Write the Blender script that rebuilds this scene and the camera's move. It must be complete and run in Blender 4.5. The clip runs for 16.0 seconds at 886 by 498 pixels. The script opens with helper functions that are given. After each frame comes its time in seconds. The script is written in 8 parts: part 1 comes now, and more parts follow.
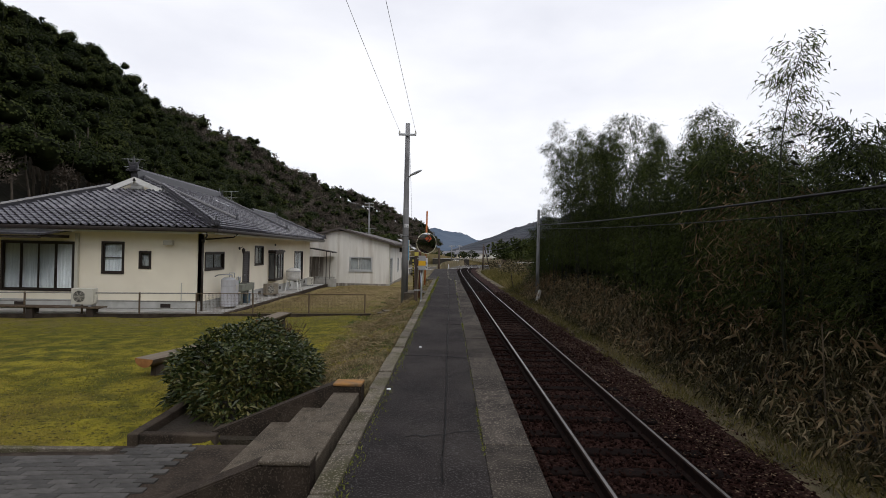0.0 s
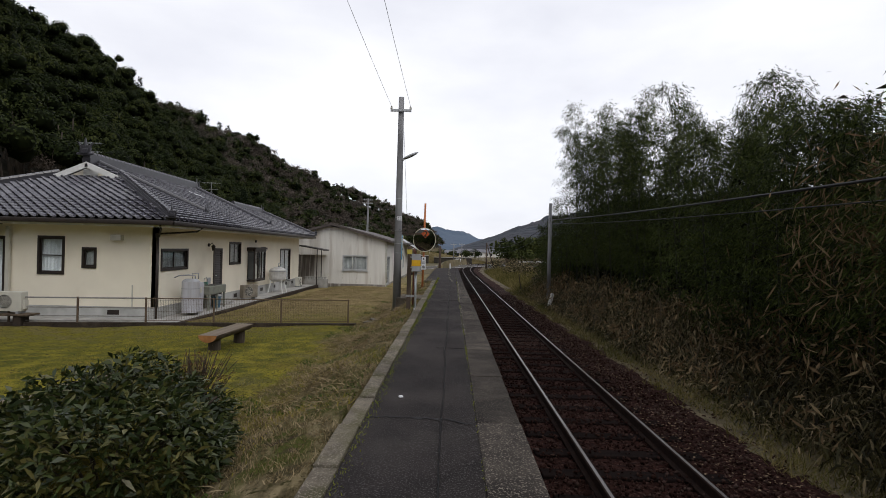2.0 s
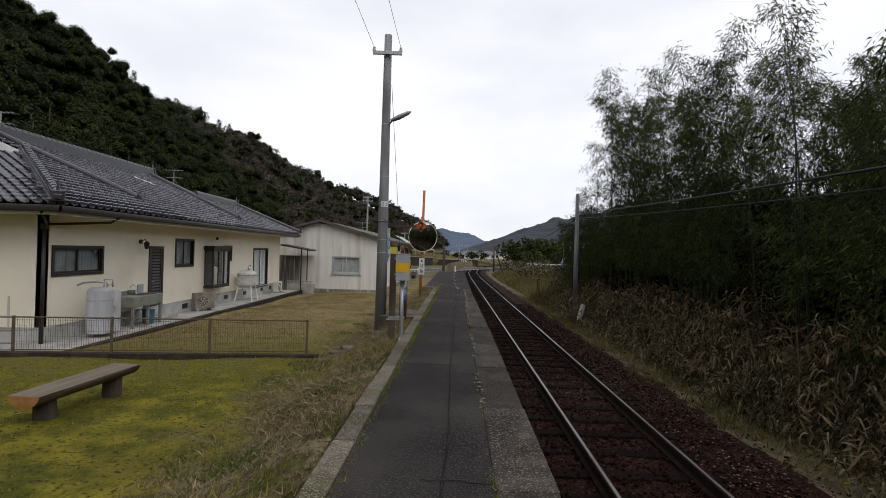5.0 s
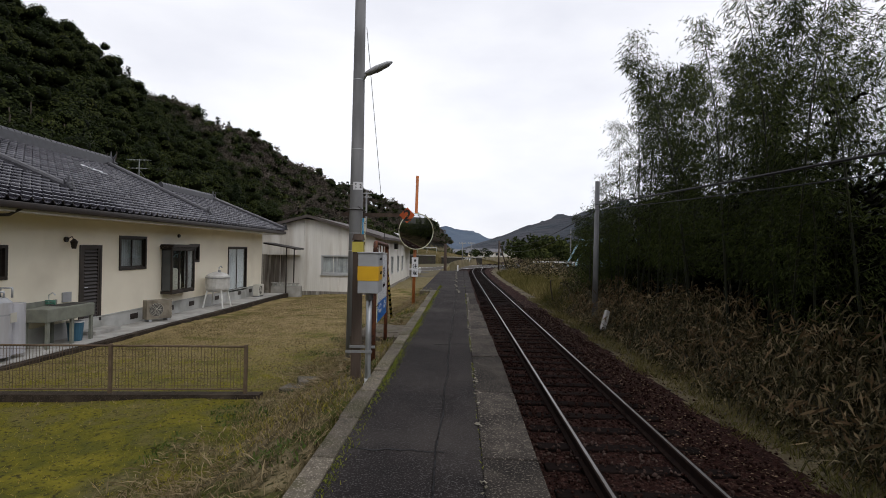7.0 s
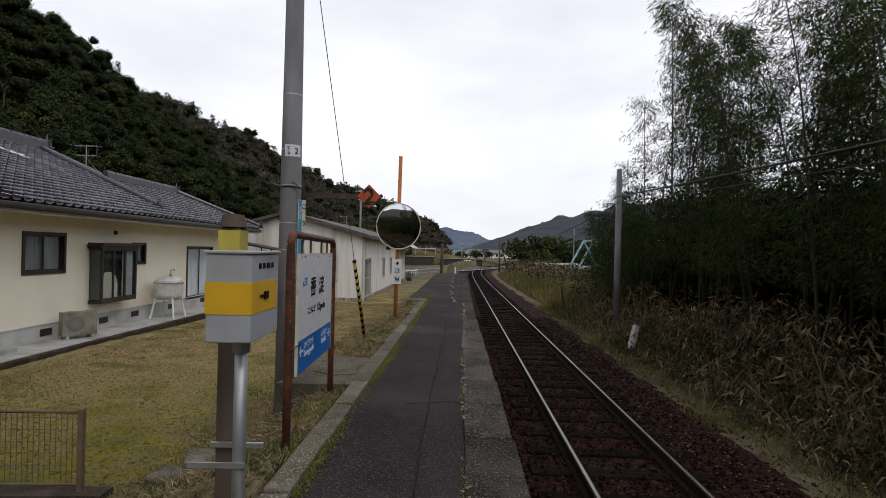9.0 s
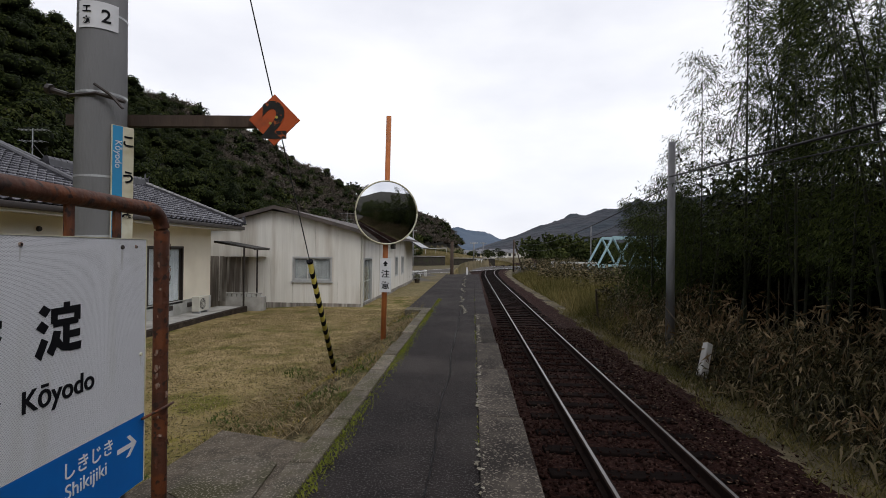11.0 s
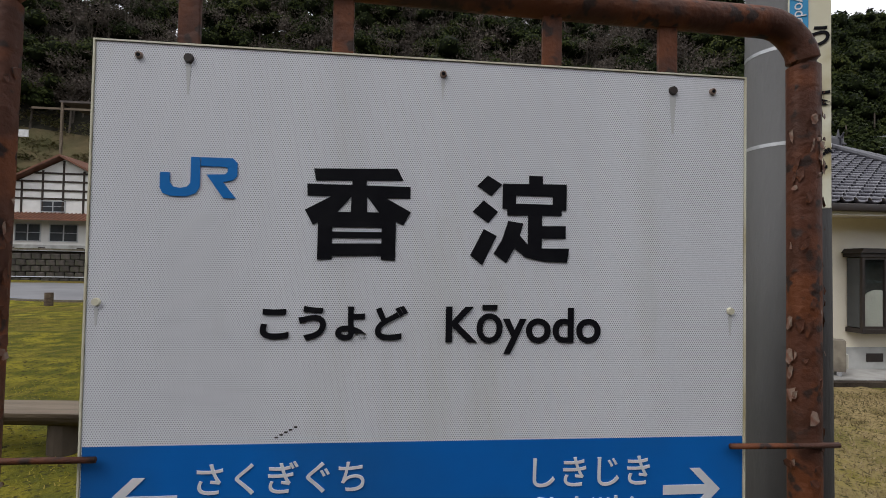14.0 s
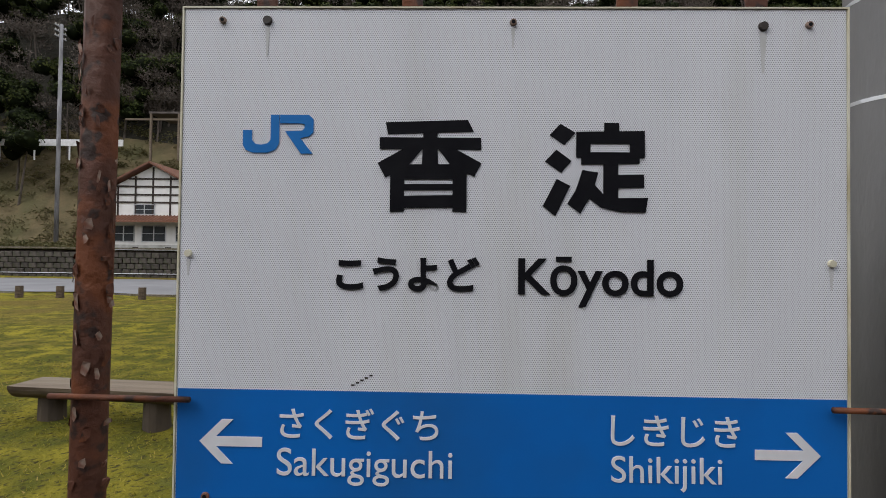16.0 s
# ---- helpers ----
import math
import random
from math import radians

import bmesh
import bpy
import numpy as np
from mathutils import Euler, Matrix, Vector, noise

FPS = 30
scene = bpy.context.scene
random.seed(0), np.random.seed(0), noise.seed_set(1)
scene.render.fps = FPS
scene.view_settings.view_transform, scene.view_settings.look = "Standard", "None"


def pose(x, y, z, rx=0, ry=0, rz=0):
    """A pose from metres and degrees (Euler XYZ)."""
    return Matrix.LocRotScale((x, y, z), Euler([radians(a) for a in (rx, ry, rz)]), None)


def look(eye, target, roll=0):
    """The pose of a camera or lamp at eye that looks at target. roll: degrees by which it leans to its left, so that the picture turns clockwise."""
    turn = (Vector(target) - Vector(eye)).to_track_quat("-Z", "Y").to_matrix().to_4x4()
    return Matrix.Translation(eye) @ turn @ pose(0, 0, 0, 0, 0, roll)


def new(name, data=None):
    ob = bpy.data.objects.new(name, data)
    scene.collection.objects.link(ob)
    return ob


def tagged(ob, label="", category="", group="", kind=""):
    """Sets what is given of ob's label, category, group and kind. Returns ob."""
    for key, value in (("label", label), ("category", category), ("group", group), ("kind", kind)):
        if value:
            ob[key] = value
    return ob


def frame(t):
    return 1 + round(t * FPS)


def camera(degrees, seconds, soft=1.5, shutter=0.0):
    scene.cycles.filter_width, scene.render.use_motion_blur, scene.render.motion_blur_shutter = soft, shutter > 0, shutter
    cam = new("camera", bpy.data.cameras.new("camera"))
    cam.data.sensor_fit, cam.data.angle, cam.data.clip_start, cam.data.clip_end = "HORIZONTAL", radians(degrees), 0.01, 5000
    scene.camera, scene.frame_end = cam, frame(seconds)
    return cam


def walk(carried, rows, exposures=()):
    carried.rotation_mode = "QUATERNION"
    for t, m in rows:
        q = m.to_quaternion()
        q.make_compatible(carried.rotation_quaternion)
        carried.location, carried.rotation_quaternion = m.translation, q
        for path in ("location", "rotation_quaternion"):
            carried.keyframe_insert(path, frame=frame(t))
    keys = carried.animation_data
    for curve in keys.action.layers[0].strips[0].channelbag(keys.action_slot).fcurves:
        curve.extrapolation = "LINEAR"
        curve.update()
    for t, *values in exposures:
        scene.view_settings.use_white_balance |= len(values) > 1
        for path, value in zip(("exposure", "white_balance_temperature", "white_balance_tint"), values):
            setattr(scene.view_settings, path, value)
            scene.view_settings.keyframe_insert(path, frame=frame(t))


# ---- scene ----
cam = camera(82.6, 16.0, soft=0.9)
PATH = [
    (0, (-0.015, -2.23, 1.699), (0.043, -0.231, 1.707), 1.2),
    (0.5, (0.016, -1.44, 1.696), (0.069, 0.559, 1.703), 1.4),
    (1, (0.063, -0.64, 1.683), (0.114, 1.359, 1.69), 1.4),
    (1.5, (0.107, 0.181, 1.67), (0.157, 2.18, 1.677), 1.4),
    (2, (0.176, 1.001, 1.656), (0.225, 3.001, 1.659), 1.4),
    (2.5, (0.194, 1.848, 1.666), (0.236, 3.847, 1.67), 1.4),
    (3, (0.268, 2.685, 1.655), (0.307, 4.685, 1.661), 1.4),
    (3.5, (0.294, 3.52, 1.646), (0.332, 5.52, 1.654), 1.5),
    (4, (0.307, 4.363, 1.62), (0.343, 6.362, 1.628), 1.4),
    (4.2, (0.327, 4.735, 1.592), (0.36, 6.735, 1.599), 1.5),
    (6.3, (0.481, 8.02, 1.569), (0.506, 10.02, 1.584), 1.6),
    (6.5, (0.553, 8.362, 1.566), (0.569, 10.362, 1.57), 1.2),
    (7, (0.612, 9.196, 1.568), (0.625, 11.196, 1.569), 1.2),
    (7.5, (0.68, 10.014, 1.545), (0.692, 12.014, 1.551), 1.1),
    (8, (0.745, 10.85, 1.534), (0.758, 12.85, 1.535), 1.2),
    (8.5, (0.859, 11.64, 1.528), (0.871, 13.64, 1.53), 1.2),
    (8.7, (0.868, 11.95, 1.544), (0.881, 13.95, 1.55), 1.3),
    (10.8, (1.035, 15.585, 1.468), (1.031, 17.585, 1.465), 0.8),
    (11, (1.021, 15.859, 1.453), (0.987, 17.859, 1.458), 0.7),
    (11.5, (0.975, 16.495, 1.434), (0.74, 18.481, 1.442), 0.7),
    (12, (0.841, 16.958, 1.398), (0.151, 18.835, 1.413), 0.5),
    (12.5, (0.725, 17.245, 1.364), (-0.602, 18.742, 1.396), 0.6),
    (13, (0.65, 17.295, 1.351), (-1.12, 18.226, 1.386), 1.1),
    (13.5, (0.659, 17.322, 1.242), (-1.274, 17.833, 1.281), 1.1),
    (14, (0.684, 17.288, 1.083), (-1.304, 17.493, 1.136), 1.1),
    (14.5, (0.688, 17.269, 0.994), (-1.312, 17.283, 1.04), 1.0),
    (15, (0.684, 17.268, 0.986), (-1.316, 17.256, 1.026), 0.9),
    (15.5, (0.68, 17.275, 0.988), (-1.32, 17.246, 1.033), 0.8),
    (16, (0.675, 17.273, 0.994), (-1.324, 17.23, 1.032), 0.7),
]
walk(cam, [(t, look(eye, target, roll)) for t, eye, target, roll in PATH],
     [(0, 0.0), (12.2, 0.0), (13.0, 0.28), (13.6, 0.36), (14.3, 0.58), (15.0, 0.7), (16.0, 0.72)])

# ---- light: an even overcast sky, with a weak wide sun behind the cloud ----
world = bpy.data.worlds.new("overcast_sky")
scene.world = world
world.use_nodes = True
wn, wl = world.node_tree.nodes, world.node_tree.links
wn.clear()
w_out = wn.new("ShaderNodeOutputWorld")
w_bg = wn.new("ShaderNodeBackground")
w_sky = wn.new("ShaderNodeTexSky")
w_sky.sky_type, w_sky.sun_disc = "NISHITA", False
w_sky.sun_elevation, w_sky.sun_rotation = radians(38), radians(205)
w_tc = wn.new("ShaderNodeTexCoord")
w_map = wn.new("ShaderNodeMapping")
w_map.inputs["Scale"].default_value = (1.0, 1.0, 2.6)
w_noise = wn.new("ShaderNodeTexNoise")
w_noise.inputs["Scale"].default_value = 1.7
w_noise.inputs["Detail"].default_value = 6.0
w_noise.inputs["Roughness"].default_value = 0.5
w_ramp = wn.new("ShaderNodeValToRGB")
w_ramp.color_ramp.elements[0].position, w_ramp.color_ramp.elements[0].color = 0.34, (7.5, 7.65, 8.6, 1)
w_ramp.color_ramp.elements[1].position, w_ramp.color_ramp.elements[1].color = 0.66, (10.4, 10.45, 10.9, 1)
w_mix = wn.new("ShaderNodeMixRGB")
w_mix.inputs[0].default_value = 0.93
wl.new(w_tc.outputs["Generated"], w_map.inputs["Vector"])
wl.new(w_map.outputs["Vector"], w_noise.inputs["Vector"])
wl.new(w_noise.outputs["Fac"], w_ramp.inputs["Fac"])
wl.new(w_sky.outputs["Color"], w_mix.inputs[1])
wl.new(w_ramp.outputs["Color"], w_mix.inputs[2])
wl.new(w_mix.outputs["Color"], w_bg.inputs["Color"])
w_bg.inputs["Strength"].default_value = 0.104
wl.new(w_bg.outputs["Background"], w_out.inputs["Surface"])

sun = new("sun", bpy.data.lights.new("sun", "SUN"))
sun.data.energy, sun.data.angle, sun.data.color = 0.9, radians(30), (1.0, 0.97, 0.92)
sun.matrix_world = look((20, -30, 40), (0, 0, 0))


# ---- materials ----
def rgb(c):
    return (c[0], c[1], c[2], 1.0)


def mat(name, base, vary=None, scale=6.0, rough=0.8, bump=0.2, bscale=60.0, metal=0.0, stain=None, sscale=0.8,
        slo=0.5, shi=0.7, rand=0.0, spec=0.3, fine=None, fscale=120.0, stretch=(1, 1, 1), bdist=0.01):
    """A surface with two scales of colour change, stains, fine specks and relief."""
    m = bpy.data.materials.new(name)
    m.use_nodes = True
    n, l = m.node_tree.nodes, m.node_tree.links
    bs = n["Principled BSDF"]
    bs.inputs["Roughness"].default_value, bs.inputs["Metallic"].default_value = rough, metal
    bs.inputs["Specular IOR Level"].default_value = spec
    tc = n.new("ShaderNodeTexCoord")
    mp = n.new("ShaderNodeMapping")
    mp.inputs["Scale"].default_value = stretch
    l.new(tc.outputs["Object"], mp.inputs["Vector"])

    def noise_at(s, d=5.0):
        t = n.new("ShaderNodeTexNoise")
        t.inputs["Scale"].default_value, t.inputs["Detail"].default_value = s, d
        l.new(mp.outputs["Vector"], t.inputs["Vector"])
        return t.outputs["Fac"]

    def ramp(fac, lo, hi):
        r = n.new("ShaderNodeMapRange")
        r.inputs["From Min"].default_value, r.inputs["From Max"].default_value = lo, hi
        l.new(fac, r.inputs["Value"])
        return r.outputs["Result"]

    def mix(fac, a, b, kind="MIX"):
        x = n.new("ShaderNodeMixRGB")
        x.blend_type = kind
        for i, v in ((0, fac), (1, a), (2, b)):
            if isinstance(v, tuple):
                x.inputs[i].default_value = v
            elif isinstance(v, float):
                x.inputs[i].default_value = v
            else:
                l.new(v, x.inputs[i])
        return x.outputs["Color"]

    col = mix(ramp(noise_at(scale), 0.35, 0.65), rgb(base), rgb(vary or [c * 0.8 for c in base]))
    if stain:
        col = mix(ramp(noise_at(sscale, 8.0), slo, shi), col, rgb(stain))
    if fine:
        col = mix(ramp(noise_at(fscale, 2.0), 0.56, 0.64), col, rgb(fine))
    if rand:
        oi = n.new("ShaderNodeObjectInfo")
        col = mix(1.0, col, mix(oi.outputs["Random"], (1 - rand, 1 - rand, 1 - rand, 1.0), (1 + rand, 1 + rand, 1 + rand, 1.0)), "MULTIPLY")
    l.new(col, bs.inputs["Base Color"])
    if bump:
        b = n.new("ShaderNodeBump")
        b.inputs["Strength"].default_value, b.inputs["Distance"].default_value = bump, bdist
        l.new(noise_at(bscale), b.inputs["Height"])
        l.new(b.outputs["Normal"], bs.inputs["Normal"])
    return m


def leaf_mat(name, colours, rough=0.6, through_light=0.25, spec=0.12, island=0.55, nscale=0.35):
    """Leaves whose colour differs from leaf to leaf and from clump to clump, partly letting light through."""
    m = bpy.data.materials.new(name)
    m.use_nodes = True
    n, l = m.node_tree.nodes, m.node_tree.links
    bs = n["Principled BSDF"]
    bs.inputs["Roughness"].default_value = rough
    bs.inputs["Specular IOR Level"].default_value = spec
    geo = n.new("ShaderNodeNewGeometry")
    tc = n.new("ShaderNodeTexCoord")
    nz = n.new("ShaderNodeTexNoise")
    nz.inputs["Scale"].default_value, nz.inputs["Detail"].default_value = nscale, 3.0
    l.new(tc.outputs["Object"], nz.inputs["Vector"])
    mm = n.new("ShaderNodeMath")
    mm.operation = "MULTIPLY_ADD"
    mm.inputs[1].default_value = island
    l.new(geo.outputs["Random Per Island"], mm.inputs[0])
    m2 = n.new("ShaderNodeMath")
    m2.operation = "MULTIPLY_ADD"
    m2.inputs[1].default_value, m2.inputs[2].default_value = 1.3 + (0.55 - island) * 1.4, -0.42 - (0.55 - island) * 0.45
    l.new(nz.outputs["Fac"], m2.inputs[0])
    l.new(m2.outputs[0], mm.inputs[2])
    r = n.new("ShaderNodeValToRGB")
    els = r.color_ramp.elements
    while len(els) < len(colours):
        els.new(0.5)
    for i, c in enumerate(colours):
        els[i].position, els[i].color = i / (len(colours) - 1), rgb(c)
    l.new(mm.outputs[0], r.inputs["Fac"])
    l.new(r.outputs["Color"], bs.inputs["Base Color"])
    if through_light:
        tr = n.new("ShaderNodeBsdfTranslucent")
        l.new(r.outputs["Color"], tr.inputs["Color"])
        mx = n.new("ShaderNodeMixShader")
        mx.inputs[0].default_value = through_light
        l.new(bs.outputs[0], mx.inputs[1])
        l.new(tr.outputs[0], mx.inputs[2])
        l.new(mx.outputs[0], n["Material Output"].inputs["Surface"])
    return m


M = {}
M["asphalt"] = mat("old_asphalt", (0.028, 0.0235, 0.0225), (0.0165, 0.014, 0.0138), 1.7, 0.93, 1.0, 60, spec=0.08, stain=(0.044, 0.038, 0.035), sscale=0.7, slo=0.48, shi=0.66, fine=(0.075, 0.07, 0.068), fscale=75, bdist=0.012)
M["edge"] = mat("platform_edge_concrete", (0.066, 0.056, 0.047), (0.036, 0.031, 0.027), 6, 0.95, 0.9, 70, stain=(0.022, 0.019, 0.017), sscale=1.3, slo=0.44, shi=0.6, fine=(0.14, 0.122, 0.1), fscale=60, rand=0.3, spec=0.1)
M["kerb"] = mat("weathered_kerb_concrete", (0.135, 0.115, 0.088), (0.075, 0.065, 0.05), 7, 0.92, 0.8, 70, stain=(0.065, 0.06, 0.032), sscale=2.3, slo=0.46, shi=0.6, fine=(0.24, 0.21, 0.17), fscale=75, rand=0.25, spec=0.15)
M["step"] = mat("exposed_aggregate_step", (0.115, 0.095, 0.072), (0.07, 0.058, 0.045), 9, 0.9, 0.9, 130, stain=(0.05, 0.042, 0.033), sscale=2.0, fine=(0.2, 0.172, 0.135), fscale=90, spec=0.1)
M["darkconc"] = mat("damp_dark_concrete", (0.045, 0.034, 0.026), (0.024, 0.019, 0.015), 5, 0.95, 0.8, 50, stain=(0.075, 0.06, 0.045), sscale=2.4, fine=(0.075, 0.06, 0.047), fscale=60, spec=0.1)
M["lichen"] = mat("orange_lichen_concrete", (0.32, 0.16, 0.05), (0.2, 0.12, 0.06), 9, 0.95, 0.6, 60, stain=(0.1, 0.08, 0.055), sscale=3.5)
M["conc"] = mat("pale_concrete", (0.42, 0.41, 0.385), (0.33, 0.32, 0.3), 3, 0.9, 0.3, 60, stain=(0.22, 0.21, 0.19), sscale=1.1)
M["pole"] = mat("concrete_pole", (0.27, 0.27, 0.278), (0.2, 0.2, 0.207), 4, 0.85, 0.35, 70, stain=(0.11, 0.108, 0.11), sscale=1.7, slo=0.46, shi=0.68, stretch=(1, 1, 0.25))
M["paver"] = mat("grey_paver", (0.078, 0.073, 0.068), (0.05, 0.047, 0.044), 8, 0.9, 0.5, 90, rand=0.35, stain=(0.09, 0.085, 0.07), sscale=1.2)
M["cream"] = mat("cream_render", (0.83, 0.77, 0.635), (0.79, 0.73, 0.6), 1.2, 0.9, 0.35, 160, stain=(0.66, 0.6, 0.48), sscale=0.5, slo=0.55, shi=0.8)
M["found"] = mat("grey_foundation", (0.48, 0.48, 0.46), (0.4, 0.4, 0.385), 2, 0.9, 0.25, 90, stain=(0.3, 0.3, 0.27), sscale=1.0)
M["tile"] = mat("glazed_roof_tile", (0.062, 0.059, 0.074), (0.045, 0.043, 0.055), 5, 0.2, 0.1, 40, rand=0.3, spec=0.9, stain=(0.11, 0.105, 0.12), sscale=0.6, slo=0.55, shi=0.8)
M["tiledark"] = mat("roof_ridge_tile", (0.05, 0.049, 0.058), (0.033, 0.032, 0.038), 6, 0.28, 0.15, 40, spec=0.6)
M["brown"] = mat("dark_brown_metal", (0.035, 0.026, 0.022), (0.025, 0.02, 0.018), 6, 0.45, 0.1, 60)
M["whitewood"] = mat("white_painted_board", (0.75, 0.75, 0.73), (0.66, 0.66, 0.64), 4, 0.7, 0.15, 50)
M["soffit"] = mat("cream_soffit", (0.66, 0.62, 0.53), (0.6, 0.56, 0.48), 2, 0.9, 0.1, 60)
M["corr"] = mat("weathered_white_sheeting", (0.72, 0.7, 0.655), (0.63, 0.61, 0.565), 2.0, 0.75, 0.2, 50, stain=(0.4, 0.35, 0.29), sscale=1.1, slo=0.52, shi=0.74, stretch=(1.6, 1.6, 0.16))
M["corrdirty"] = mat("dirty_grey_sheeting", (0.26, 0.23, 0.2), (0.13, 0.115, 0.1), 2.5, 0.8, 0.2, 50, stain=(0.5, 0.48, 0.44), sscale=1.5, stretch=(4, 4, 0.25))
M["greyroof"] = mat("brown_sheet_roof", (0.1, 0.082, 0.075), (0.065, 0.055, 0.05), 2, 0.7, 0.2, 40)
M["alu"] = mat("aged_aluminium", (0.55, 0.56, 0.57), (0.47, 0.48, 0.49), 5, 0.45, 0.05, 60, metal=0.7)
M["steel"] = mat("stainless_steel", (0.6, 0.61, 0.62), (0.5, 0.51, 0.52), 7, 0.32, 0.05, 60, metal=1.0)
M["galv"] = mat("galvanised_steel", (0.42, 0.43, 0.44), (0.34, 0.35, 0.36), 9, 0.5, 0.1, 60, metal=0.8)
M["rust"] = mat("peeling_rust_brown_paint", (0.09, 0.031, 0.016), (0.06, 0.023, 0.013), 7, 0.65, 1.0, 30, stain=(0.13, 0.04, 0.014), sscale=5.0, slo=0.5, shi=0.58, fine=(0.03, 0.016, 0.012), fscale=22, bdist=0.006)
M["flake"] = mat("lifted_paint_flake", (0.26, 0.21, 0.17), (0.16, 0.06, 0.035), 30, 0.8, 0.3, 60)
M["rustwood"] = mat("dark_weathered_post", (0.075, 0.05, 0.036), (0.045, 0.032, 0.025), 6, 0.85, 0.5, 40, stretch=(1, 1, 0.2), stain=(0.12, 0.09, 0.07), sscale=2)
M["fencebrown"] = mat("rusty_fence_wire", (0.13, 0.095, 0.06), (0.09, 0.06, 0.04), 8, 0.8, 0.2, 60)
M["fencegrey"] = mat("grey_fence_wire", (0.27, 0.26, 0.24), (0.19, 0.18, 0.165), 8, 0.7, 0.2, 60)
M["rail"] = mat("rusty_rail_side", (0.022, 0.013, 0.01), (0.014, 0.009, 0.008), 12, 0.9, 0.4, 60, spec=0.05)
M["railtop"] = mat("worn_rail_head", (0.3, 0.29, 0.285), (0.2, 0.185, 0.175), 6, 0.4, 0.05, 40, metal=0.9, stretch=(1, 0.1, 1))
M["sleeper"] = mat("tarred_timber_sleeper", (0.011, 0.0072, 0.0063), (0.007, 0.005, 0.0046), 5, 0.95, 0.7, 40, spec=0.04, stretch=(0.3, 3, 1), rand=0.25)
M["ballast"] = mat("rusty_ballast", (0.028, 0.0115, 0.0088), (0.013, 0.0062, 0.0053), 14, 0.95, 1.0, 22, fine=(0.055, 0.03, 0.024), fscale=26, bdist=0.05, spec=0.05)
M["bark"] = mat("bark", (0.075, 0.058, 0.043), (0.045, 0.035, 0.027), 5, 0.95, 0.8, 25, stretch=(1, 1, 0.3))
M["log"] = mat("weathered_log_bark", (0.1, 0.072, 0.048), (0.055, 0.04, 0.028), 6, 0.9, 0.7, 40, stretch=(3, 0.3, 3), stain=(0.15, 0.115, 0.08), sscale=2)
M["cut"] = mat("orange_sawn_end", (0.36, 0.17, 0.06), (0.27, 0.12, 0.042), 12, 0.8, 0.2, 50)
M["cutface"] = mat("pale_sawn_timber", (0.16, 0.125, 0.09), (0.11, 0.085, 0.06), 6, 0.85, 0.3, 40, stretch=(4, 0.3, 4), stain=(0.18, 0.15, 0.11), sscale=2)
M["culm"] = mat("bamboo_culm", (0.02, 0.023, 0.01), (0.013, 0.015, 0.007), 4, 0.5, 0.1, 30, stain=(0.04, 0.035, 0.018), sscale=1.0)
M["deadstem"] = mat("dead_cane", (0.13, 0.1, 0.06), (0.075, 0.056, 0.035), 4, 0.85, 0.2, 40)
M["acwhite"] = mat("aged_ivory_plastic", (0.55, 0.53, 0.47), (0.48, 0.46, 0.4), 3, 0.55, 0.05, 40)
M["black"] = mat("black_print", (0.005, 0.005, 0.007), (0.008, 0.008, 0.01), 20, 0.6, 0.0, spec=0.08)
M["blue"] = mat("blue_enamel", (0.003, 0.125, 0.45), (0.003, 0.112, 0.41), 3, 0.45, 0.0, stain=(0.008, 0.1, 0.33), sscale=2.0)
M["jrblue"] = mat("logo_blue", (0.004, 0.15, 0.46), (0.004, 0.14, 0.43), 3, 0.45, 0.0)
M["skyblue"] = mat("faded_blue_plate", (0.04, 0.27, 0.5), (0.035, 0.24, 0.46), 3, 0.5, 0.0)
M["whiteprint"] = mat("white_print", (0.68, 0.68, 0.7), (0.62, 0.62, 0.64), 20, 0.5, 0.0)
M["ivory"] = mat("yellowed_white_plate", (0.62, 0.6, 0.48), (0.55, 0.51, 0.37), 5, 0.6, 0.0, stain=(0.4, 0.34, 0.2), sscale=6)
M["orange"] = mat("faded_orange_paint", (0.5, 0.17, 0.05), (0.42, 0.13, 0.04), 5, 0.65, 0.1, 40, stain=(0.33, 0.13, 0.06), sscale=3)
M["redorange"] = mat("red_orange_enamel", (0.46, 0.085, 0.018), (0.4, 0.07, 0.016), 6, 0.6, 0.1, 40, stain=(0.25, 0.06, 0.02), sscale=7, slo=0.58, shi=0.7)
M["yellow"] = mat("yellow_band", (0.66, 0.38, 0.02), (0.58, 0.33, 0.02), 4, 0.5, 0.0)
M["dullyellow"] = mat("faded_yellow", (0.5, 0.42, 0.08), (0.36, 0.29, 0.06), 6, 0.7, 0.1, 40)
M["boxgrey"] = mat("grey_cabinet_paint", (0.36, 0.37, 0.385), (0.32, 0.33, 0.345), 3, 0.5, 0.05, 40, stain=(0.26, 0.255, 0.25), sscale=2.5)
M["cable"] = mat("black_cable", (0.015, 0.015, 0.016), (0.02, 0.02, 0.02), 5, 0.6, 0.0)
# room and recess shade put into a colour; also the shed's dark hood
M["darkroom"] = mat("shade_fill_and_dark_hood", (0.05, 0.047, 0.043), (0.035, 0.033, 0.03), 2, 0.9, 0.0)
M["curtain"] = mat("pale_curtain", (0.74, 0.75, 0.78), (0.6, 0.61, 0.65), 3, 0.9, 0.2, 20, stretch=(6, 6, 0.2))
M["frost"] = mat("frosted_pane", (0.36, 0.36, 0.365), (0.27, 0.27, 0.275), 3, 0.35, 0.0)
M["lattice"] = mat("dark_brown_door", (0.05, 0.04, 0.035), (0.035, 0.03, 0.026), 4, 0.5, 0.1, 50)
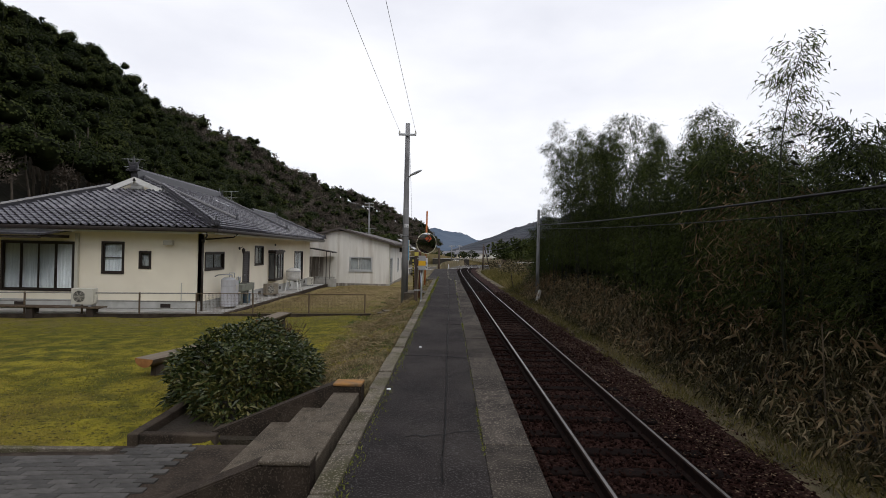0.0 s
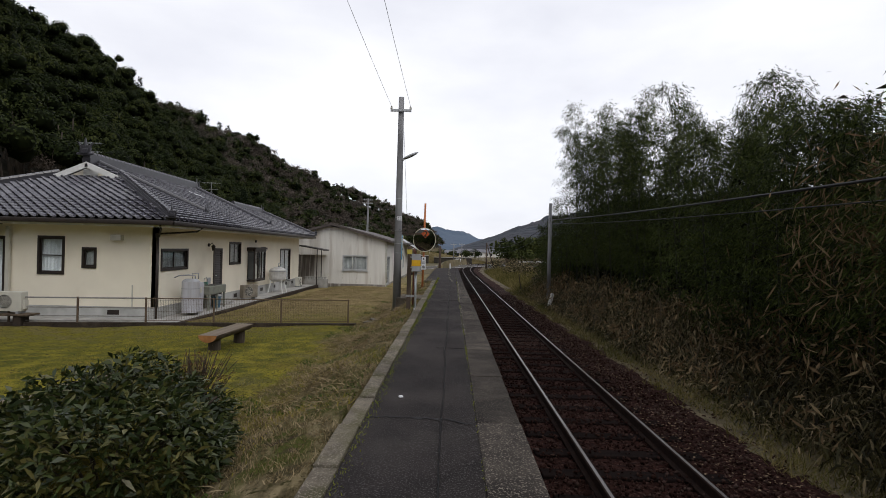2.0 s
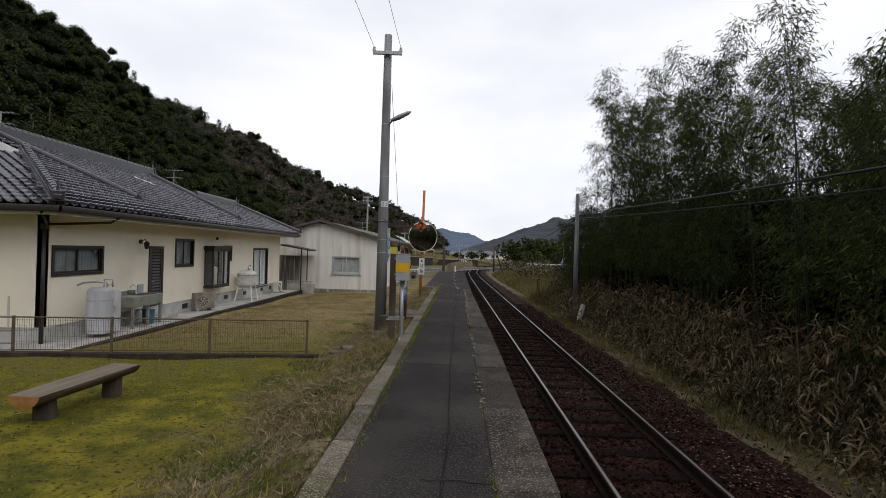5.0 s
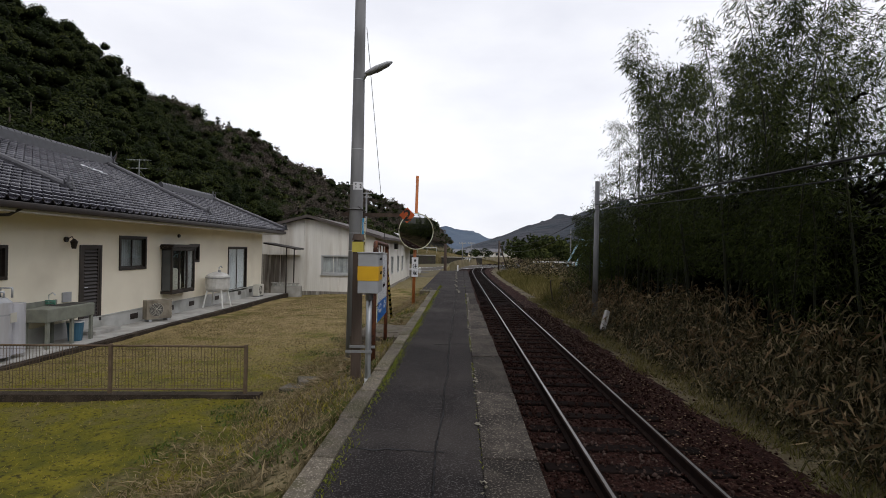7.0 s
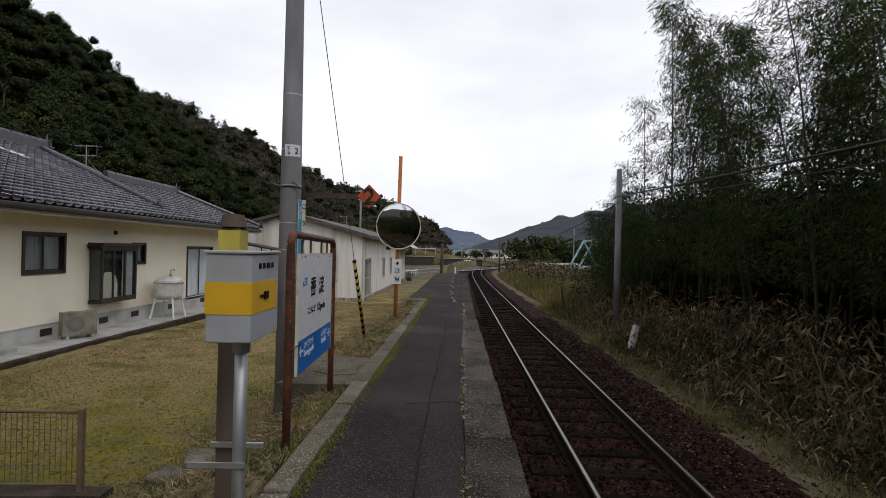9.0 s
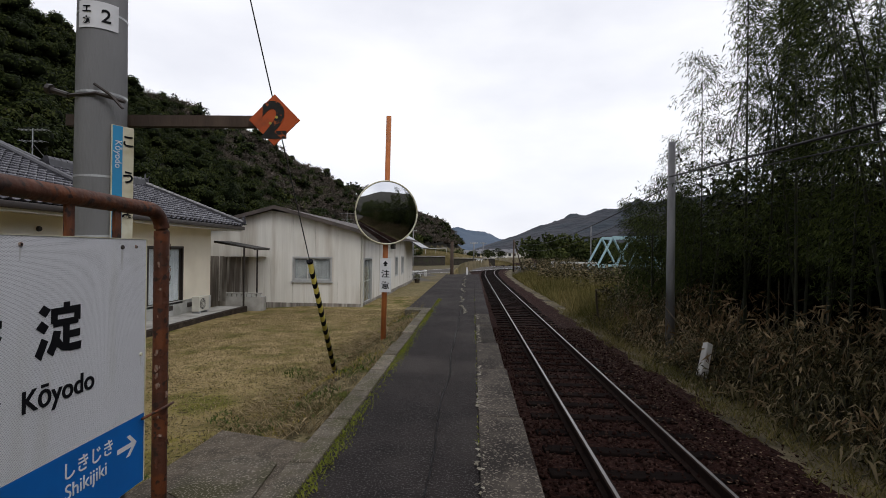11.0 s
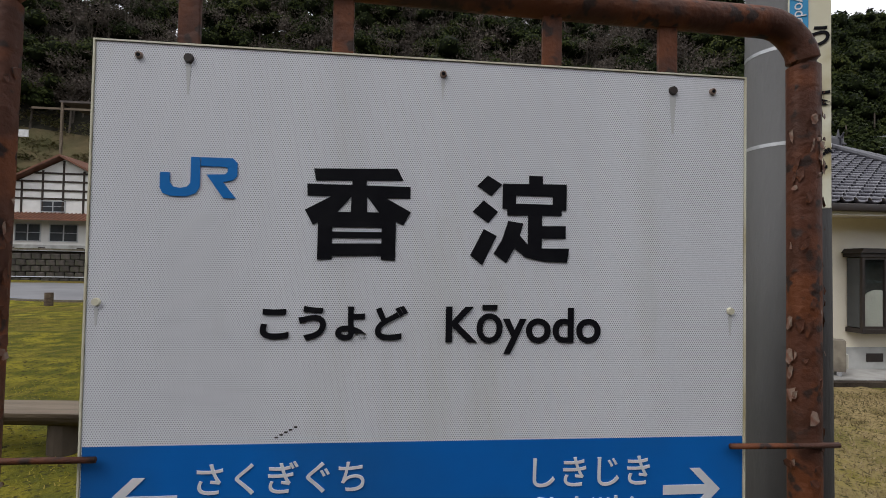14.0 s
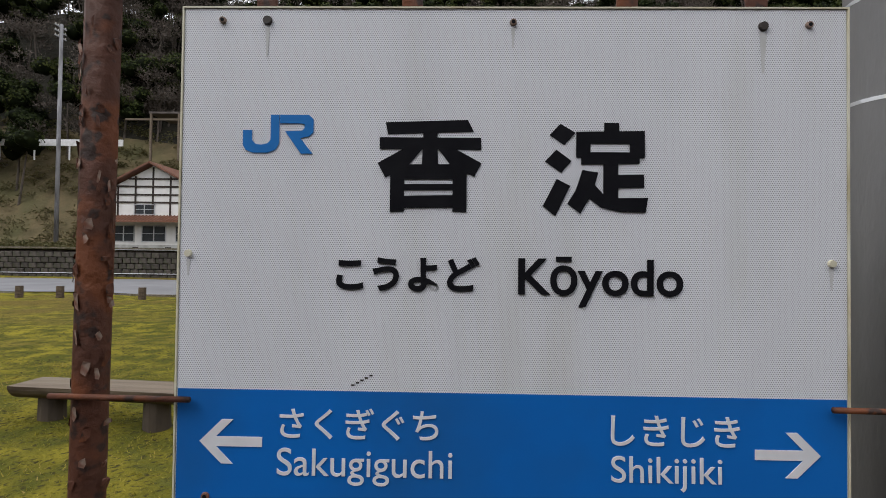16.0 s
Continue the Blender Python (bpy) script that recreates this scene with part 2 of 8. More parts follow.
M["plaster"] = mat("white_plaster", (0.72, 0.71, 0.68), (0.65, 0.64, 0.61), 2, 0.9, 0.1, 40)
M["timber"] = mat("dark_timber_frame", (0.045, 0.032, 0.024), (0.03, 0.024, 0.02), 6, 0.8, 0.3, 40)
M["redtile"] = mat("red_brown_roof_tile", (0.19, 0.085, 0.05), (0.13, 0.06, 0.04), 5, 0.5, 0.3, 8, rand=0.1)
M["stonewall"] = mat("dark_stone_wall", (0.075, 0.064, 0.054), (0.042, 0.037, 0.032), 3, 0.9, 0.8, 12, rand=0.3, stain=(0.06, 0.064, 0.036), sscale=1)
M["road"] = mat("pale_road_asphalt", (0.19, 0.19, 0.195), (0.15, 0.15, 0.155), 0.5, 0.9, 0.3, 40)
M["farroad"] = mat("grey_brown_road", (0.1, 0.092, 0.084), (0.075, 0.07, 0.065), 0.4, 0.95, 0.3, 20, stain=(0.13, 0.12, 0.1), sscale=0.15, spec=0.05)
M["guardrail"] = mat("white_guardrail", (0.66, 0.66, 0.65), (0.55, 0.55, 0.54), 4, 0.5, 0.0)
M["bridge"] = mat("pale_blue_bridge_paint", (0.36, 0.52, 0.56), (0.3, 0.45, 0.49), 3, 0.5, 0.0)
M["carwhite"] = mat("white_car_paint", (0.75, 0.75, 0.76), (0.7, 0.7, 0.71), 3, 0.25, 0.0)
M["rubber"] = mat("rubber", (0.02, 0.02, 0.02), (0.025, 0.025, 0.025), 10, 0.8, 0.1)
M["basin"] = mat("grey_green_basin", (0.22, 0.23, 0.19), (0.16, 0.165, 0.14), 5, 0.75, 0.2, 40)
M["bucket"] = mat("blue_bucket", (0.05, 0.13, 0.2), (0.04, 0.11, 0.17), 5, 0.5, 0.0)
M["hose"] = mat("green_hose", (0.06, 0.2, 0.14), (0.05, 0.17, 0.12), 5, 0.5, 0.0)
M["polyroof"] = mat("smoky_roof_sheet", (0.05, 0.05, 0.05), (0.035, 0.035, 0.036), 3, 0.5, 0.05)
# both mountain colours have the blue of distance haze put into them
M["mountain"] = mat("haze_tinted_wooded_mountain", (0.018, 0.027, 0.037), (0.036, 0.037, 0.045), 0.02, 1.0, 1.0, 0.06, stain=(0.05, 0.042, 0.045), sscale=0.012, bdist=6.0)
M["farmount"] = mat("haze_blue_mountain", (0.06, 0.088, 0.13), (0.078, 0.105, 0.145), 0.01, 1.0, 0.6, 0.04, bdist=6.0)
M["water"] = mat("river_water", (0.05, 0.065, 0.06), (0.04, 0.055, 0.05), 0.3, 0.15, 0.2, 3)
M["mirrormetal"] = mat("mirror_face", (0.86, 0.87, 0.88), (0.84, 0.85, 0.86), 2, 0.02, 0.0, metal=1.0)

glass = bpy.data.materials.new("window_glass")
glass.use_nodes = True
gb = glass.node_tree.nodes["Principled BSDF"]
gb.inputs["Base Color"].default_value = (0.9, 0.95, 0.95, 1)
gb.inputs["Roughness"].default_value, gb.inputs["Transmission Weight"].default_value, gb.inputs["IOR"].default_value = 0.02, 1.0, 1.25
M["glass"] = glass

M["leaf_bamboo"] = leaf_mat("bamboo_leaves", [(0.009, 0.012, 0.004), (0.023, 0.032, 0.009), (0.062, 0.08, 0.02), (0.14, 0.16, 0.045)], through_light=0.42, spec=0.1, island=0.65)
# near-black leaves: the grove's inner shade is part of this colour
M["leaf_under"] = leaf_mat("shade_dark_understory_leaves", [(0.003, 0.0025, 0.0016), (0.0052, 0.0046, 0.0026), (0.01, 0.009, 0.0045)], through_light=0.0, spec=0.02)
M["leaf_bamboo_dead"] = leaf_mat("dry_bamboo_leaves", [(0.06, 0.037, 0.019), (0.14, 0.092, 0.048), (0.26, 0.195, 0.11)], spec=0.05, island=0.8)
M["leaf_sasa"] = leaf_mat("sasa_leaves", [(0.0075, 0.006, 0.003), (0.025, 0.0225, 0.0085), (0.062, 0.054, 0.021), (0.26, 0.205, 0.12)], spec=0.12, island=0.85)
M["leaf_weed"] = leaf_mat("rank_grass", [(0.045, 0.045, 0.013), (0.085, 0.08, 0.023), (0.15, 0.125, 0.045), (0.23, 0.18, 0.085)], spec=0.05)
M["leaf_shrub"] = leaf_mat("glossy_shrub_leaves", [(0.009, 0.014, 0.005), (0.021, 0.033, 0.009), (0.048, 0.062, 0.016), (0.12, 0.105, 0.032)], rough=0.38, through_light=0.12, spec=0.3, island=0.8)
M["leaf_red"] = leaf_mat("reddish_shoots", [(0.09, 0.05, 0.025), (0.13, 0.075, 0.035), (0.1, 0.09, 0.03)])
M["leaf_wood"] = leaf_mat("evergreen_crowns", [(0.009, 0.0135, 0.0055), (0.02, 0.028, 0.009), (0.043, 0.053, 0.015), (0.082, 0.086, 0.026)], through_light=0.08, spec=0.04, island=0.4, nscale=0.2)
# darker copy of the crown colour, with inner shade put into it
M["wood_core"] = leaf_mat("crown_shade_fill", [(0.004, 0.006, 0.003), (0.008, 0.011, 0.004), (0.014, 0.018, 0.006)], through_light=0.0, spec=0.02, island=0.3, nscale=1.6)
M["leaf_cedar"] = leaf_mat("dark_cedar", [(0.005, 0.008, 0.004), (0.009, 0.014, 0.006), (0.016, 0.023, 0.009)], through_light=0.04, spec=0.03, island=0.35)
M["leaf_bare"] = leaf_mat("bare_winter_twigs", [(0.042, 0.034, 0.027), (0.08, 0.065, 0.053), (0.135, 0.11, 0.09)], through_light=0.0, nscale=0.15)
M["leaf_lawn"] = leaf_mat("lawn_blades", [(0.07, 0.068, 0.011), (0.165, 0.15, 0.018), (0.26, 0.22, 0.03), (0.29, 0.21, 0.065)], island=0.7, nscale=0.6)
M["leaf_straw"] = leaf_mat("straw_blades", [(0.055, 0.047, 0.016), (0.14, 0.105, 0.05), (0.23, 0.175, 0.095), (0.34, 0.265, 0.155)], island=0.85, nscale=0.8)
M["moss"] = leaf_mat("moss_tufts", [(0.1, 0.12, 0.015), (0.16, 0.18, 0.025), (0.2, 0.2, 0.04)])


def ground_material():
    """Lawn: mossy yellow-green by the steps, straw turf farther north, thatch and weeds down the platform bank."""
    m = bpy.data.materials.new("lawn_ground")
    m.use_nodes = True
    n, l = m.node_tree.nodes, m.node_tree.links
    bs = n["Principled BSDF"]
    bs.inputs["Roughness"].default_value, bs.inputs["Specular IOR Level"].default_value = 0.95, 0.08
    tc = n.new("ShaderNodeTexCoord")
    sep = n.new("ShaderNodeSeparateXYZ")
    l.new(tc.outputs["Object"], sep.inputs[0])

    def nz(scale, detail=5.0, stretch=None):
        t = n.new("ShaderNodeTexNoise")
        t.inputs["Scale"].default_value, t.inputs["Detail"].default_value = scale, detail
        if stretch:
            mp = n.new("ShaderNodeMapping")
            mp.inputs["Scale"].default_value = stretch
            l.new(tc.outputs["Object"], mp.inputs["Vector"])
            l.new(mp.outputs["Vector"], t.inputs["Vector"])
        else:
            l.new(tc.outputs["Object"], t.inputs["Vector"])
        return t.outputs["Fac"]

    def calc(op, a, b, c=0.0):
        x = n.new("ShaderNodeMath")
        x.operation = op
        for i, v in enumerate((a, b, c)):
            if isinstance(v, float):
                x.inputs[i].default_value = v
            else:
                l.new(v, x.inputs[i])
        return x.outputs[0]

    def ramp(v, lo, hi):
        r = n.new("ShaderNodeMapRange")
        r.inputs["From Min"].default_value, r.inputs["From Max"].default_value = lo, hi
        l.new(v, r.inputs["Value"])
        return r.outputs["Result"]

    def mix(fac, a, b):
        x = n.new("ShaderNodeMixRGB")
        for i, v in ((0, fac), (1, a), (2, b)):
            if isinstance(v, tuple):
                x.inputs[i].default_value = rgb(v)
            else:
                l.new(v, x.inputs[i])
        return x.outputs["Color"]

    mid, fine, big = nz(2.2), nz(17.0, 4.0), nz(0.45)
    moss = mix(ramp(mid, 0.4, 0.62), (0.235, 0.2, 0.022), (0.088, 0.084, 0.015))
    moss = mix(ramp(big, 0.46, 0.64), moss, (0.14, 0.105, 0.026))
    straw = mix(ramp(mid, 0.38, 0.62), (0.35, 0.265, 0.135), (0.2, 0.155, 0.062))
    straw = mix(ramp(nz(0.9), 0.52, 0.66), straw, (0.12, 0.115, 0.025))
    fib = nz(9.0, 6.0, (1.0, 0.35, 1.0))
    bank = mix(ramp(fib, 0.38, 0.62), (0.2, 0.16, 0.09), (0.065, 0.052, 0.026))
    bank = mix(ramp(nz(1.5), 0.47, 0.58), bank, (0.06, 0.066, 0.014))
    bank = mix(ramp(nz(3.1), 0.6, 0.68), bank, (0.05, 0.036, 0.022))
    # borders wander with the noise
    along = calc("ADD", calc("MULTIPLY_ADD", sep.outputs["X"], -0.25, sep.outputs["Y"]), calc("MULTIPLY", calc("SUBTRACT", mid, 0.5), 22.0))
    moss = mix(ramp(along, 7.0, 14.0), moss, mix(ramp(mid, 0.4, 0.6), (0.15, 0.13, 0.016), (0.075, 0.078, 0.012)))
    col = mix(ramp(along, 17.0, 25.0), moss, straw)
    u = calc("ADD", calc("MULTIPLY_ADD", sep.outputs["Y"], -0.0425, sep.outputs["X"]), calc("MULTIPLY", calc("SUBTRACT", nz(1.1), 0.5), 3.0))
    col = mix(ramp(u, -3.3, -2.0), col, bank)
    col = mix(ramp(fine, 0.54, 0.66), col, (0.04, 0.036, 0.012))
    l.new(col, bs.inputs["Base Color"])
    b = n.new("ShaderNodeBump")
    b.inputs["Strength"].default_value, b.inputs["Distance"].default_value = 1.0, 0.05
    l.new(nz(30.0), b.inputs["Height"])
    l.new(b.outputs["Normal"], bs.inputs["Normal"])
    return m


M["lawn"] = ground_material()
M["straw"] = mat("straw_turf_ground", (0.25, 0.2, 0.1), (0.17, 0.135, 0.055), 2.2, 0.95, 1.0, 40, stain=(0.135, 0.125, 0.04), sscale=0.5, slo=0.5, shi=0.68, fine=(0.06, 0.05, 0.025), fscale=18, bdist=0.04)
M["leaf_brush"] = leaf_mat("hillside_brush", [(0.04, 0.042, 0.016), (0.075, 0.072, 0.027), (0.135, 0.112, 0.052), (0.22, 0.175, 0.1)], through_light=0.15, island=0.45, nscale=0.12)
M["soil"] = mat("leaf_litter_soil", (0.03, 0.023, 0.016), (0.02, 0.016, 0.012), 3, 0.95, 1.0, 30, stain=(0.05, 0.04, 0.026), sscale=0.8, bdist=0.05)
M["verge"] = mat("dry_grass_verge", (0.15, 0.12, 0.07), (0.08, 0.068, 0.033), 3, 0.95, 1.0, 30, stain=(0.035, 0.028, 0.02), sscale=0.9, bdist=0.05)
M["hillfloor"] = mat("forest_floor", (0.02, 0.018, 0.011), (0.012, 0.011, 0.007), 0.4, 1.0, 1.0, 1.0, bdist=0.3)
M["hillgrass"] = mat("rough_hillside_grass", (0.13, 0.1, 0.052), (0.075, 0.062, 0.03), 0.6, 1.0, 1.0, 3.0, stain=(0.085, 0.08, 0.035), sscale=0.2, bdist=0.1)
M["darkglass"] = mat("dark_window_glass", (0.05, 0.055, 0.06), (0.035, 0.04, 0.043), 1.5, 0.12, 0.0, spec=0.6)
M["leaf_weed_green"] = leaf_mat("bank_weed_leaves", [(0.028, 0.042, 0.009), (0.055, 0.085, 0.016), (0.1, 0.135, 0.028)], through_light=0.15)


# ---- tools ----
def mesh_of(name, bm, material, smooth=False):
    me = bpy.data.meshes.new(name)
    bm.to_mesh(me)
    bm.free()
    for m in (material if isinstance(material, (list, tuple)) else [material]):
        me.materials.append(m)
    if smooth:
        me.polygons.foreach_set("use_smooth", [True] * len(me.polygons))
    return me


def part(name, bm, material, parent=None, label="", smooth=False, m=None):
    """Links a bmesh as one mesh object, under a thing or a part."""
    ob = new(name, mesh_of(name, bm, material, smooth))
    if parent:
        ob.parent = parent
    if m is not None:
        ob.matrix_basis = m
    return tagged(ob, label) if label else ob


def thing(name, label, category, m=None, group="", kind=""):
    ob = new(name)
    ob.empty_display_size = 0.2
    if m is not None:
        ob.matrix_basis = m
    return tagged(ob, label, category, group, kind)


def box(bm, x0, x1, y0, y1, z0, z1, bevel=0.0, m=None):
    ret = bmesh.ops.create_cube(bm, size=1.0)
    vs = ret["verts"]
    t = Matrix.LocRotScale(((x0 + x1) / 2, (y0 + y1) / 2, (z0 + z1) / 2), None, (abs(x1 - x0), abs(y1 - y0), abs(z1 - z0)))
    bmesh.ops.transform(bm, matrix=t, verts=vs)
    if bevel:
        es = list({e for v in vs for e in v.link_edges})
        r = bmesh.ops.bevel(bm, geom=es, offset=bevel, segments=2, affect="EDGES", profile=0.5)
        vs = list({v for f in r["faces"] for v in f.verts} | {v for v in vs if v.is_valid})
    if m is not None:
        bmesh.ops.transform(bm, matrix=m, verts=vs)
    return bm


def boxes(*rows, bevel=0.0):
    bm = bmesh.new()
    for r in rows:
        box(bm, *r, bevel=bevel)
    return bm


def tube(bm, a, b, r0, r1=None, n=12, caps=True):
    a, b = Vector(a), Vector(b)
    d = b - a
    t = Matrix.Translation((a + b) / 2) @ d.to_track_quat("Z", "Y").to_matrix().to_4x4()
    bmesh.ops.create_cone(bm, cap_ends=caps, cap_tris=False, segments=n, radius1=r0, radius2=r0 if r1 is None else r1, depth=d.length, matrix=t)
    return bm


def pipe(bm, pts, r, n=10):
    """A round pipe swept along points."""
    pts = [Vector(p) for p in pts]
    rings = []
    up = Vector((0.013, 0.021, 1))
    for i, p in enumerate(pts):
        d = (pts[min(i + 1, len(pts) - 1)] - pts[max(i - 1, 0)]).normalized()
        s = d.cross(up)
        if s.length < 0.05:
            s = d.cross(Vector((1, 0.1, 0)))
        s.normalize()
        w = s.cross(d)
        rings.append([bm.verts.new(p + r * (math.cos(2 * math.pi * k / n) * s + math.sin(2 * math.pi * k / n) * w)) for k in range(n)])
    for a, b in zip(rings, rings[1:]):
        for k in range(n):
            bm.faces.new((a[k], a[(k + 1) % n], b[(k + 1) % n], b[k]))
    bm.faces.new(rings[0][::-1]), bm.faces.new(rings[-1])
    return bm


def prism(bm, outline, lo, hi, axis="z"):
    """A flat outline (a list of pairs) drawn out from lo to hi along an axis."""
    def at(p, h):
        return {"z": (p[0], p[1], h), "y": (p[0], h, p[1]), "x": (h, p[0], p[1])}[axis]
    a = [bm.verts.new(at(p, lo)) for p in outline]
    b = [bm.verts.new(at(p, hi)) for p in outline]
    n = len(outline)
    bm.faces.new(a), bm.faces.new(b[::-1])
    for i in range(n):
        bm.faces.new((a[i], b[i], b[(i + 1) % n], a[(i + 1) % n]))
    bmesh.ops.recalc_face_normals(bm, faces=bm.faces[:])
    return bm


def rough(bm, amount, size, seed=0.0):
    """Pushes the points about a little, so that edges look worn."""
    for v in bm.verts:
        v.co += amount * noise.noise_vector(v.co / size + Vector((seed, seed * 2, 0)))
    return bm


def raw_mesh(name, verts, faces, material, smooth=False):
    """A mesh from arrays: verts (n, 3), faces (m, k)."""
    verts, faces = np.asarray(verts, dtype=np.float32), np.asarray(faces, dtype=np.int32)
    me = bpy.data.meshes.new(name)
    k = faces.shape[1]
    me.vertices.add(len(verts)), me.loops.add(faces.size), me.polygons.add(len(faces))
    me.vertices.foreach_set("co", verts.ravel())
    me.loops.foreach_set("vertex_index", faces.ravel())
    me.polygons.foreach_set("loop_start", np.arange(0, faces.size, k, dtype=np.int32))
    me.polygons.foreach_set("loop_total", np.full(len(faces), k, dtype=np.int32))
    if smooth:
        me.polygons.foreach_set("use_smooth", np.ones(len(faces), dtype=bool))
    me.materials.append(material)
    me.update(calc_edges=True)
    return me


def unit(v):
    return v / np.maximum(np.linalg.norm(v, axis=-1, keepdims=True), 1e-6)


def leaves(rng, centres, length, width, up=0.0, droop=0.0, outward=None):
    """Pointed leaves (two bent halves each), one at every centre: verts and faces."""
    n = len(centres)
    d = rng.normal(size=(n, 3))
    d[:, 2] = d[:, 2] * 0.6 + up
    if outward is not None:
        d = d + outward
    d = unit(d)
    s = unit(np.cross(d, rng.normal(size=(n, 3))))
    nn = np.cross(d, s)
    ln = (length * rng.uniform(0.6, 1.25, (n, 1)))
    wd = (width * rng.uniform(0.7, 1.2, (n, 1)))
    sag = np.zeros((n, 3))
    sag[:, 2] = -droop
    base, tip = centres, centres + d * ln + sag * ln
    mid = centres + d * ln * 0.45 + nn * wd * 0.15
    v = np.stack([base, mid + s * wd * 0.5, tip, mid - s * wd * 0.5], axis=1).reshape(-1, 3)
    f = np.arange(4 * n).reshape(n, 4)
    return v, f


def joined(*sets):
    vs, fs, o = [], [], 0
    for v, f in sets:
        vs.append(v), fs.append(f + o)
        o += len(v)
    return np.concatenate(vs), np.concatenate(fs)


def blades(rng, xy, zfun, height, width, lean=0.5):
    """Upright grass blades at points of the ground: thin bent quads."""
    n = len(xy)
    z = zfun(xy[:, 0], xy[:, 1])
    base = np.column_stack([xy, z])
    a = rng.uniform(0, 2 * np.pi, n)
    s = np.column_stack([np.cos(a), np.sin(a), np.zeros(n)])
    l = rng.normal(size=(n, 3)) * lean
    l[:, 2] = 1
    h = height * rng.uniform(0.4, 1.3, (n, 1))
    w = width * rng.uniform(0.6, 1.3, (n, 1))
    t = base + unit(l) * h
    v = np.stack([base - s * w, base + s * w, t + s * w * 0.25, t - s * w * 0.25], axis=1).reshape(-1, 3)
    return v, np.arange(4 * n).reshape(n, 4)


def text_mesh(body, size, material, name, parent, m, depth=0.0015, bold=0.0, align="CENTER", label="", width=None):
    """Lettering in the built-in font, turned into a mesh."""
    cu = bpy.data.curves.new(name, "FONT")
    cu.body, cu.size, cu.extrude, cu.offset, cu.align_x = body, size, depth, bold, align
    tmp = bpy.data.objects.new("tmp", cu)
    scene.collection.objects.link(tmp)
    dg = bpy.context.evaluated_depsgraph_get()
    me = bpy.data.meshes.new_from_object(tmp.evaluated_get(dg))
    bpy.data.objects.remove(tmp)
    bpy.data.curves.remove(cu)
    co = np.zeros(len(me.vertices) * 3, dtype=np.float32)
    me.vertices.foreach_get("co", co)
    co = co.reshape(-1, 3)
    if len(co):
        if align == "CENTER":
            co[:, :2] -= (co[:, :2].max(0) + co[:, :2].min(0)) / 2
        if width:
            k = width / (co[:, 0].max() - co[:, 0].min())
            co[:, :2] *= k
        me.vertices.foreach_set("co", co.ravel())
    me.materials.clear()
    me.materials.append(material)
    me.name = name
    ob = new(name, me)
    ob.parent = parent
    ob.matrix_basis = m
    return tagged(ob, label) if label else ob


def smooth01(t):
    t = np.clip(t, 0, 1)
    return t * t * (3 - 2 * t)


SLOPE = 0.0425                       # the platform and track run this much east for each metre north
PF = pose(0, 0, 0, 0, 0, -math.degrees(math.atan(SLOPE)))


def pf(u, v):
    """A point of the platform's own axes (u across, v along) in the world."""
    p = PF @ Vector((u, v, 0))
    return p.x, p.y


# ---- ground: one sheet, with lawn, bank, trackbed, river and wooded hills ----
def ridge_x(y):
    return -74 + 62 * smooth01((y - 170) / 300) * 1.1


def foot_x(y):
    return -47 + 14 * smooth01((y - 0) / 30) + 48 * smooth01((y - 150) / 300)


def bend(y):
    """How far the line swings east beyond the platform."""
    t = np.maximum(y - 70, 0)
    return 0.0024 * t ** 2


def rail_z(y):
    """Height of the rail heads: the line falls gently northwards beside the level platform."""
    return -0.605 - 0.0105 * np.clip(y, -20, 60)


def ground_z(x, y):
    x, y = np.asarray(x, dtype=float), np.asarray(y, dtype=float)
    u = x - SLOPE * y - bend(y) * (y > 40)
    lawn = -0.6 - 0.0165 * np.clip(y - 3.5, -3, 42) - 0.022 * np.clip(-2.4 - u, 0, 13)
    lawn = lawn + 0.03 * np.sin(x * 1.3 + y * 0.7) * smooth01((-u - 2) / 2)
    bank = -0.07 + (lawn + 0.07) * smooth01((-0.92 - u) / 1.7) + 0.05 * np.sin(y * 1.9 + u * 2.1) * smooth01((-1.1 - u) / 0.5) * smooth01((u + 3.2) / 0.8)
    stair = (y > 1.3) & (y < 4.3) & (u > -2.6)
    z = np.where(u < -0.9, np.where(stair, lawn - 0.08, bank), rail_z(y) - 0.19)
    # trackbed and the verge beyond it
    verge = rail_z(y) - 0.19 - 0.12 * smooth01((u - 4.0) / 0.8) + 0.3 * smooth01((u - 5.0) / 2.0)
    z = np.where(u > 3.6, verge, z)
    river = smooth01((u - 17) / 9)
    z = z - 5.0 * river
    # east shore beyond the river
    z = z + smooth01((u - 55) / 20) * 6 + np.clip(u - 75, 0, 140) * 0.4
    # west hill
    fx, rx = foot_x(y), ridge_x(y)
    t = np.clip((fx - x) / np.maximum(fx - rx, 1), 0, 3)
    up = np.where(t < 1, 36.5 * (0.35 * t + 0.65 * t ** 1.15), 36.5 + (t - 1) * 4)
    fade = 1 - 0.45 * smooth01((y - 160) / 320)
    hill = up * fade * (1 + 0.05 * np.sin(y * 0.045 + x * 0.02) + 0.05 * np.sin(y * 0.13))
    z = z + np.where(x < fx, hill, 0) + 0.5 * smooth01((-x - 35) / 5)
    # southern slope behind the walk, seen only in the road mirror
    z = z + np.clip(-60 - y, 0, 300) * 0.28 * smooth01((np.abs(u) - 14) / 30)
    return z


def lines(*spans):
    out = []
    for a, b, s in spans:
        out += list(np.arange(a, b, s))
    return np.array(out)


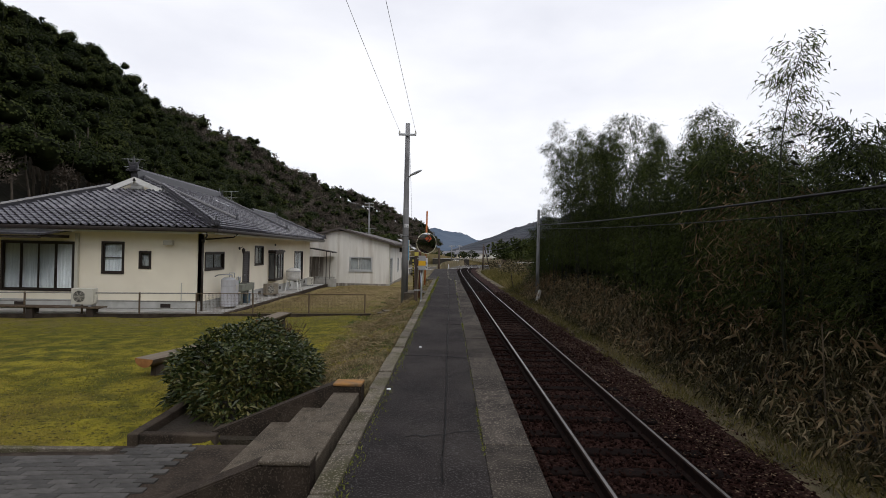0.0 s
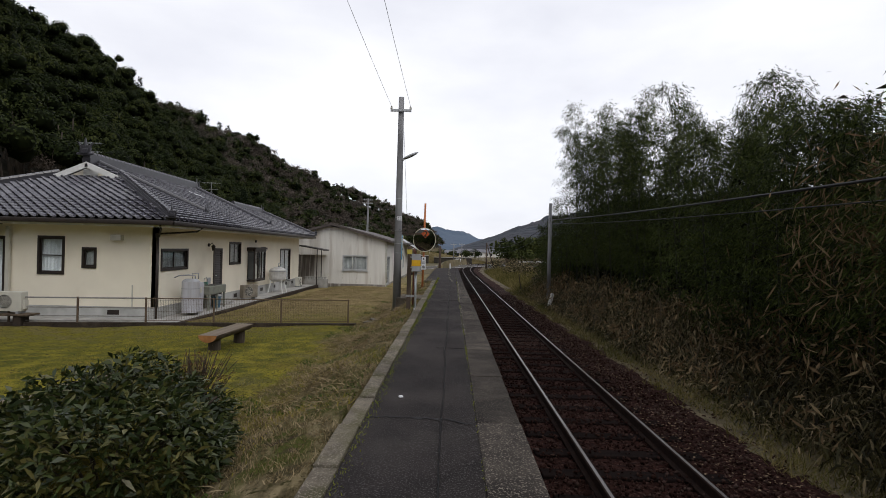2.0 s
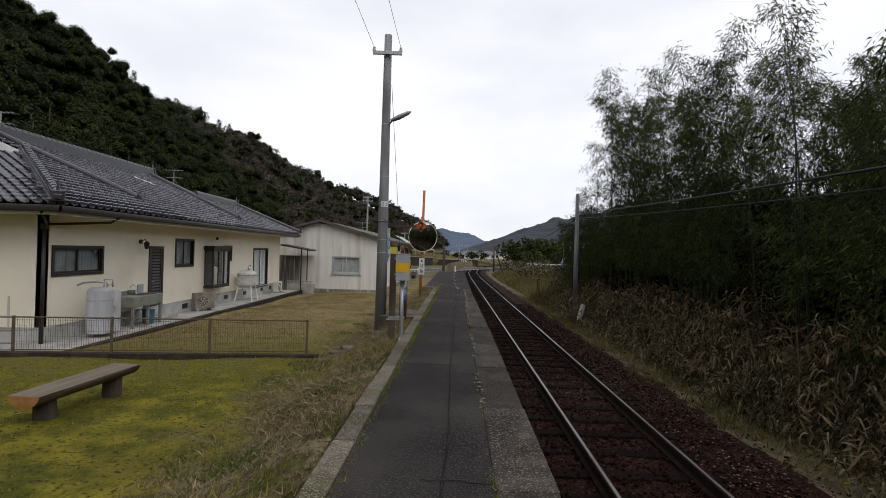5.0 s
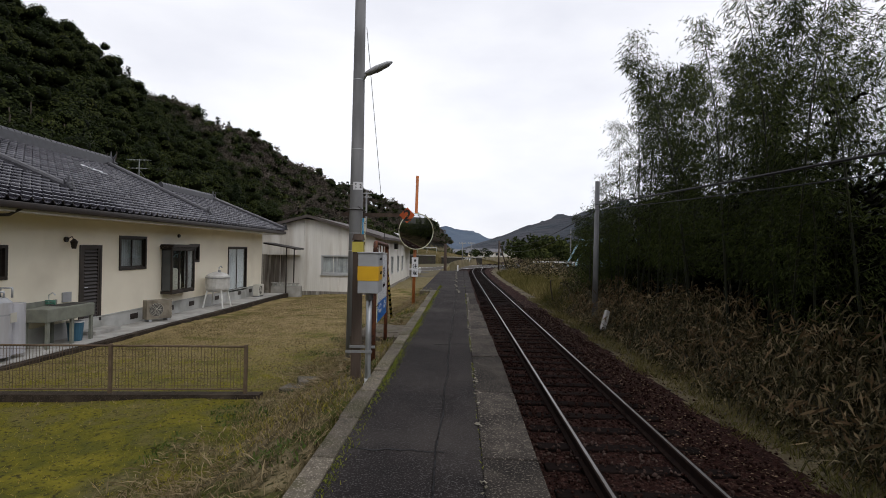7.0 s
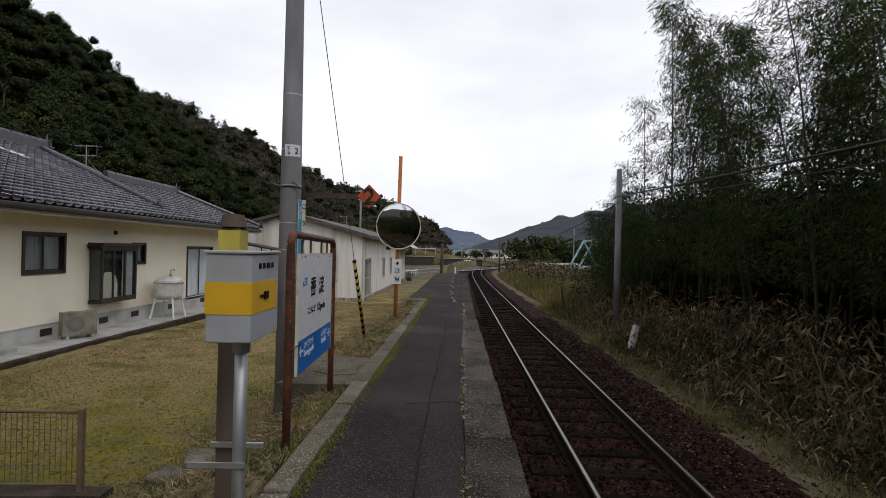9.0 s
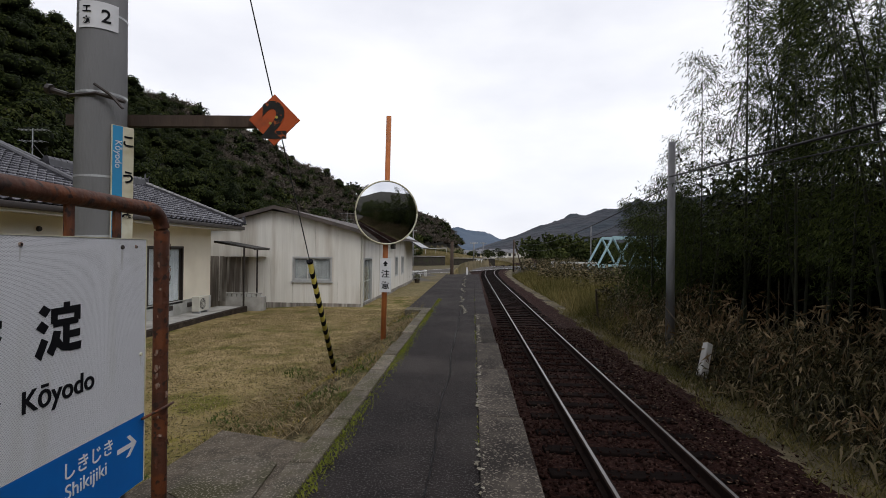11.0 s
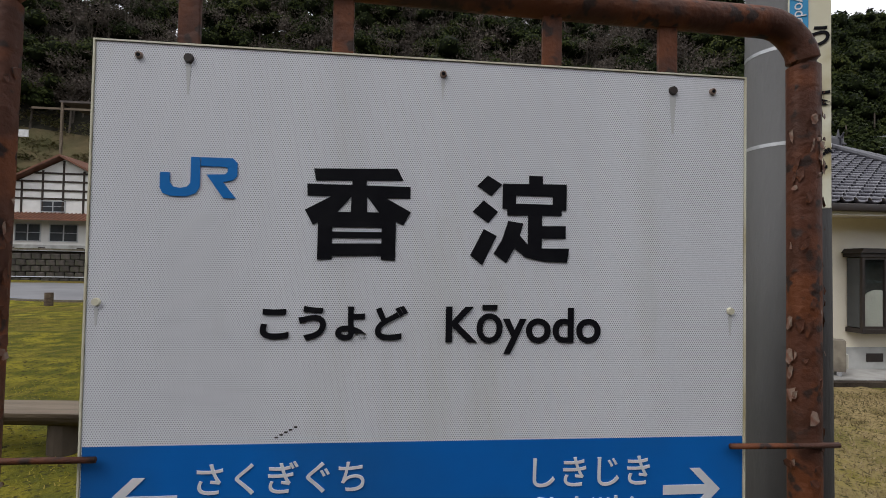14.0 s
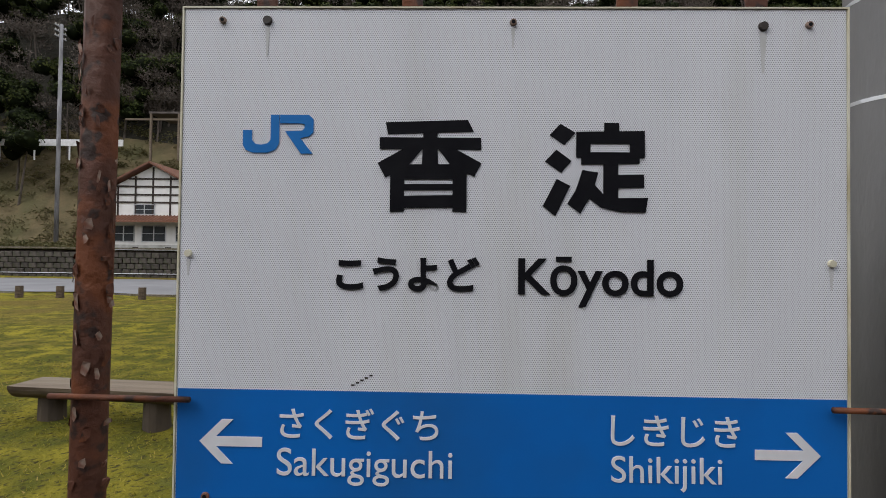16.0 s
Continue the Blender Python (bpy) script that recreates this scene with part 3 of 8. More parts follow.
def build_ground():
    xs = lines((-420, -120, 20), (-120, -30, 2.5), (-30, -12, 1.0), (-12, -3.2, 0.4), (-3.2, 7.4, 0.1), (7.4, 20, 0.6), (20, 80, 3), (80, 420, 20))
    ys = lines((-420, -60, 20), (-60, -6, 3), (-6, 46, 0.2), (46, 80, 1.0), (80, 200, 4), (200, 620, 14))
    rng = np.random.default_rng(3)
    X, Y = np.meshgrid(xs, ys)
    Z = ground_z(X, Y)
    fine = (np.abs(X) < 14) & (Y > -6) & (Y < 46)
    Z = Z + np.where(fine, rng.normal(size=X.shape) * 0.008, 0)
    nx, ny = len(xs), len(ys)
    i = np.arange(nx * ny).reshape(ny, nx)
    f = np.stack([i[:-1, :-1], i[:-1, 1:], i[1:, 1:], i[1:, :-1]], axis=-1).reshape(-1, 4)
    v = np.stack([X, Y, Z], axis=-1).reshape(-1, 3)
    me = raw_mesh("ground", v, f, M["lawn"], True)
    for k in ("straw", "straw", "ballast", "verge", "soil", "hillfloor", "hillgrass", "water"):
        me.materials.append(M[k])
    c = v[f].mean(axis=1)
    x, y = c[:, 0], c[:, 1]
    u = x - SLOPE * y - bend(y) * (y > 40)
    wob = 0.35 * np.sin(y * 1.3) + 0.25 * np.sin(y * 3.1 + 1) + rng.normal(size=len(y)) * 0.12
    idx = np.zeros(len(c), dtype=np.int32)
    idx[(y > 46) & (x > -10) & (y < 60)] = 1
    idx[(u >= -0.5)] = 3
    idx[u > 4.25 + 0.3 * wob] = 4
    idx[u > 5.6 + 0.3 * wob] = 5
    idx[u > 17] = 5
    idx[(u > 45)] = 6
    idx[(y > 60) & (u < -0.5)] = 7
    fx = foot_x(y)
    idx[x < fx + 3] = 7
    idx[x < fx - 7 + 2 * wob] = 6
    idx[(x < fx + 3) & (x > fx - 13 + 2 * wob) & (y < 28)] = 7
    idx[(y < -45) & (u < -6)] = 6
    idx[(y < -45) & (u > 5)] = 6
    idx[(c[:, 2] < -4.2) & (u < 60)] = 8
    me.polygons.foreach_set("material_index", idx)
    return tagged(new("ground", me), "mossy yellow-green lawn, straw turf bank and wooded valley sides", "ground", kind="structure")


build_ground()


# ---- far mountains ----
def mountain(name, pts, height_at, depth, material, label, seed):
    """A far ridge: a rumpled slope rising to a skyline."""
    rng = np.random.default_rng(seed)
    n, k = 150, 16
    a, b = Vector(pts[0]), Vector(pts[1])
    side = Vector((-(b - a).y, (b - a).x)).normalized()
    V = []
    for j in range(k):
        for i in range(n):
            s = i / (n - 1)
            t = j / (k - 1)
            p = a.lerp(b, s) + side * depth * (t - 1) * -1
            h = height_at(s) * (1 - (1 - t) ** 1.3) if t < 1 else height_at(s)
            nz = noise.fractal(Vector((s * 18 + seed, t * 9, seed)), 1.0, 2.0, 5)
            V.append((p.x, p.y, -6 + h * (1 + 0.12 * nz * t) + 2.0 * nz * t))
    i = np.arange(n * k).reshape(k, n)
    F = np.stack([i[:-1, :-1], i[:-1, 1:], i[1:, 1:], i[1:, :-1]], axis=-1).reshape(-1, 4)
    return tagged(new(name, raw_mesh(name, V, F, material, True)), label, "mountain", kind="structure")


mountain("backdrop_mountain_far", ((-420, 1500), (500, 1500)), lambda s: 32 + 44 * math.exp(-((s - 0.47) / 0.05) ** 2) + 30 * math.exp(-((s - 0.56) / 0.05) ** 2), -300, M["farmount"], "distant wooded mountains under cloud, blue-grey haze put into their colour", 4)
mountain("backdrop_mountain_east", ((66, 780), (676, 560)), lambda s: 10 + 76 * (1 - math.exp(-s / 0.2)) + 14 * s, -260, M["mountain"], "dark wooded mountain beyond the river, tinted blue for haze", 9)


# ---- platform, steps, track ----
def slab(name, u0, u1, v0, v1, z0, z1, material, parent, bevel=0.012, worn=0.004, label=""):
    bm = boxes((u0, u1, v0, v1, z0, z1), bevel=bevel)
    return part(name, rough(bm, worn, 0.3, u0 + v0), material, parent, label)


def flat_bits(rng, centres, size):
    """Small uneven chips lying flat."""
    n = len(centres)
    out = []
    for k in range(4):
        a = k * math.pi / 2 + rng.uniform(-0.4, 0.4, n)
        r = size * rng.uniform(0.3, 1.0, n)
        out.append(centres + np.column_stack([r * np.cos(a), r * np.sin(a), rng.uniform(0, 0.5, n) * size]))
    return np.stack(out, axis=1).reshape(-1, 3), np.arange(4 * n).reshape(n, 4)


M["crumb"] = leaf_mat("pale_crumbs", [(0.08, 0.07, 0.05), (0.16, 0.145, 0.11), (0.26, 0.24, 0.19)], through_light=0.0, island=0.9)
M["litter"] = leaf_mat("fallen_brown_leaves", [(0.014, 0.008, 0.006), (0.03, 0.017, 0.011), (0.06, 0.037, 0.024), (0.17, 0.12, 0.08)], through_light=0.0, spec=0.05, island=0.95)


def build_platform():
    p = thing("platform", "narrow black asphalt station platform with worn concrete edges", "platform", PF, kind="structure")
    # asphalt bed, slightly uneven, with a long crack line down the middle
    us = np.concatenate([np.arange(-0.68, 0.415, 0.06), [0.41]])
    vs = np.arange(-5.0, 47.0, 0.12)
    V, rng = [], np.random.default_rng(5)
    for v in vs:
        for u in us:
            z = -0.012 + 0.012 * noise.noise(Vector((u * 1.4, v * 0.5, 0))) + 0.006 * noise.noise(Vector((u * 6, v * 4, 3)))
            c = 0.06 + 0.04 * noise.noise(Vector((0, v * 0.8, 7)))
            if abs(u - c) < 0.04:
                z -= 0.012
            V.append((u, v, z))
    nu, nv = len(us), len(vs)
    i = np.arange(nu * nv).reshape(nv, nu)
    F = np.stack([i[:-1, :-1], i[:-1, 1:], i[1:, 1:], i[1:, :-1]], axis=-1).reshape(-1, 4)
    top = new("asphalt_surface", raw_mesh("asphalt_surface", V, F, M["asphalt"], True))
    top.parent = p
    part("platform_core", boxes((-0.67, 0.7, -5.0, 47.0, -1.5, -0.05)), M["darkconc"], p)
    # edge slabs along the track, in two courses
    v, k, r = -5.0, 0, random.Random(2)
    while v < 47:
        ln = 1.8 + r.uniform(-0.05, 0.05)
        slab("edge_slab", 0.412, 0.835 - 0.085 * min(max((v - 14) / 8, 0), 1.3) + r.uniform(-0.006, 0.006), v + 0.004, min(v + ln, 47) - 0.004, -0.13, 0.004 + r.uniform(-0.004, 0.006), M["edge"] if v < 27 else M["asphalt"], p)
        v += ln
    slab('asphalt_shoulder', -1.3, -0.69, 28.6, 47, -0.6, -0.03, M['asphalt'], p)
    slab('end_kerb', -1.3, -0.69, 28.1, 28.58, -0.5, 0.0, M['kerb'], p)
    # kerb along the lawn, open at the steps
    v = -5.0
    while v < 28:
        ln = 0.9 + r.uniform(-0.03, 0.03)
        z = 0.012 + r.uniform(-0.01, 0.01)
        slab("kerb_stone", -0.87 + r.uniform(-0.012, 0.012), -0.685, v + 0.006, v + ln - 0.006, -0.3, z, M["kerb"], p, 0.014, 0.008)
        v += ln
    # open cracks in the asphalt: jagged grooves with a raised crumbling lip
    rr = random.Random(14)
    for v0, ua, ub, wid in ((5.95, -0.68, 0.4, 0.014), (9.6, -0.1, 0.41, 0.009), (13.2, -0.68, 0.15, 0.01), (17.6, -0.2, 0.41, 0.01), (2.4, -0.3, 0.4, 0.008)):
        bm, prev, k = bmesh.new(), None, 0
        u, v = ua, v0
        while u < ub:
            w = wid * rr.uniform(0.4, 1.2)
            z = -0.006 + 0.012 * noise.noise(Vector((u * 1.4, v * 0.5, 0))) + 0.006 * noise.noise(Vector((u * 6, v * 4, 3)))
            row = [bm.verts.new((u, v - w, z + 0.001)), bm.verts.new((u, v, z - 0.003)), bm.verts.new((u, v + w, z + 0.001))]
            if prev:
                bm.faces.new((prev[0], row[0], row[1], prev[1]))
                bm.faces.new((prev[1], row[1], row[2], prev[2]))
            prev = row
            u += 0.035
            v += rr.uniform(-0.03, 0.03)
        part("asphalt_crack", bm, M["cable"], p, "open crack across the asphalt")
    # pale crumbs of mortar and dry weeds in the broken joint
    rng = np.random.default_rng(44)
    sp = []
    for v0, v1, ua, ub, n in ((11, 21, 0.41, 0.42, 160), (20.5, 27.5, 0.44, 0.47, 420), (27.5, 30, 0.14, 0.1, 260), (30, 44, 0.02, -0.06, 900)):
        q = rng.random(n)
        keep = np.sin(q * (v1 - v0) * 1.9) + 0.6 * np.sin(q * (v1 - v0) * 5.3) > -0.35
        v = v0 + (v1 - v0) * q
        sp.append(np.column_stack([ua + (ub - ua) * q + 0.05 * np.sin(v * 2.3) * (v > 27) + rng.normal(size=n) * 0.018, v])[keep])
    sp = np.concatenate(sp)
    c = np.column_stack([sp, np.full(len(sp), 0.0)])
    ob = new("joint_crumbs", raw_mesh("joint_crumbs", *flat_bits(rng, c, 0.03), M["crumb"]))
    ob.parent = p
    ob["kind"] = "stuff"
    # the long seam between two spreads of asphalt
    bm, prev = bmesh.new(), None
    for v in np.arange(1.5, 30, 0.07):
        c = 0.07 + 0.035 * noise.noise(Vector((0, v * 0.8, 7))) + 0.012 * noise.noise(Vector((0, v * 9, 2)))
        w = 0.006 * rr.uniform(0.3, 1.3)
        z = -0.006 + 0.012 * noise.noise(Vector((c * 1.4, v * 0.5, 0))) + 0.006 * noise.noise(Vector((c * 6, v * 4, 3)))
        row = [bm.verts.new((c - w, v, z - 0.001)), bm.verts.new((c, v, z - 0.008)), bm.verts.new((c + w, v, z - 0.001))]
        if prev:
            bm.faces.new((prev[0], prev[1], row[1], row[0]))
            bm.faces.new((prev[1], prev[2], row[2], row[1]))
        prev = row
    part("asphalt_seam", bm, M["cable"], p, "long open seam in the asphalt")
    return p


build_platform()


def build_steps():
    s = thing("platform_steps", "three exposed-aggregate steps with low dark concrete side walls", "steps", PF)
    for i, (ua, ub, z) in enumerate(((-1.29, -0.975, -0.035), (-1.66, -1.295, -0.225), (-2.03, -1.665, -0.41))):
        slab("tread", ua, ub, 1.86, 3.86, -0.9, z, M["step"], s, 0.012, 0.006)
    for v0, v1, near in ((1.62, 1.84, True), (3.88, 4.1, False)):
        bm = bmesh.new()
        prism(bm, [(-0.96, -0.9), (-0.96, 0.045), (-1.34, 0.04), (-2.6, -0.5), (-2.78, -0.56), (-2.78, -0.9)], v0, v1, "y")
        bmesh.ops.bevel(bm, geom=bm.edges[:], offset=0.014, segments=2, affect="EDGES")
        part("side_wall", rough(bm, 0.012, 0.3, v0), M["darkconc"], s)
        cap = rough(boxes((-1.36 if near else -1.3, -0.955, v0 - 0.012, v1 + 0.012, 0.03, 0.065), bevel=0.012), 0.01, 0.2, v0)
        part("coping", cap, M["step"] if near else M["lichen"], s, "pale worn cap" if near else "orange lichen-covered cap")
    return s


build_steps()


def paved_z(x, y):
    """The paved ground at the foot of the steps, before any digging for them."""
    u = x - SLOPE * y
    return -0.6 - 0.0165 * np.clip(y - 3.5, -3, 42) - 0.022 * np.clip(-2.4 - u, 0, 13)


def build_pavers():
    p = thing("pavement", "grey concrete block paving at the foot of the steps", "paving", kind="structure")
    me = {}
    for a, b in ((0.198, 0.098),):
        me["paver"] = mesh_of("paver", boxes((-a / 2 + 0.002, a / 2 - 0.002, -b / 2 + 0.002, b / 2 - 0.002, -0.06, 0.0), bevel=0.006), M["paver"])
    r = random.Random(4)
    n = 0
    for j in range(36):
        for i in range(28):
            x = -5.45 + i * 0.2 + (0.1 if j % 2 else 0.0)
            y = 0.05 + j * 0.1
            if x > -2.0 or (y > 1.5 and x > -2.72 + 0.0425 * y) or n >= 900:
                continue
            if x > -3.3 or y < 3.3:
                ob = new("paver", me["paver"])
                ob.parent = p
                ob.matrix_basis = pose(x, y, float(paved_z(x, y)) + 0.058 + r.uniform(-0.003, 0.003), r.uniform(-0.8, 0.8), r.uniform(-0.8, 0.8), 0)
                n += 1
    part("paving_edge", rough(boxes((-5.9, -3.47, 3.44, 3.52, -0.9, -0.56), bevel=0.01), 0.008, 0.3), M["kerb"], p)
    xs, ys = np.arange(-5.7, -1.85, 0.15), np.arange(-0.3, 3.74, 0.15)
    X, Y = np.meshgrid(xs, ys)
    i = np.arange(X.size).reshape(X.shape)
    F = np.stack([i[:-1, :-1], i[:-1, 1:], i[1:, 1:], i[1:, :-1]], axis=-1).reshape(-1, 4)
    bed = new("paving_bed", raw_mesh("paving_bed", np.column_stack([X.ravel(), Y.ravel(), paved_z(X, Y).ravel() + 0.04]), F, M["darkconc"]))
    bed.parent = p
    return p


build_pavers()


def build_track():
    t = thing("railway_track", "single railway line of worn rails on tarred timber sleepers", "railway track", kind="structure")
    TU = 2.28

    def centre(v):
        """The track's middle at distance v along: straight, then a right-hand curve."""
        x, y = pf(TU, v)
        return x + float(bend(np.array(y))), y

    prof = [(-0.017, 0.0), (-0.034, -0.006), (-0.034, -0.035), (-0.012, -0.05), (-0.012, -0.125), (-0.062, -0.14), (-0.062, -0.155), (0.062, -0.155), (0.062, -0.14), (0.012, -0.125), (0.012, -0.05), (0.034, -0.035), (0.034, -0.006), (0.017, 0.0)]
    stations = list(np.arange(-14, 40, 1.5)) + list(np.arange(40, 118, 2.5))
    for side in (-1, 1):
        bm = bmesh.new()
        rings = []
        for v in stations:
            x, y = centre(v)
            x2, y2 = centre(v + 0.5)
            d = Vector((x2 - x, y2 - y, 0)).normalized()
            w = Vector((d.y, -d.x, 0))
            o = Vector((x, y, float(rail_z(y)))) + w * side * 0.558
            rings.append([bm.verts.new(o + w * a + Vector((0, 0, b))) for a, b in prof])
        n = len(prof)
        for a, b in zip(rings, rings[1:]):
            for k in range(n):
                f = bm.faces.new((a[k], b[k], b[(k + 1) % n], a[(k + 1) % n]))
                f.material_index = 1 if k == n - 1 else 0
        bmesh.ops.recalc_face_normals(bm, faces=bm.faces[:])
        part("rail", bm, [M["rail"], M["railtop"]], t, "rusty rail with a worn bright head")
    sl = mesh_of("sleeper", rough(boxes((-1.05, 1.05, -0.1, 0.1, -0.14, 0.0), bevel=0.015), 0.012, 0.2), M["sleeper"])
    r = random.Random(8)
    v = -13.0
    while v < 116:
        x, y = centre(v)
        x2, y2 = centre(v + 0.5)
        ob = new("sleeper", sl)
        ob.parent = t
        ob.matrix_basis = pose(x + r.uniform(-0.03, 0.03), y, float(rail_z(y)) - 0.158 + r.uniform(-0.008, 0.006), 0, 0, -math.degrees(math.atan2(x2 - x, y2 - y)) + r.uniform(-1, 1))
        v += 0.64 + r.uniform(-0.03, 0.03)
    # ballast stones, too many to count
    rng = np.random.default_rng(6)
    ico = bmesh.new()
    bmesh.ops.create_icosphere(ico, subdivisions=1, radius=1.0)
    iv = np.array([v.co[:] for v in ico.verts])
    ifc = np.array([[v.index for v in f.verts] for f in ico.faces])
    ico.free()
    n = 27000
    vv = -1.0 + 34 * rng.random(n) ** 1.25
    uu = np.minimum(rng.uniform(0.86, 4.5, n), 4.1 + np.abs(rng.normal(size=n)) * 0.35)
    s = rng.uniform(0.011, 0.026, n)
    cx, cy = np.array([pf(a, b) for a, b in zip(uu, vv)]).T
    cz = rail_z(cy) - 0.163 + rng.uniform(-0.02, 0.03, n) - 0.1 * smooth01((uu - 3.7) / 0.7)
    sh = iv[None] * (1 + 0.35 * rng.normal(size=(n, len(iv), 1))) * s[:, None, None] * rng.uniform(0.6, 1.2, (n, 1, 3))
    V = (sh + np.stack([cx, cy, cz], axis=1)[:, None]).reshape(-1, 3)
    F = (ifc[None] + (np.arange(n) * len(iv))[:, None, None]).reshape(-1, 3)
    me = raw_mesh("ballast_stones", V, F, leaf_mat("ballast_stone", [(0.0065, 0.003, 0.0025), (0.0145, 0.0066, 0.0052), (0.029, 0.0145, 0.0115), (0.08, 0.056, 0.048)], rough=0.95, through_light=0.0, spec=0.04))
    tagged(new("ballast", me), "dark rust-brown crushed stone ballast under the rails", "ballast", kind="stuff")


build_track()


# ---- the cream bungalow ----
def holed_wall(length, z0, z1, thick, holes):
    """A wall along local x (0..length), outer face at y = 0, with openings (x0, x1, z0, z1) cut through it."""
    bm = bmesh.new()
    xs = sorted({0, length, *[h[0] for h in holes], *[h[1] for h in holes]})
    zs = sorted({z0, z1, *[h[2] for h in holes], *[h[3] for h in holes]})
    solid = {}
    for i in range(len(xs) - 1):
        for j in range(len(zs) - 1):
            cx, cz = (xs[i] + xs[i + 1]) / 2, (zs[j] + zs[j + 1]) / 2
            solid[i, j] = not any(h[0] < cx < h[1] and h[2] < cz < h[3] for h in holes)
    vs = {}

    def v(i, j, k):
        if (i, j, k) not in vs:
            vs[i, j, k] = bm.verts.new((xs[i], thick if k else 0.0, zs[j]))
        return vs[i, j, k]

    for (i, j), s in solid.items():
        if not s:
            continue
        bm.faces.new((v(i, j, 0), v(i + 1, j, 0), v(i + 1, j + 1, 0), v(i, j + 1, 0)))
        bm.faces.new((v(i, j, 1), v(i, j + 1, 1), v(i + 1, j + 1, 1), v(i + 1, j, 1)))
        for di, dj, a, b in ((-1, 0, (i, j), (i, j + 1)), (1, 0, (i + 1, j + 1), (i + 1, j)), (0, -1, (i + 1, j), (i, j)), (0, 1, (i, j + 1), (i + 1, j + 1))):
            if not solid.get((i + di, j + dj), False):
                bm.faces.new((v(*a, 0), v(*b, 0), v(*b, 1), v(*a, 1)))
    bmesh.ops.recalc_face_normals(bm, faces=bm.faces[:])
    return bm


def window(parent, m, w, h, panes=2, curtain=None, frame_mat="brown", rail=False, label="dark bronze sliding window", depth=0.09, name="window"):
    """A sliding window: lower left outer corner at the origin, opening along local x and z, facing local -y."""
    t = 0.045
    bm = boxes((-0.03, w + 0.03, -0.03, depth, -0.03, t), (-0.03, w + 0.03, -0.03, depth, h - t, h + 0.03), (-0.03, t, -0.03, depth, t, h - t), (w - t, w + 0.03, -0.03, depth, t, h - t))
    f = part(name, bm, M[frame_mat], parent, label, m=m)
    pw = (w - 2 * t) / panes
    for i in range(panes):
        x0 = t + i * pw
        y = 0.02 + 0.025 * (i % 2)
        bm = boxes((x0, x0 + 0.04, y, y + 0.024, t, h - t), (x0 + pw - 0.04, x0 + pw, y, y + 0.024, t, h - t), (x0 + 0.04, x0 + pw - 0.04, y, y + 0.024, t, t + 0.05), (x0 + 0.04, x0 + pw - 0.04, y, y + 0.024, h - t - 0.04, h - t))
        if rail:
            box(bm, x0 + 0.04, x0 + pw - 0.04, y, y + 0.024, h * 0.48, h * 0.48 + 0.04)
        part("sash", bm, M[frame_mat], f)
        g = part("pane", boxes((x0 + 0.04, x0 + pw - 0.04, y + 0.009, y + 0.014, t + 0.05, h - t - 0.04)), M["glass"], f)
        g.visible_shadow = False
    if curtain:
        bm = bmesh.new()
        n = max(12, int(w * 26))
        a = [bm.verts.new((t + (w - 2 * t) * k / n, 0.1 + 0.012 * math.sin(k * 1.9) + 0.008 * math.sin(k * 0.7), t)) for k in range(n + 1)]
        b = [bm.verts.new((q.co.x, q.co.y, h - t)) for q in a]
        for k in range(n):
            bm.faces.new((a[k], a[k + 1], b[k + 1], b[k]))
        part("curtain", bm, M[curtain], f, "pale closed curtain" if curtain == "curtain" else "", smooth=True)
    return f


# near-black underlay: the shade in the tile gaps is put into its colour
M["underlay"] = mat("gap_shade_underlay", (0.012, 0.011, 0.011), (0.008, 0.008, 0.008), 4, 0.95, 0.1, 40, spec=0.05)


def tile_mesh():
    """One glazed pantile, its lower lip raised: lies along local y (up the slope), x across."""
    bm = bmesh.new()
    prof = [(-0.14, 0.01), (-0.155, 0.06), (-0.12, 0.07), (-0.08, 0.045), (-0.04, -0.006), (0.03, -0.026), (0.1, -0.02), (0.155, 0.0)]
    rows = [[bm.verts.new((x, y, z + dz)) for x, z in prof] for y, dz in ((-0.085, -0.03), (-0.155, 0.03), (-0.15, 0.05), (-0.135, 0.057), (0.15, -0.012))]
    for a, b in zip(rows, rows[1:]):
        for k in range(len(prof) - 1):
            bm.faces.new((a[k], a[k + 1], b[k + 1], b[k]))
    return mesh_of("roof_tile", bm, M["tile"])


def ridge_bar(pts, w, h, caps=True):
    """A built-up tile ridge along points: courses below, round caps on top."""
    bm = bmesh.new()
    for a, b in zip(pts, pts[1:]):
        a, b = Vector(a), Vector(b)
        d = b - a
        ln = d.length
        t = Matrix.Translation(a) @ d.to_track_quat("Y", "Z").to_matrix().to_4x4()
        n0 = len(bm.verts)
        for k, (hw, z0, z1) in enumerate(((w, -0.08, h * 0.35), (w * 0.82, h * 0.35, h * 0.7))):
            box(bm, -hw / 2, hw / 2, 0, ln, z0, z1, m=t)
        n = int(ln / 0.26)
        for k in range(n):
            p, q = Vector((0, k * ln / n, h * 0.72)), Vector((0, (k + 1) * ln / n - 0.012, h * 0.72 - 0.004))
            tube(bm, t @ p, t @ q, w * 0.36, w * 0.33, 8)
    return bm


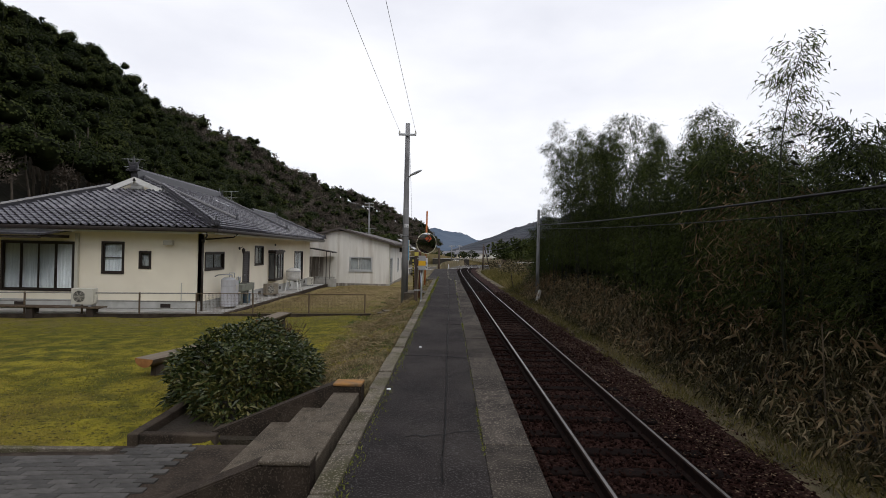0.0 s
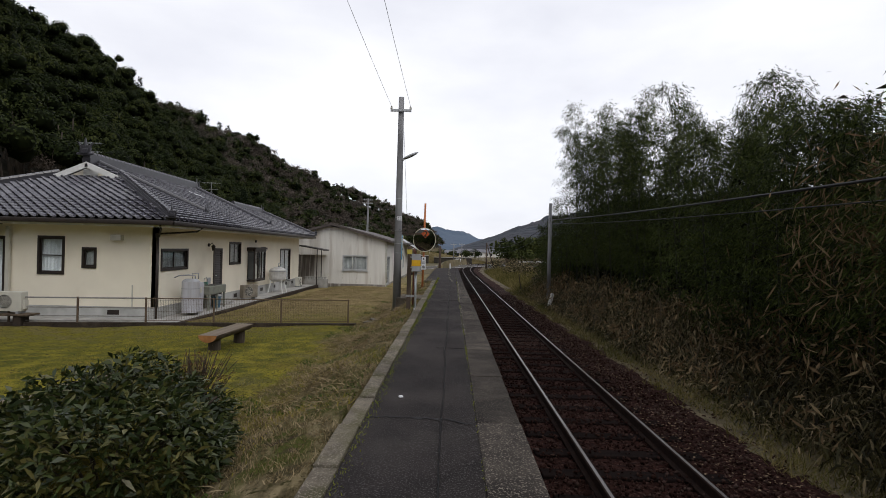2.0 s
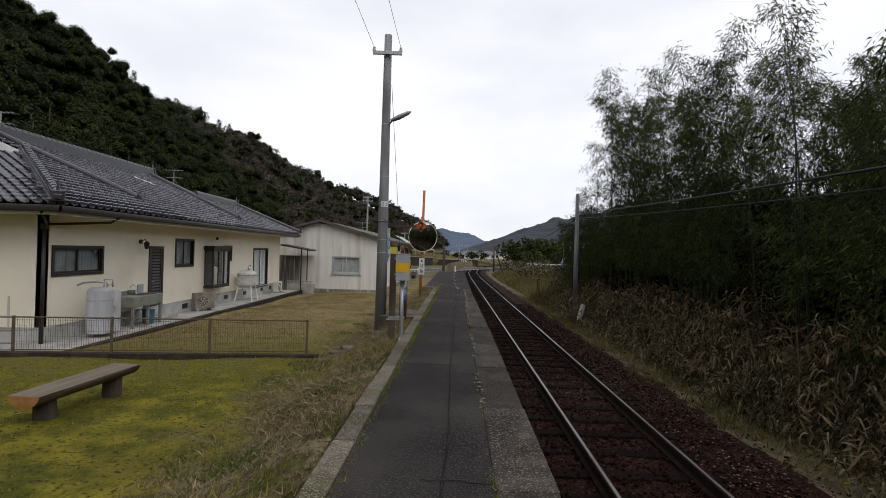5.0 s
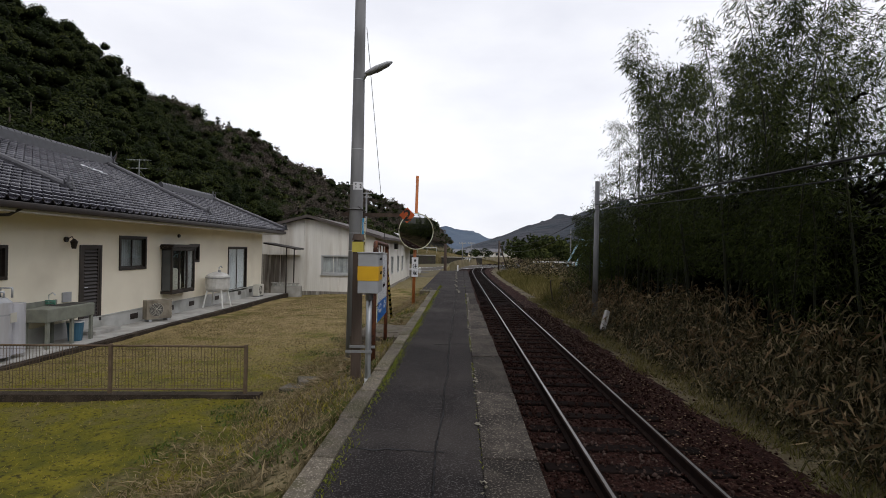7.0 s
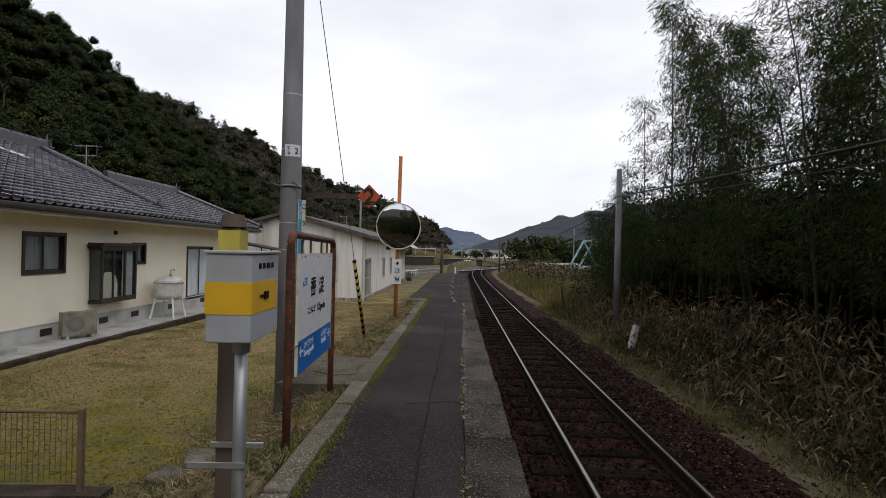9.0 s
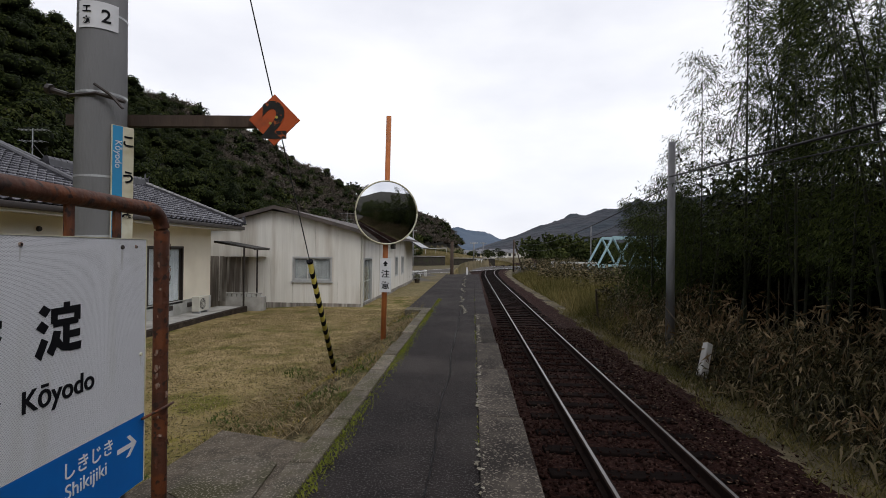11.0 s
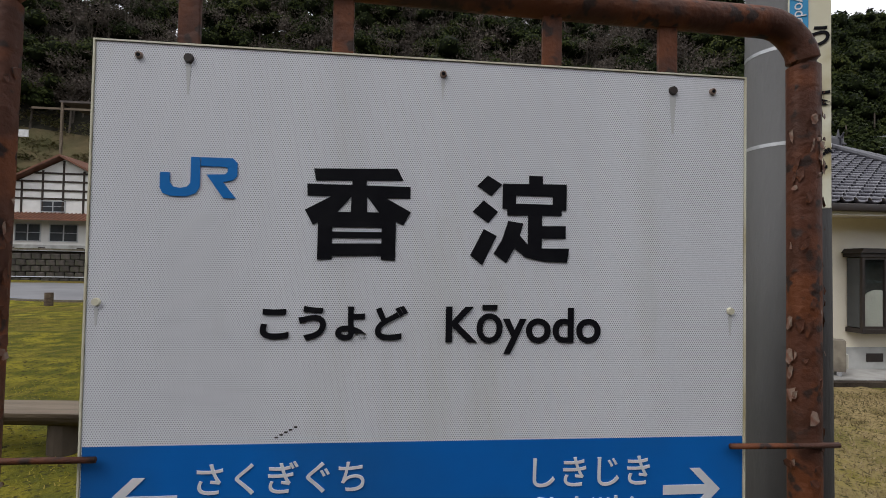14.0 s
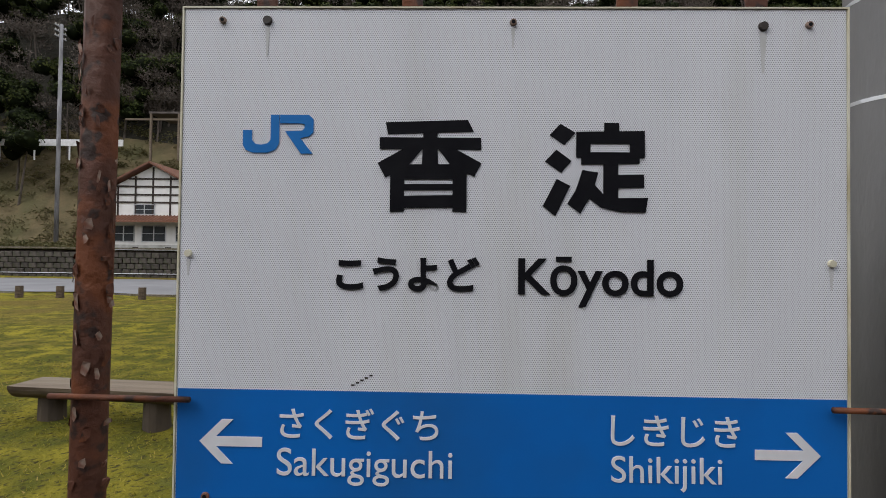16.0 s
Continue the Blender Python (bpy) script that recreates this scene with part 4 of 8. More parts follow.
def finial(bm, at, s=1.0, d=(0, -1, 0)):
    """An end tile: a shield with curling horns."""
    a, d = Vector(at), Vector(d).normalized()
    w = Vector((-d.y, d.x, 0))
    t = Matrix((( w.x, d.x, 0, a.x), (w.y, d.y, 0, a.y), (0, 0, 1, a.z), (0, 0, 0, 1)))
    box(bm, -0.17 * s, 0.17 * s, -0.04, 0.05, -0.06 * s, 0.27 * s, 0.02, m=t)
    box(bm, -0.1 * s, 0.1 * s, -0.02, 0.09, 0.0, 0.16 * s, 0.02, m=t)
    for sx in (-1, 1):
        tube(bm, t @ Vector((sx * 0.12 * s, 0, 0.18 * s)), t @ Vector((sx * 0.22 * s, 0, 0.36 * s)), 0.05 * s, 0.02 * s, 7)
        tube(bm, t @ Vector((sx * 0.15 * s, 0.02, 0.0)), t @ Vector((sx * 0.27 * s, 0.03, -0.02 * s)), 0.055 * s, 0.03 * s, 7)
    tube(bm, t @ Vector((0, 0, 0.22 * s)), t @ Vector((0, 0.02, 0.5 * s)), 0.06 * s, 0.018 * s, 7)


HX, HY = -9.16, 18.44               # the corner of the two walls that face the lawn and the track
EX, EY, EZ, RK = -8.4, 17.8, 2.42, 0.445
RX, RZ = -13.8, 2.42 + 0.445 * 5.4  # main ridge


def build_house():
    h = thing("house", "single-storey cream rendered house with dark glazed tile roof", "house")
    top, base = 2.22, -0.55
    # openings: along the south wall (from the west end at x = -19) and the east wall (from the corner north)
    WX = -19.0
    south = [(-17.05, -14.24, -0.2, 1.74), (-13.11, -12.27, 0.53, 1.78), (-11.63, -11.2, 0.76, 1.42)]
    m_s = pose(WX, HY, 0)
    part("wall", holed_wall(HX - WX, base, top, 0.16, [(a - WX, b - WX, c, d) for a, b, c, d in south]), M["cream"], h, m=m_s)
    east = [(18.73, 20.62, 0.7, 1.43), (22.97, 23.8, -0.68, 1.45), (24.66, 26.02, 0.74, 1.75), (27.0, 28.55, -0.1, 1.36), (28.98, 29.72, 0.87, 1.54), (32.57, 34.78, -0.62, 1.45)]
    m_e = pose(HX, HY, 0, 0, 0, 90)
    EN = 37.0
    part("wall", holed_wall(EN - HY, base, top, 0.16, [(a - HY, b - HY, c, d) for a, b, c, d in east]), M["cream"], h, m=m_e)
    part("wall", boxes((WX, WX + 0.16, HY + 0.17, EN, base, top)), M["cream"], h)
    part("wall", boxes((WX + 0.17, HX - 0.17, EN - 0.16, EN, base, top)), M["cream"], h)
    # partitions and floor in near-black, so the colour carries the room's shade
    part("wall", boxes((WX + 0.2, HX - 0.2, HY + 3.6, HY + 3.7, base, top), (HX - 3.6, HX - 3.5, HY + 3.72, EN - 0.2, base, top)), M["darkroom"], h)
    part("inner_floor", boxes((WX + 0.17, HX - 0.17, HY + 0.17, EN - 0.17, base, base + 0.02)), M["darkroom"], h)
    # foundation band, with vents
    fm = boxes((WX, HX + 0.03, HY - 0.03, HY + 0.15, -1.35, base - 0.004), (HX - 0.15, HX + 0.03, HY + 0.16, EN, -1.35, base - 0.004))
    part("foundation", fm, M["found"], h)
    for x in (-16.3, -10.55):
        v = part("foundation_vent", boxes((x - 0.2, x + 0.2, HY - 0.045, HY - 0.035, -0.82, -0.66), bevel=0.004), M["brown"], h)
    for y in (25.4, 27.6, 29.15, 31.4, 33.9, 35.3):
        part("foundation_vent", boxes((HX + 0.035, HX + 0.045, y - 0.2, y + 0.2, -0.86, -0.68), bevel=0.004), M["brown"], h)
    part("sill_line", boxes((WX, HX + 0.045, HY - 0.045, HY - 0.034, base - 0.03, base), (HX + 0.034, HX + 0.045, HY - 0.04, EN, base - 0.03, base)), M["found"], h)
    # windows
    def ws(a, b, c, d, **k):
        return window(h, pose(a, HY, c), b - a, d - c, **k)

    def we(a, b, c, d, **k):
        return window(h, pose(HX, a, c, 0, 0, 90), b - a, d - c, **k)

    ws(*south[0], panes=4, curtain="curtain", label="four-leaf bronze sliding window with pale curtains")
    ws(*south[1], panes=1, curtain="curtain", rail=True, label="bronze sash window with a lace curtain")
    ws(*south[2], panes=1, curtain="frost", label="small bronze frosted window")
    we(*east[0], panes=2, curtain="frost", label="wide bronze frosted window")
    we(*east[2], panes=2, curtain="frost", label="bronze sliding kitchen window")
    we(*east[4], panes=2, curtain="frost", label="small bronze sliding window")
    we(*east[5], panes=2, curtain="curtain", label="tall bronze sliding window with pale curtain")
    # bay window
    b0, b1 = 26.95, 28.6
    bay = part("bay_window", boxes((HX, HX + 0.4, b0, b1, -0.22, -0.12), bevel=0.008), M["brown"], h, "projecting bronze bay window")
    part("head", boxes((HX, HX + 0.42, b0 - 0.05, b1 + 0.05, 1.36, 1.44), bevel=0.006), M["brown"], bay)
    for y, x, w in ((b0, 0.4, 0.06), (b1 - 0.06, 0.4, 0.06), (b0 + 0.52, 0.39, 0.04), (b0 + 1.05, 0.39, 0.07)):
        part("mullion", boxes((HX + 0.34, HX + x, y, y + w, -0.12, 1.36)), M["brown"], bay)
    for z in (-0.12, 1.31):
        part("sash_rail", boxes((HX + 0.345, HX + 0.385, b0 + 0.06, b1 - 0.06, z, z + 0.05)), M["brown"], bay)
    bm = bmesh.new()
    prism(bm, [(b0 - 0.1, 1.445), (b1 + 0.1, 1.445), (b1 + 0.02, 1.54), (b0 - 0.02, 1.54)], HX, HX + 0.47, "x")
    part("bay_roof", bm, M["brown"], bay)
    for a, b in ((b0 + 0.06, b0 + 0.52), (b0 + 0.58, b0 + 1.05), (b0 + 1.11, b1 - 0.06)):
        part("pane", boxes((HX + 0.36, HX + 0.365, a, b, -0.07, 1.31)), M["glass"], bay).visible_shadow = False
    bm = bmesh.new()
    prism(bm, [(b0 + 0.1, -0.1)] + [(b0 + 0.53 - 0.43 * math.cos(k * math.pi / 14), 0.25 + 0.43 * math.sin(k * math.pi / 14)) for k in range(15)] + [(b0 + 0.96, -0.1)], HX + 0.2, HX + 0.23, "x")
    part("round_board", bm, M["acwhite"], bay, "pale round-topped board behind the glass")
    part("shoji_panel", boxes((HX + 0.28, HX + 0.3, b0 + 1.08, b1 - 0.07, -0.1, 1.3)), M["frost"], bay)
    # dark sheet added behind the bay glass for the shade indoors
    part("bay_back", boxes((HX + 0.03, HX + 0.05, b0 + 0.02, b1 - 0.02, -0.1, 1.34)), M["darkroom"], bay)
    for y in (b0, b1 - 0.02):
        part("side_pane", boxes((HX + 0.05, HX + 0.335, y, y + 0.02, -0.1, 1.34)), M["darkglass"], bay, "dark side light")
    # louvred side door
    d0, d1 = 22.97, 23.8
    door = part("side_door", boxes((HX - 0.06, HX + 0.03, d0 - 0.03, d0 + 0.06, -0.68, 1.48), (HX - 0.06, HX + 0.03, d1 - 0.06, d1 + 0.03, -0.68, 1.48), (HX - 0.06, HX + 0.03, d0 + 0.06, d1 - 0.06, 1.38, 1.48), (HX - 0.05, HX - 0.02, d0 + 0.06, d1 - 0.06, -0.68, 1.38)), M["lattice"], h, "dark brown louvred back door")
    sl = mesh_of("slat", boxes((-0.012, 0.014, d0 + 0.16, d1 - 0.14, -0.035, 0.035), bevel=0.004), M["brown"])
    for k in range(19):
        ob = new("slat", sl)
        ob.parent = door
        ob.matrix_basis = pose(HX, 0, -0.5 + k * 0.1, 0, -28, 0)
    part("stile", boxes((HX - 0.015, HX + 0.018, d0 + 0.06, d0 + 0.15, -0.66, 1.38), (HX - 0.015, HX + 0.018, d1 - 0.13, d1 - 0.06, -0.66, 1.38)), M["lattice"], door)
    part("door_handle", tube(bmesh.new(), (HX + 0.05, d0 + 0.11, 0.3), (HX + 0.05, d0 + 0.24, 0.3), 0.012, n=8), M["steel"], door, "steel lever handle")
    part("door_step", rough(boxes((HX + 0.05, HX + 0.5, d0 - 0.05, d1 + 0.2, -1.0, -0.86), bevel=0.015), 0.005, 0.2), M["conc"], h)
    # soffit and fascia
    part("soffit", boxes((WX - 0.8, EX + 0.0, EY, HY - 0.002, 2.2, 2.23), (HX + 0.002, EX, HY, 38.2, 2.2, 2.23), (-15.2, HX, 37.0, 38.2, 2.2, 2.23)), M["soffit"], h)
    part("fascia", boxes((WX - 0.8, EX + 0.02, EY - 0.03, EY - 0.004, 2.17, 2.3), (EX + 0.004, EX + 0.03, EY - 0.03, 38.23, 2.17, 2.3)), M["whitewood"], h, "white painted fascia")
    # gutters
    bm = boxes((WX - 0.8, EX + 0.16, EY - 0.16, EY - 0.035, 2.24, 2.39), (EX + 0.035, EX + 0.16, EY - 0.155, 38.3, 2.24, 2.39), bevel=0.02)
    part("gutter", bm, M["brown"], h, "dark brown gutter", smooth=True)
    bm = bmesh.new()
    box(bm, HX + 0.005, HX + 0.13, HY - 0.13, HY - 0.035, 1.84, 1.99, 0.01)
    pipe(bm, [(EX - 0.3, EY - 0.08, 2.27), (EX - 0.34, EY + 0.1, 2.1), (HX + 0.1, HY - 0.06, 1.95)], 0.032, 8)
    pipe(bm, [(EX + 0.08, HY + 1.6, 2.27), (EX - 0.05, HY + 1.4, 2.1), (HX + 0.1, HY + 0.02, 1.97)], 0.032, 8)
    tube(bm, (HX + 0.06, HY - 0.07, 1.86), (HX + 0.06, HY - 0.07, -1.0), 0.042, n=12)
    tube(bm, (HX + 0.06, HY - 0.07, -0.98), (HX + 0.16, HY - 0.15, -1.04), 0.04, n=10)
    part("downpipe", bm, M["brown"], h, "dark brown rain downpipe", smooth=True)
    # small wall fittings
    part("vent_hood", boxes((-10.62, -10.26, HY - 0.2, HY - 0.005, 1.7, 1.9), bevel=0.02), M["acwhite"], h, "ivory kitchen vent hood")
    bm = tube(bmesh.new(), (HX, 22.42, 1.62), (HX + 0.05, 22.42, 1.62), 0.07, 0.07, 10)
    pipe(bm, [(HX + 0.04, 22.42, 1.62), (HX + 0.16, 22.44, 1.7), (HX + 0.2, 22.46, 1.6)], 0.015, 6)
    tube(bm, (HX + 0.2, 22.46, 1.38), (HX + 0.2, 22.46, 1.56), 0.05, 0.085, 8)
    tube(bm, (HX + 0.2, 22.46, 1.56), (HX + 0.2, 22.46, 1.64), 0.1, 0.02, 8)
    part("wall_lamp", bm, M["brown"], h, "small carriage wall lamp")
    part("vent_cap", tube(bmesh.new(), (HX, 28.1, 1.86), (HX + 0.06, 28.1, 1.86), 0.07, 0.06, 10), M["brown"], h)
    part("wall_grille", boxes((HX + 0.004, HX + 0.05, 22.32, 22.62, -0.02, 0.24), bevel=0.006), M["boxgrey"], h)
    part("wall_pipe", boxes((-9.95, -9.92, HY - 0.04, HY - 0.005, -0.6, 0.2)), M["acwhite"], h)

    # roof planes (thick slabs under the tiles)
    def plane(name, pts):
        bm = bmesh.new()
        a = [bm.verts.new(p) for p in pts]
        b = [bm.verts.new((p[0], p[1], p[2] - 0.1)) for p in pts]
        bm.faces.new(a), bm.faces.new(b[::-1])
        for i in range(len(a)):
            bm.faces.new((a[i], b[i], b[(i + 1) % len(a)], a[(i + 1) % len(a)]))
        bmesh.ops.recalc_face_normals(bm, faces=bm.faces[:])
        return part(name, bm, M["underlay"], h)

    def ez(x):
        return EZ + RK * (EX - x)

    GY = 22.0
    gx = EX - (GY - EY)
    gz = ez(gx)
    WE = 2 * RX - EX
    BX = -11.7
    BZ = ez(BX)
    N1 = 31.2
    east_roof = plane("roof", [(EX, EY, EZ), (gx, GY, gz), (RX, GY, RZ), (RX, N1, RZ), (BX, N1, BZ), (BX, 36.4, BZ), (EX, 38.3, EZ)])
    plane("roof", [(WE, EY, EZ), (WE, N1, EZ), (RX, N1, RZ), (RX, GY, RZ), (2 * RX - gx, GY, gz)])
    south_roof = plane("roof", [(EX, EY, EZ), (WE, EY, EZ), (2 * RX - gx, GY, gz), (gx, GY, gz)])
    plane("roof", [(BX, N1, BZ), (-15.2, N1, ez(-8.2)), (-15.2, 38.3, ez(-8.2)), (BX, 36.4, BZ)])
    plane("roof", [(EX, 38.3, EZ), (BX, 36.4, BZ), (-15.2, 38.3, EZ)])
    # gables
    bm = bmesh.new()
    prism(bm, [(gx, gz), (RX, RZ), (2 * RX - gx, gz)], GY + 0.02, GY + 0.1, "y")
    part("gable_wall", bm, M["cream"], h, "small cream gable")
    bm = bmesh.new()
    prism(bm, [(BX, BZ), (RX, RZ), (WE, EZ), (-15.2, EZ)], N1 - 0.1, N1 - 0.02, "y")
    part("gable_wall", bm, M["cream"], h)
    bm = bmesh.new()
    for s in (-1, 1):
        e = Vector((RX + s * (gx - RX) * 1.08, GY - 0.28, gz + 0.0))
        a = Vector((RX, GY - 0.28, RZ + 0.02))
        d = e - a
        t = Matrix.Translation(a) @ d.to_track_quat("X", "Z").to_matrix().to_4x4()
        box(bm, 0, d.length, -0.03, 0.03, -0.2, 0.02, m=t)
    part("bargeboard", bm, M["whitewood"], h, "white painted bargeboard")
    part("gable_vent", boxes((RX - 0.3, RX + 0.3, GY - 0.03, GY + 0.0, gz + 0.02, gz + 0.3), bevel=0.01), M["whitewood"], h)
    # ridges and finials
    for pts, w, hh in (([(RX, GY - 0.3, RZ), (RX, N1, RZ)], 0.32, 0.52), ([(BX, N1 + 0.2, BZ), (BX, 36.4, BZ)], 0.28, 0.4),
                       ([(EX + 0.02, EY - 0.02, EZ + 0.03), (gx, GY, gz + 0.03)], 0.3, 0.3), ([(WE, EY, EZ + 0.03), (2 * RX - gx, GY, gz + 0.03)], 0.26, 0.24),
                       ([(RX + 0.1, GY + 0.25, RZ - 0.02), (EX - 1.1, GY + 0.85, ez(EX - 1.1) + 0.02)], 0.24, 0.22), ([(RX + 0.1, N1 - 0.3, RZ - 0.02), (EX - 0.75, N1 - 0.75, ez(EX - 0.75) + 0.02)], 0.24, 0.22),
                       ([(EX, 38.3, EZ + 0.03), (BX, 36.4, BZ + 0.03)], 0.24, 0.22), ([(RX + 0.0, N1 - 0.05, RZ), (BX, N1 - 0.05, BZ + 0.02)], 0.24, 0.2)):
        part("roof_ridge", ridge_bar(pts, w, hh), M["tiledark"], h, smooth=False)
    def put_finial(*a):
        bm = bmesh.new()
        finial(bm, *a)
        part("roof_finial", bm, M["tiledark"], h, "curled ornamental ridge-end tile")

    put_finial((RX, GY - 0.36, RZ + 0.36), 1.25)
    put_finial((RX, N1 + 0.06, RZ + 0.2), 1.0, (0, 1, 0))
    put_finial((BX, 36.5, BZ + 0.16), 0.85, (0, 1, 0))
    put_finial((EX + 0.06, EY - 0.06, EZ + 0.1), 0.8, (1, -1, 0))
    put_finial((EX - 1.05, GY + 0.87, ez(EX - 1.05) + 0.08), 0.75, (1, 0, 0))
    put_finial((EX - 0.7, N1 - 0.76, ez(EX - 0.7) + 0.08), 0.75, (1, 0, 0))
    put_finial((EX + 0.06, 38.36, EZ + 0.1), 0.8, (1, 1, 0))
    return h, east_roof, south_roof


house, east_roof, south_roof = build_house()


def lay_tiles():
    """Tiles on the two slopes that show: the lowest courses by the corner are single pieces, the rest one part."""
    me = tile_mesh()
    tv = np.array([v.co[:] for v in me.vertices])
    tf = np.array([list(p.vertices) for p in me.polygons])
    ca = math.cos(math.atan(RK))
    GY = 22.0
    mats, r = [], random.Random(11)
    pitch = math.degrees(math.atan(RK))
    # east slope: courses rise to the west
    for j in range(23):
        d = 0.06 + j * 0.27 * ca
        x = EX - d
        z = EZ + RK * d + 0.03
        for i in range(68):
            y = EY + 0.1 + i * 0.305
            if y < EY + d - 0.1 and d < 4.25 or (d >= 4.25 and y < GY):
                continue
            if y > 38.3 - d * 0.575 or (d > 3.35 and y > 31.2) or d > 5.4:
                continue
            mats.append((0, j, y, pose(x, y, z, 0, 0, 90) @ pose(0, 0, 0, pitch, 0, 0)))
    for j in range(17):
        d = 0.06 + j * 0.27 * ca
        y = EY + d
        z = EZ + RK * d + 0.03
        for i in range(40):
            x = EX - 0.1 - i * 0.305
            if x > EX - d + 0.1 or x < 2 * RX - EX + d or d > 4.2:
                continue
            mats.append((1, j, x, pose(x, y, z, pitch, 0, 0)))
    single = [k for k in mats if (k[0] == 1 and k[1] < 7) or (k[0] == 0 and k[1] < 3 and k[2] < 24)][:300]
    rest = [k for k in mats if k not in single]
    for s, j, p, m in single:
        ob = new("roof_tile", me)
        ob.parent = south_roof if s else east_roof
        ob.matrix_basis = m @ pose(0, 0, r.uniform(-0.003, 0.003), r.uniform(-0.7, 0.7), r.uniform(-0.7, 0.7), r.uniform(-0.6, 0.6))
    V = np.concatenate([(np.array((m @ pose(0, 0, r.uniform(-0.003, 0.003), r.uniform(-0.7, 0.7), r.uniform(-0.8, 0.8), r.uniform(-0.6, 0.6))).to_3x3()) @ tv.T).T + np.array(m.translation) for _, _, _, m in rest])
    F = np.concatenate([tf + k * len(tv) for k in range(len(rest))])
    ob = new("roof_tiles", raw_mesh("roof_tiles", V, F, M["tile_many"]))
    ob.parent = house
    ob["kind"] = "stuff"


M["skytile"] = mat("pale_glass_tile", (0.5, 0.52, 0.55), (0.42, 0.44, 0.47), 6, 0.2, 0.05, 40)
M["tile_many"] = leaf_mat("glazed_tile_field", [(0.036, 0.035, 0.044), (0.054, 0.052, 0.066), (0.072, 0.07, 0.086), (0.12, 0.116, 0.134)], rough=0.2, through_light=0.0, spec=0.9, island=0.8)
lay_tiles()
for k in range(3):
    x, y = -12.1 - 0.17 * k, 28.15 - 0.22 * k
    part("glass_tile", boxes((-0.14, 0.14, -0.14, 0.14, 0.0, 0.02), bevel=0.006), M["skytile"], house, "pale translucent roof tile", m=pose(x, y, EZ + RK * (EX - x) + 0.115, 0, 0, 90) @ pose(0, 0, 0, math.degrees(math.atan(RK)), 0, 0))


# ---- things round the house ----
def aircon(m, label, w=0.78, hgt=0.56, paint="acwhite"):
    t = thing("air_conditioner_unit", label, "air conditioner", m, group="outdoor units by the house")
    part("casing", boxes((-w / 2, w / 2, -0.14, 0.14, 0.08, 0.08 + hgt), bevel=0.015), M[paint], t)
    # flat dark disc on the casing, for the shade behind the grille
    bm = tube(bmesh.new(), (-0.1, -0.142, 0.08 + hgt / 2), (-0.1, -0.15, 0.08 + hgt / 2), 0.22, 0.21, 20)
    part("fan_opening", bm, M["darkroom"], t)
    bm = bmesh.new()
    for k in range(5):
        r = 0.045 + 0.042 * k
        pipe(bm, [(-0.1 + r * math.cos(a), -0.158, 0.08 + hgt / 2 + r * math.sin(a)) for a in np.linspace(0, 2 * math.pi, 17)], 0.005, 5)
    for k in range(6):
        a = k * math.pi / 3
        tube(bm, (-0.1, -0.157, 0.08 + hgt / 2), (-0.1 + 0.22 * math.cos(a), -0.157, 0.08 + hgt / 2 + 0.22 * math.sin(a)), 0.005, n=5)
    part("fan_grille", bm, M["acwhite"], t)
    for s in (-1, 1):
        part("foot", boxes((s * w * 0.36 - 0.04, s * w * 0.36 + 0.04, -0.16, 0.16, 0.0, 0.08), bevel=0.008), M["boxgrey"], t)
    part("valve_cover", boxes((w / 2, w / 2 + 0.05, -0.06, 0.1, 0.14, 0.42), bevel=0.01), M["acwhite"], t)
    return t


M["acold"] = mat("weathered_tan_plastic", (0.27, 0.24, 0.19), (0.19, 0.165, 0.13), 4, 0.7, 0.1, 40, stain=(0.12, 0.1, 0.08), sscale=3)
AP = -0.99                            # top of the concrete apron
ap = thing("apron", "narrow pale concrete apron round the house foot", "apron", kind="structure")
part("apron_slab", rough(boxes((-19.2, -8.1, 17.75, 18.4, -1.35, AP + 0.06), bevel=0.02), 0.008, 0.5), M["conc"], ap)
bm = bmesh.new()
prism(bm, [(18.41, -1.45), (18.41, AP + 0.06), (37.6, AP - 0.1), (37.6, -1.45)], -9.12, -8.1, "x")
part("apron_slab", bm, M["conc"], ap)
bm = bmesh.new()
prism(bm, [(17.6, -1.6), (17.6, AP + 0.05), (37.8, AP - 0.11), (37.8, -1.6)], -8.08, -7.9, "x")
part("apron_kerb", rough(bm, 0.008, 0.4), M["darkconc"], ap)


def apz(y):
    return AP + 0.06 - 0.16 * (y - 18.4) / 19.2


aircon(pose(-12.9, 17.12, -0.66), "ivory outdoor air-conditioner unit standing on the low timber deck", 0.8, 0.6)
aircon(pose(HX + 0.5, 25.9, apz(25.9), 0, 0, 55), "weathered outdoor air-conditioner unit turned at an angle to the wall", 0.8, 0.62, "acold")
aircon(pose(HX + 0.5, 35.2, apz(35.2), 0, 0, 90), "ivory outdoor air-conditioner unit beside the tall window")


M["tankgrey"] = mat("lavender_grey_enamel", (0.5, 0.5, 0.54), (0.44, 0.44, 0.475), 2, 0.5, 0.05, 30, stain=(0.36, 0.35, 0.35), sscale=1.5, stretch=(2, 2, 0.4))


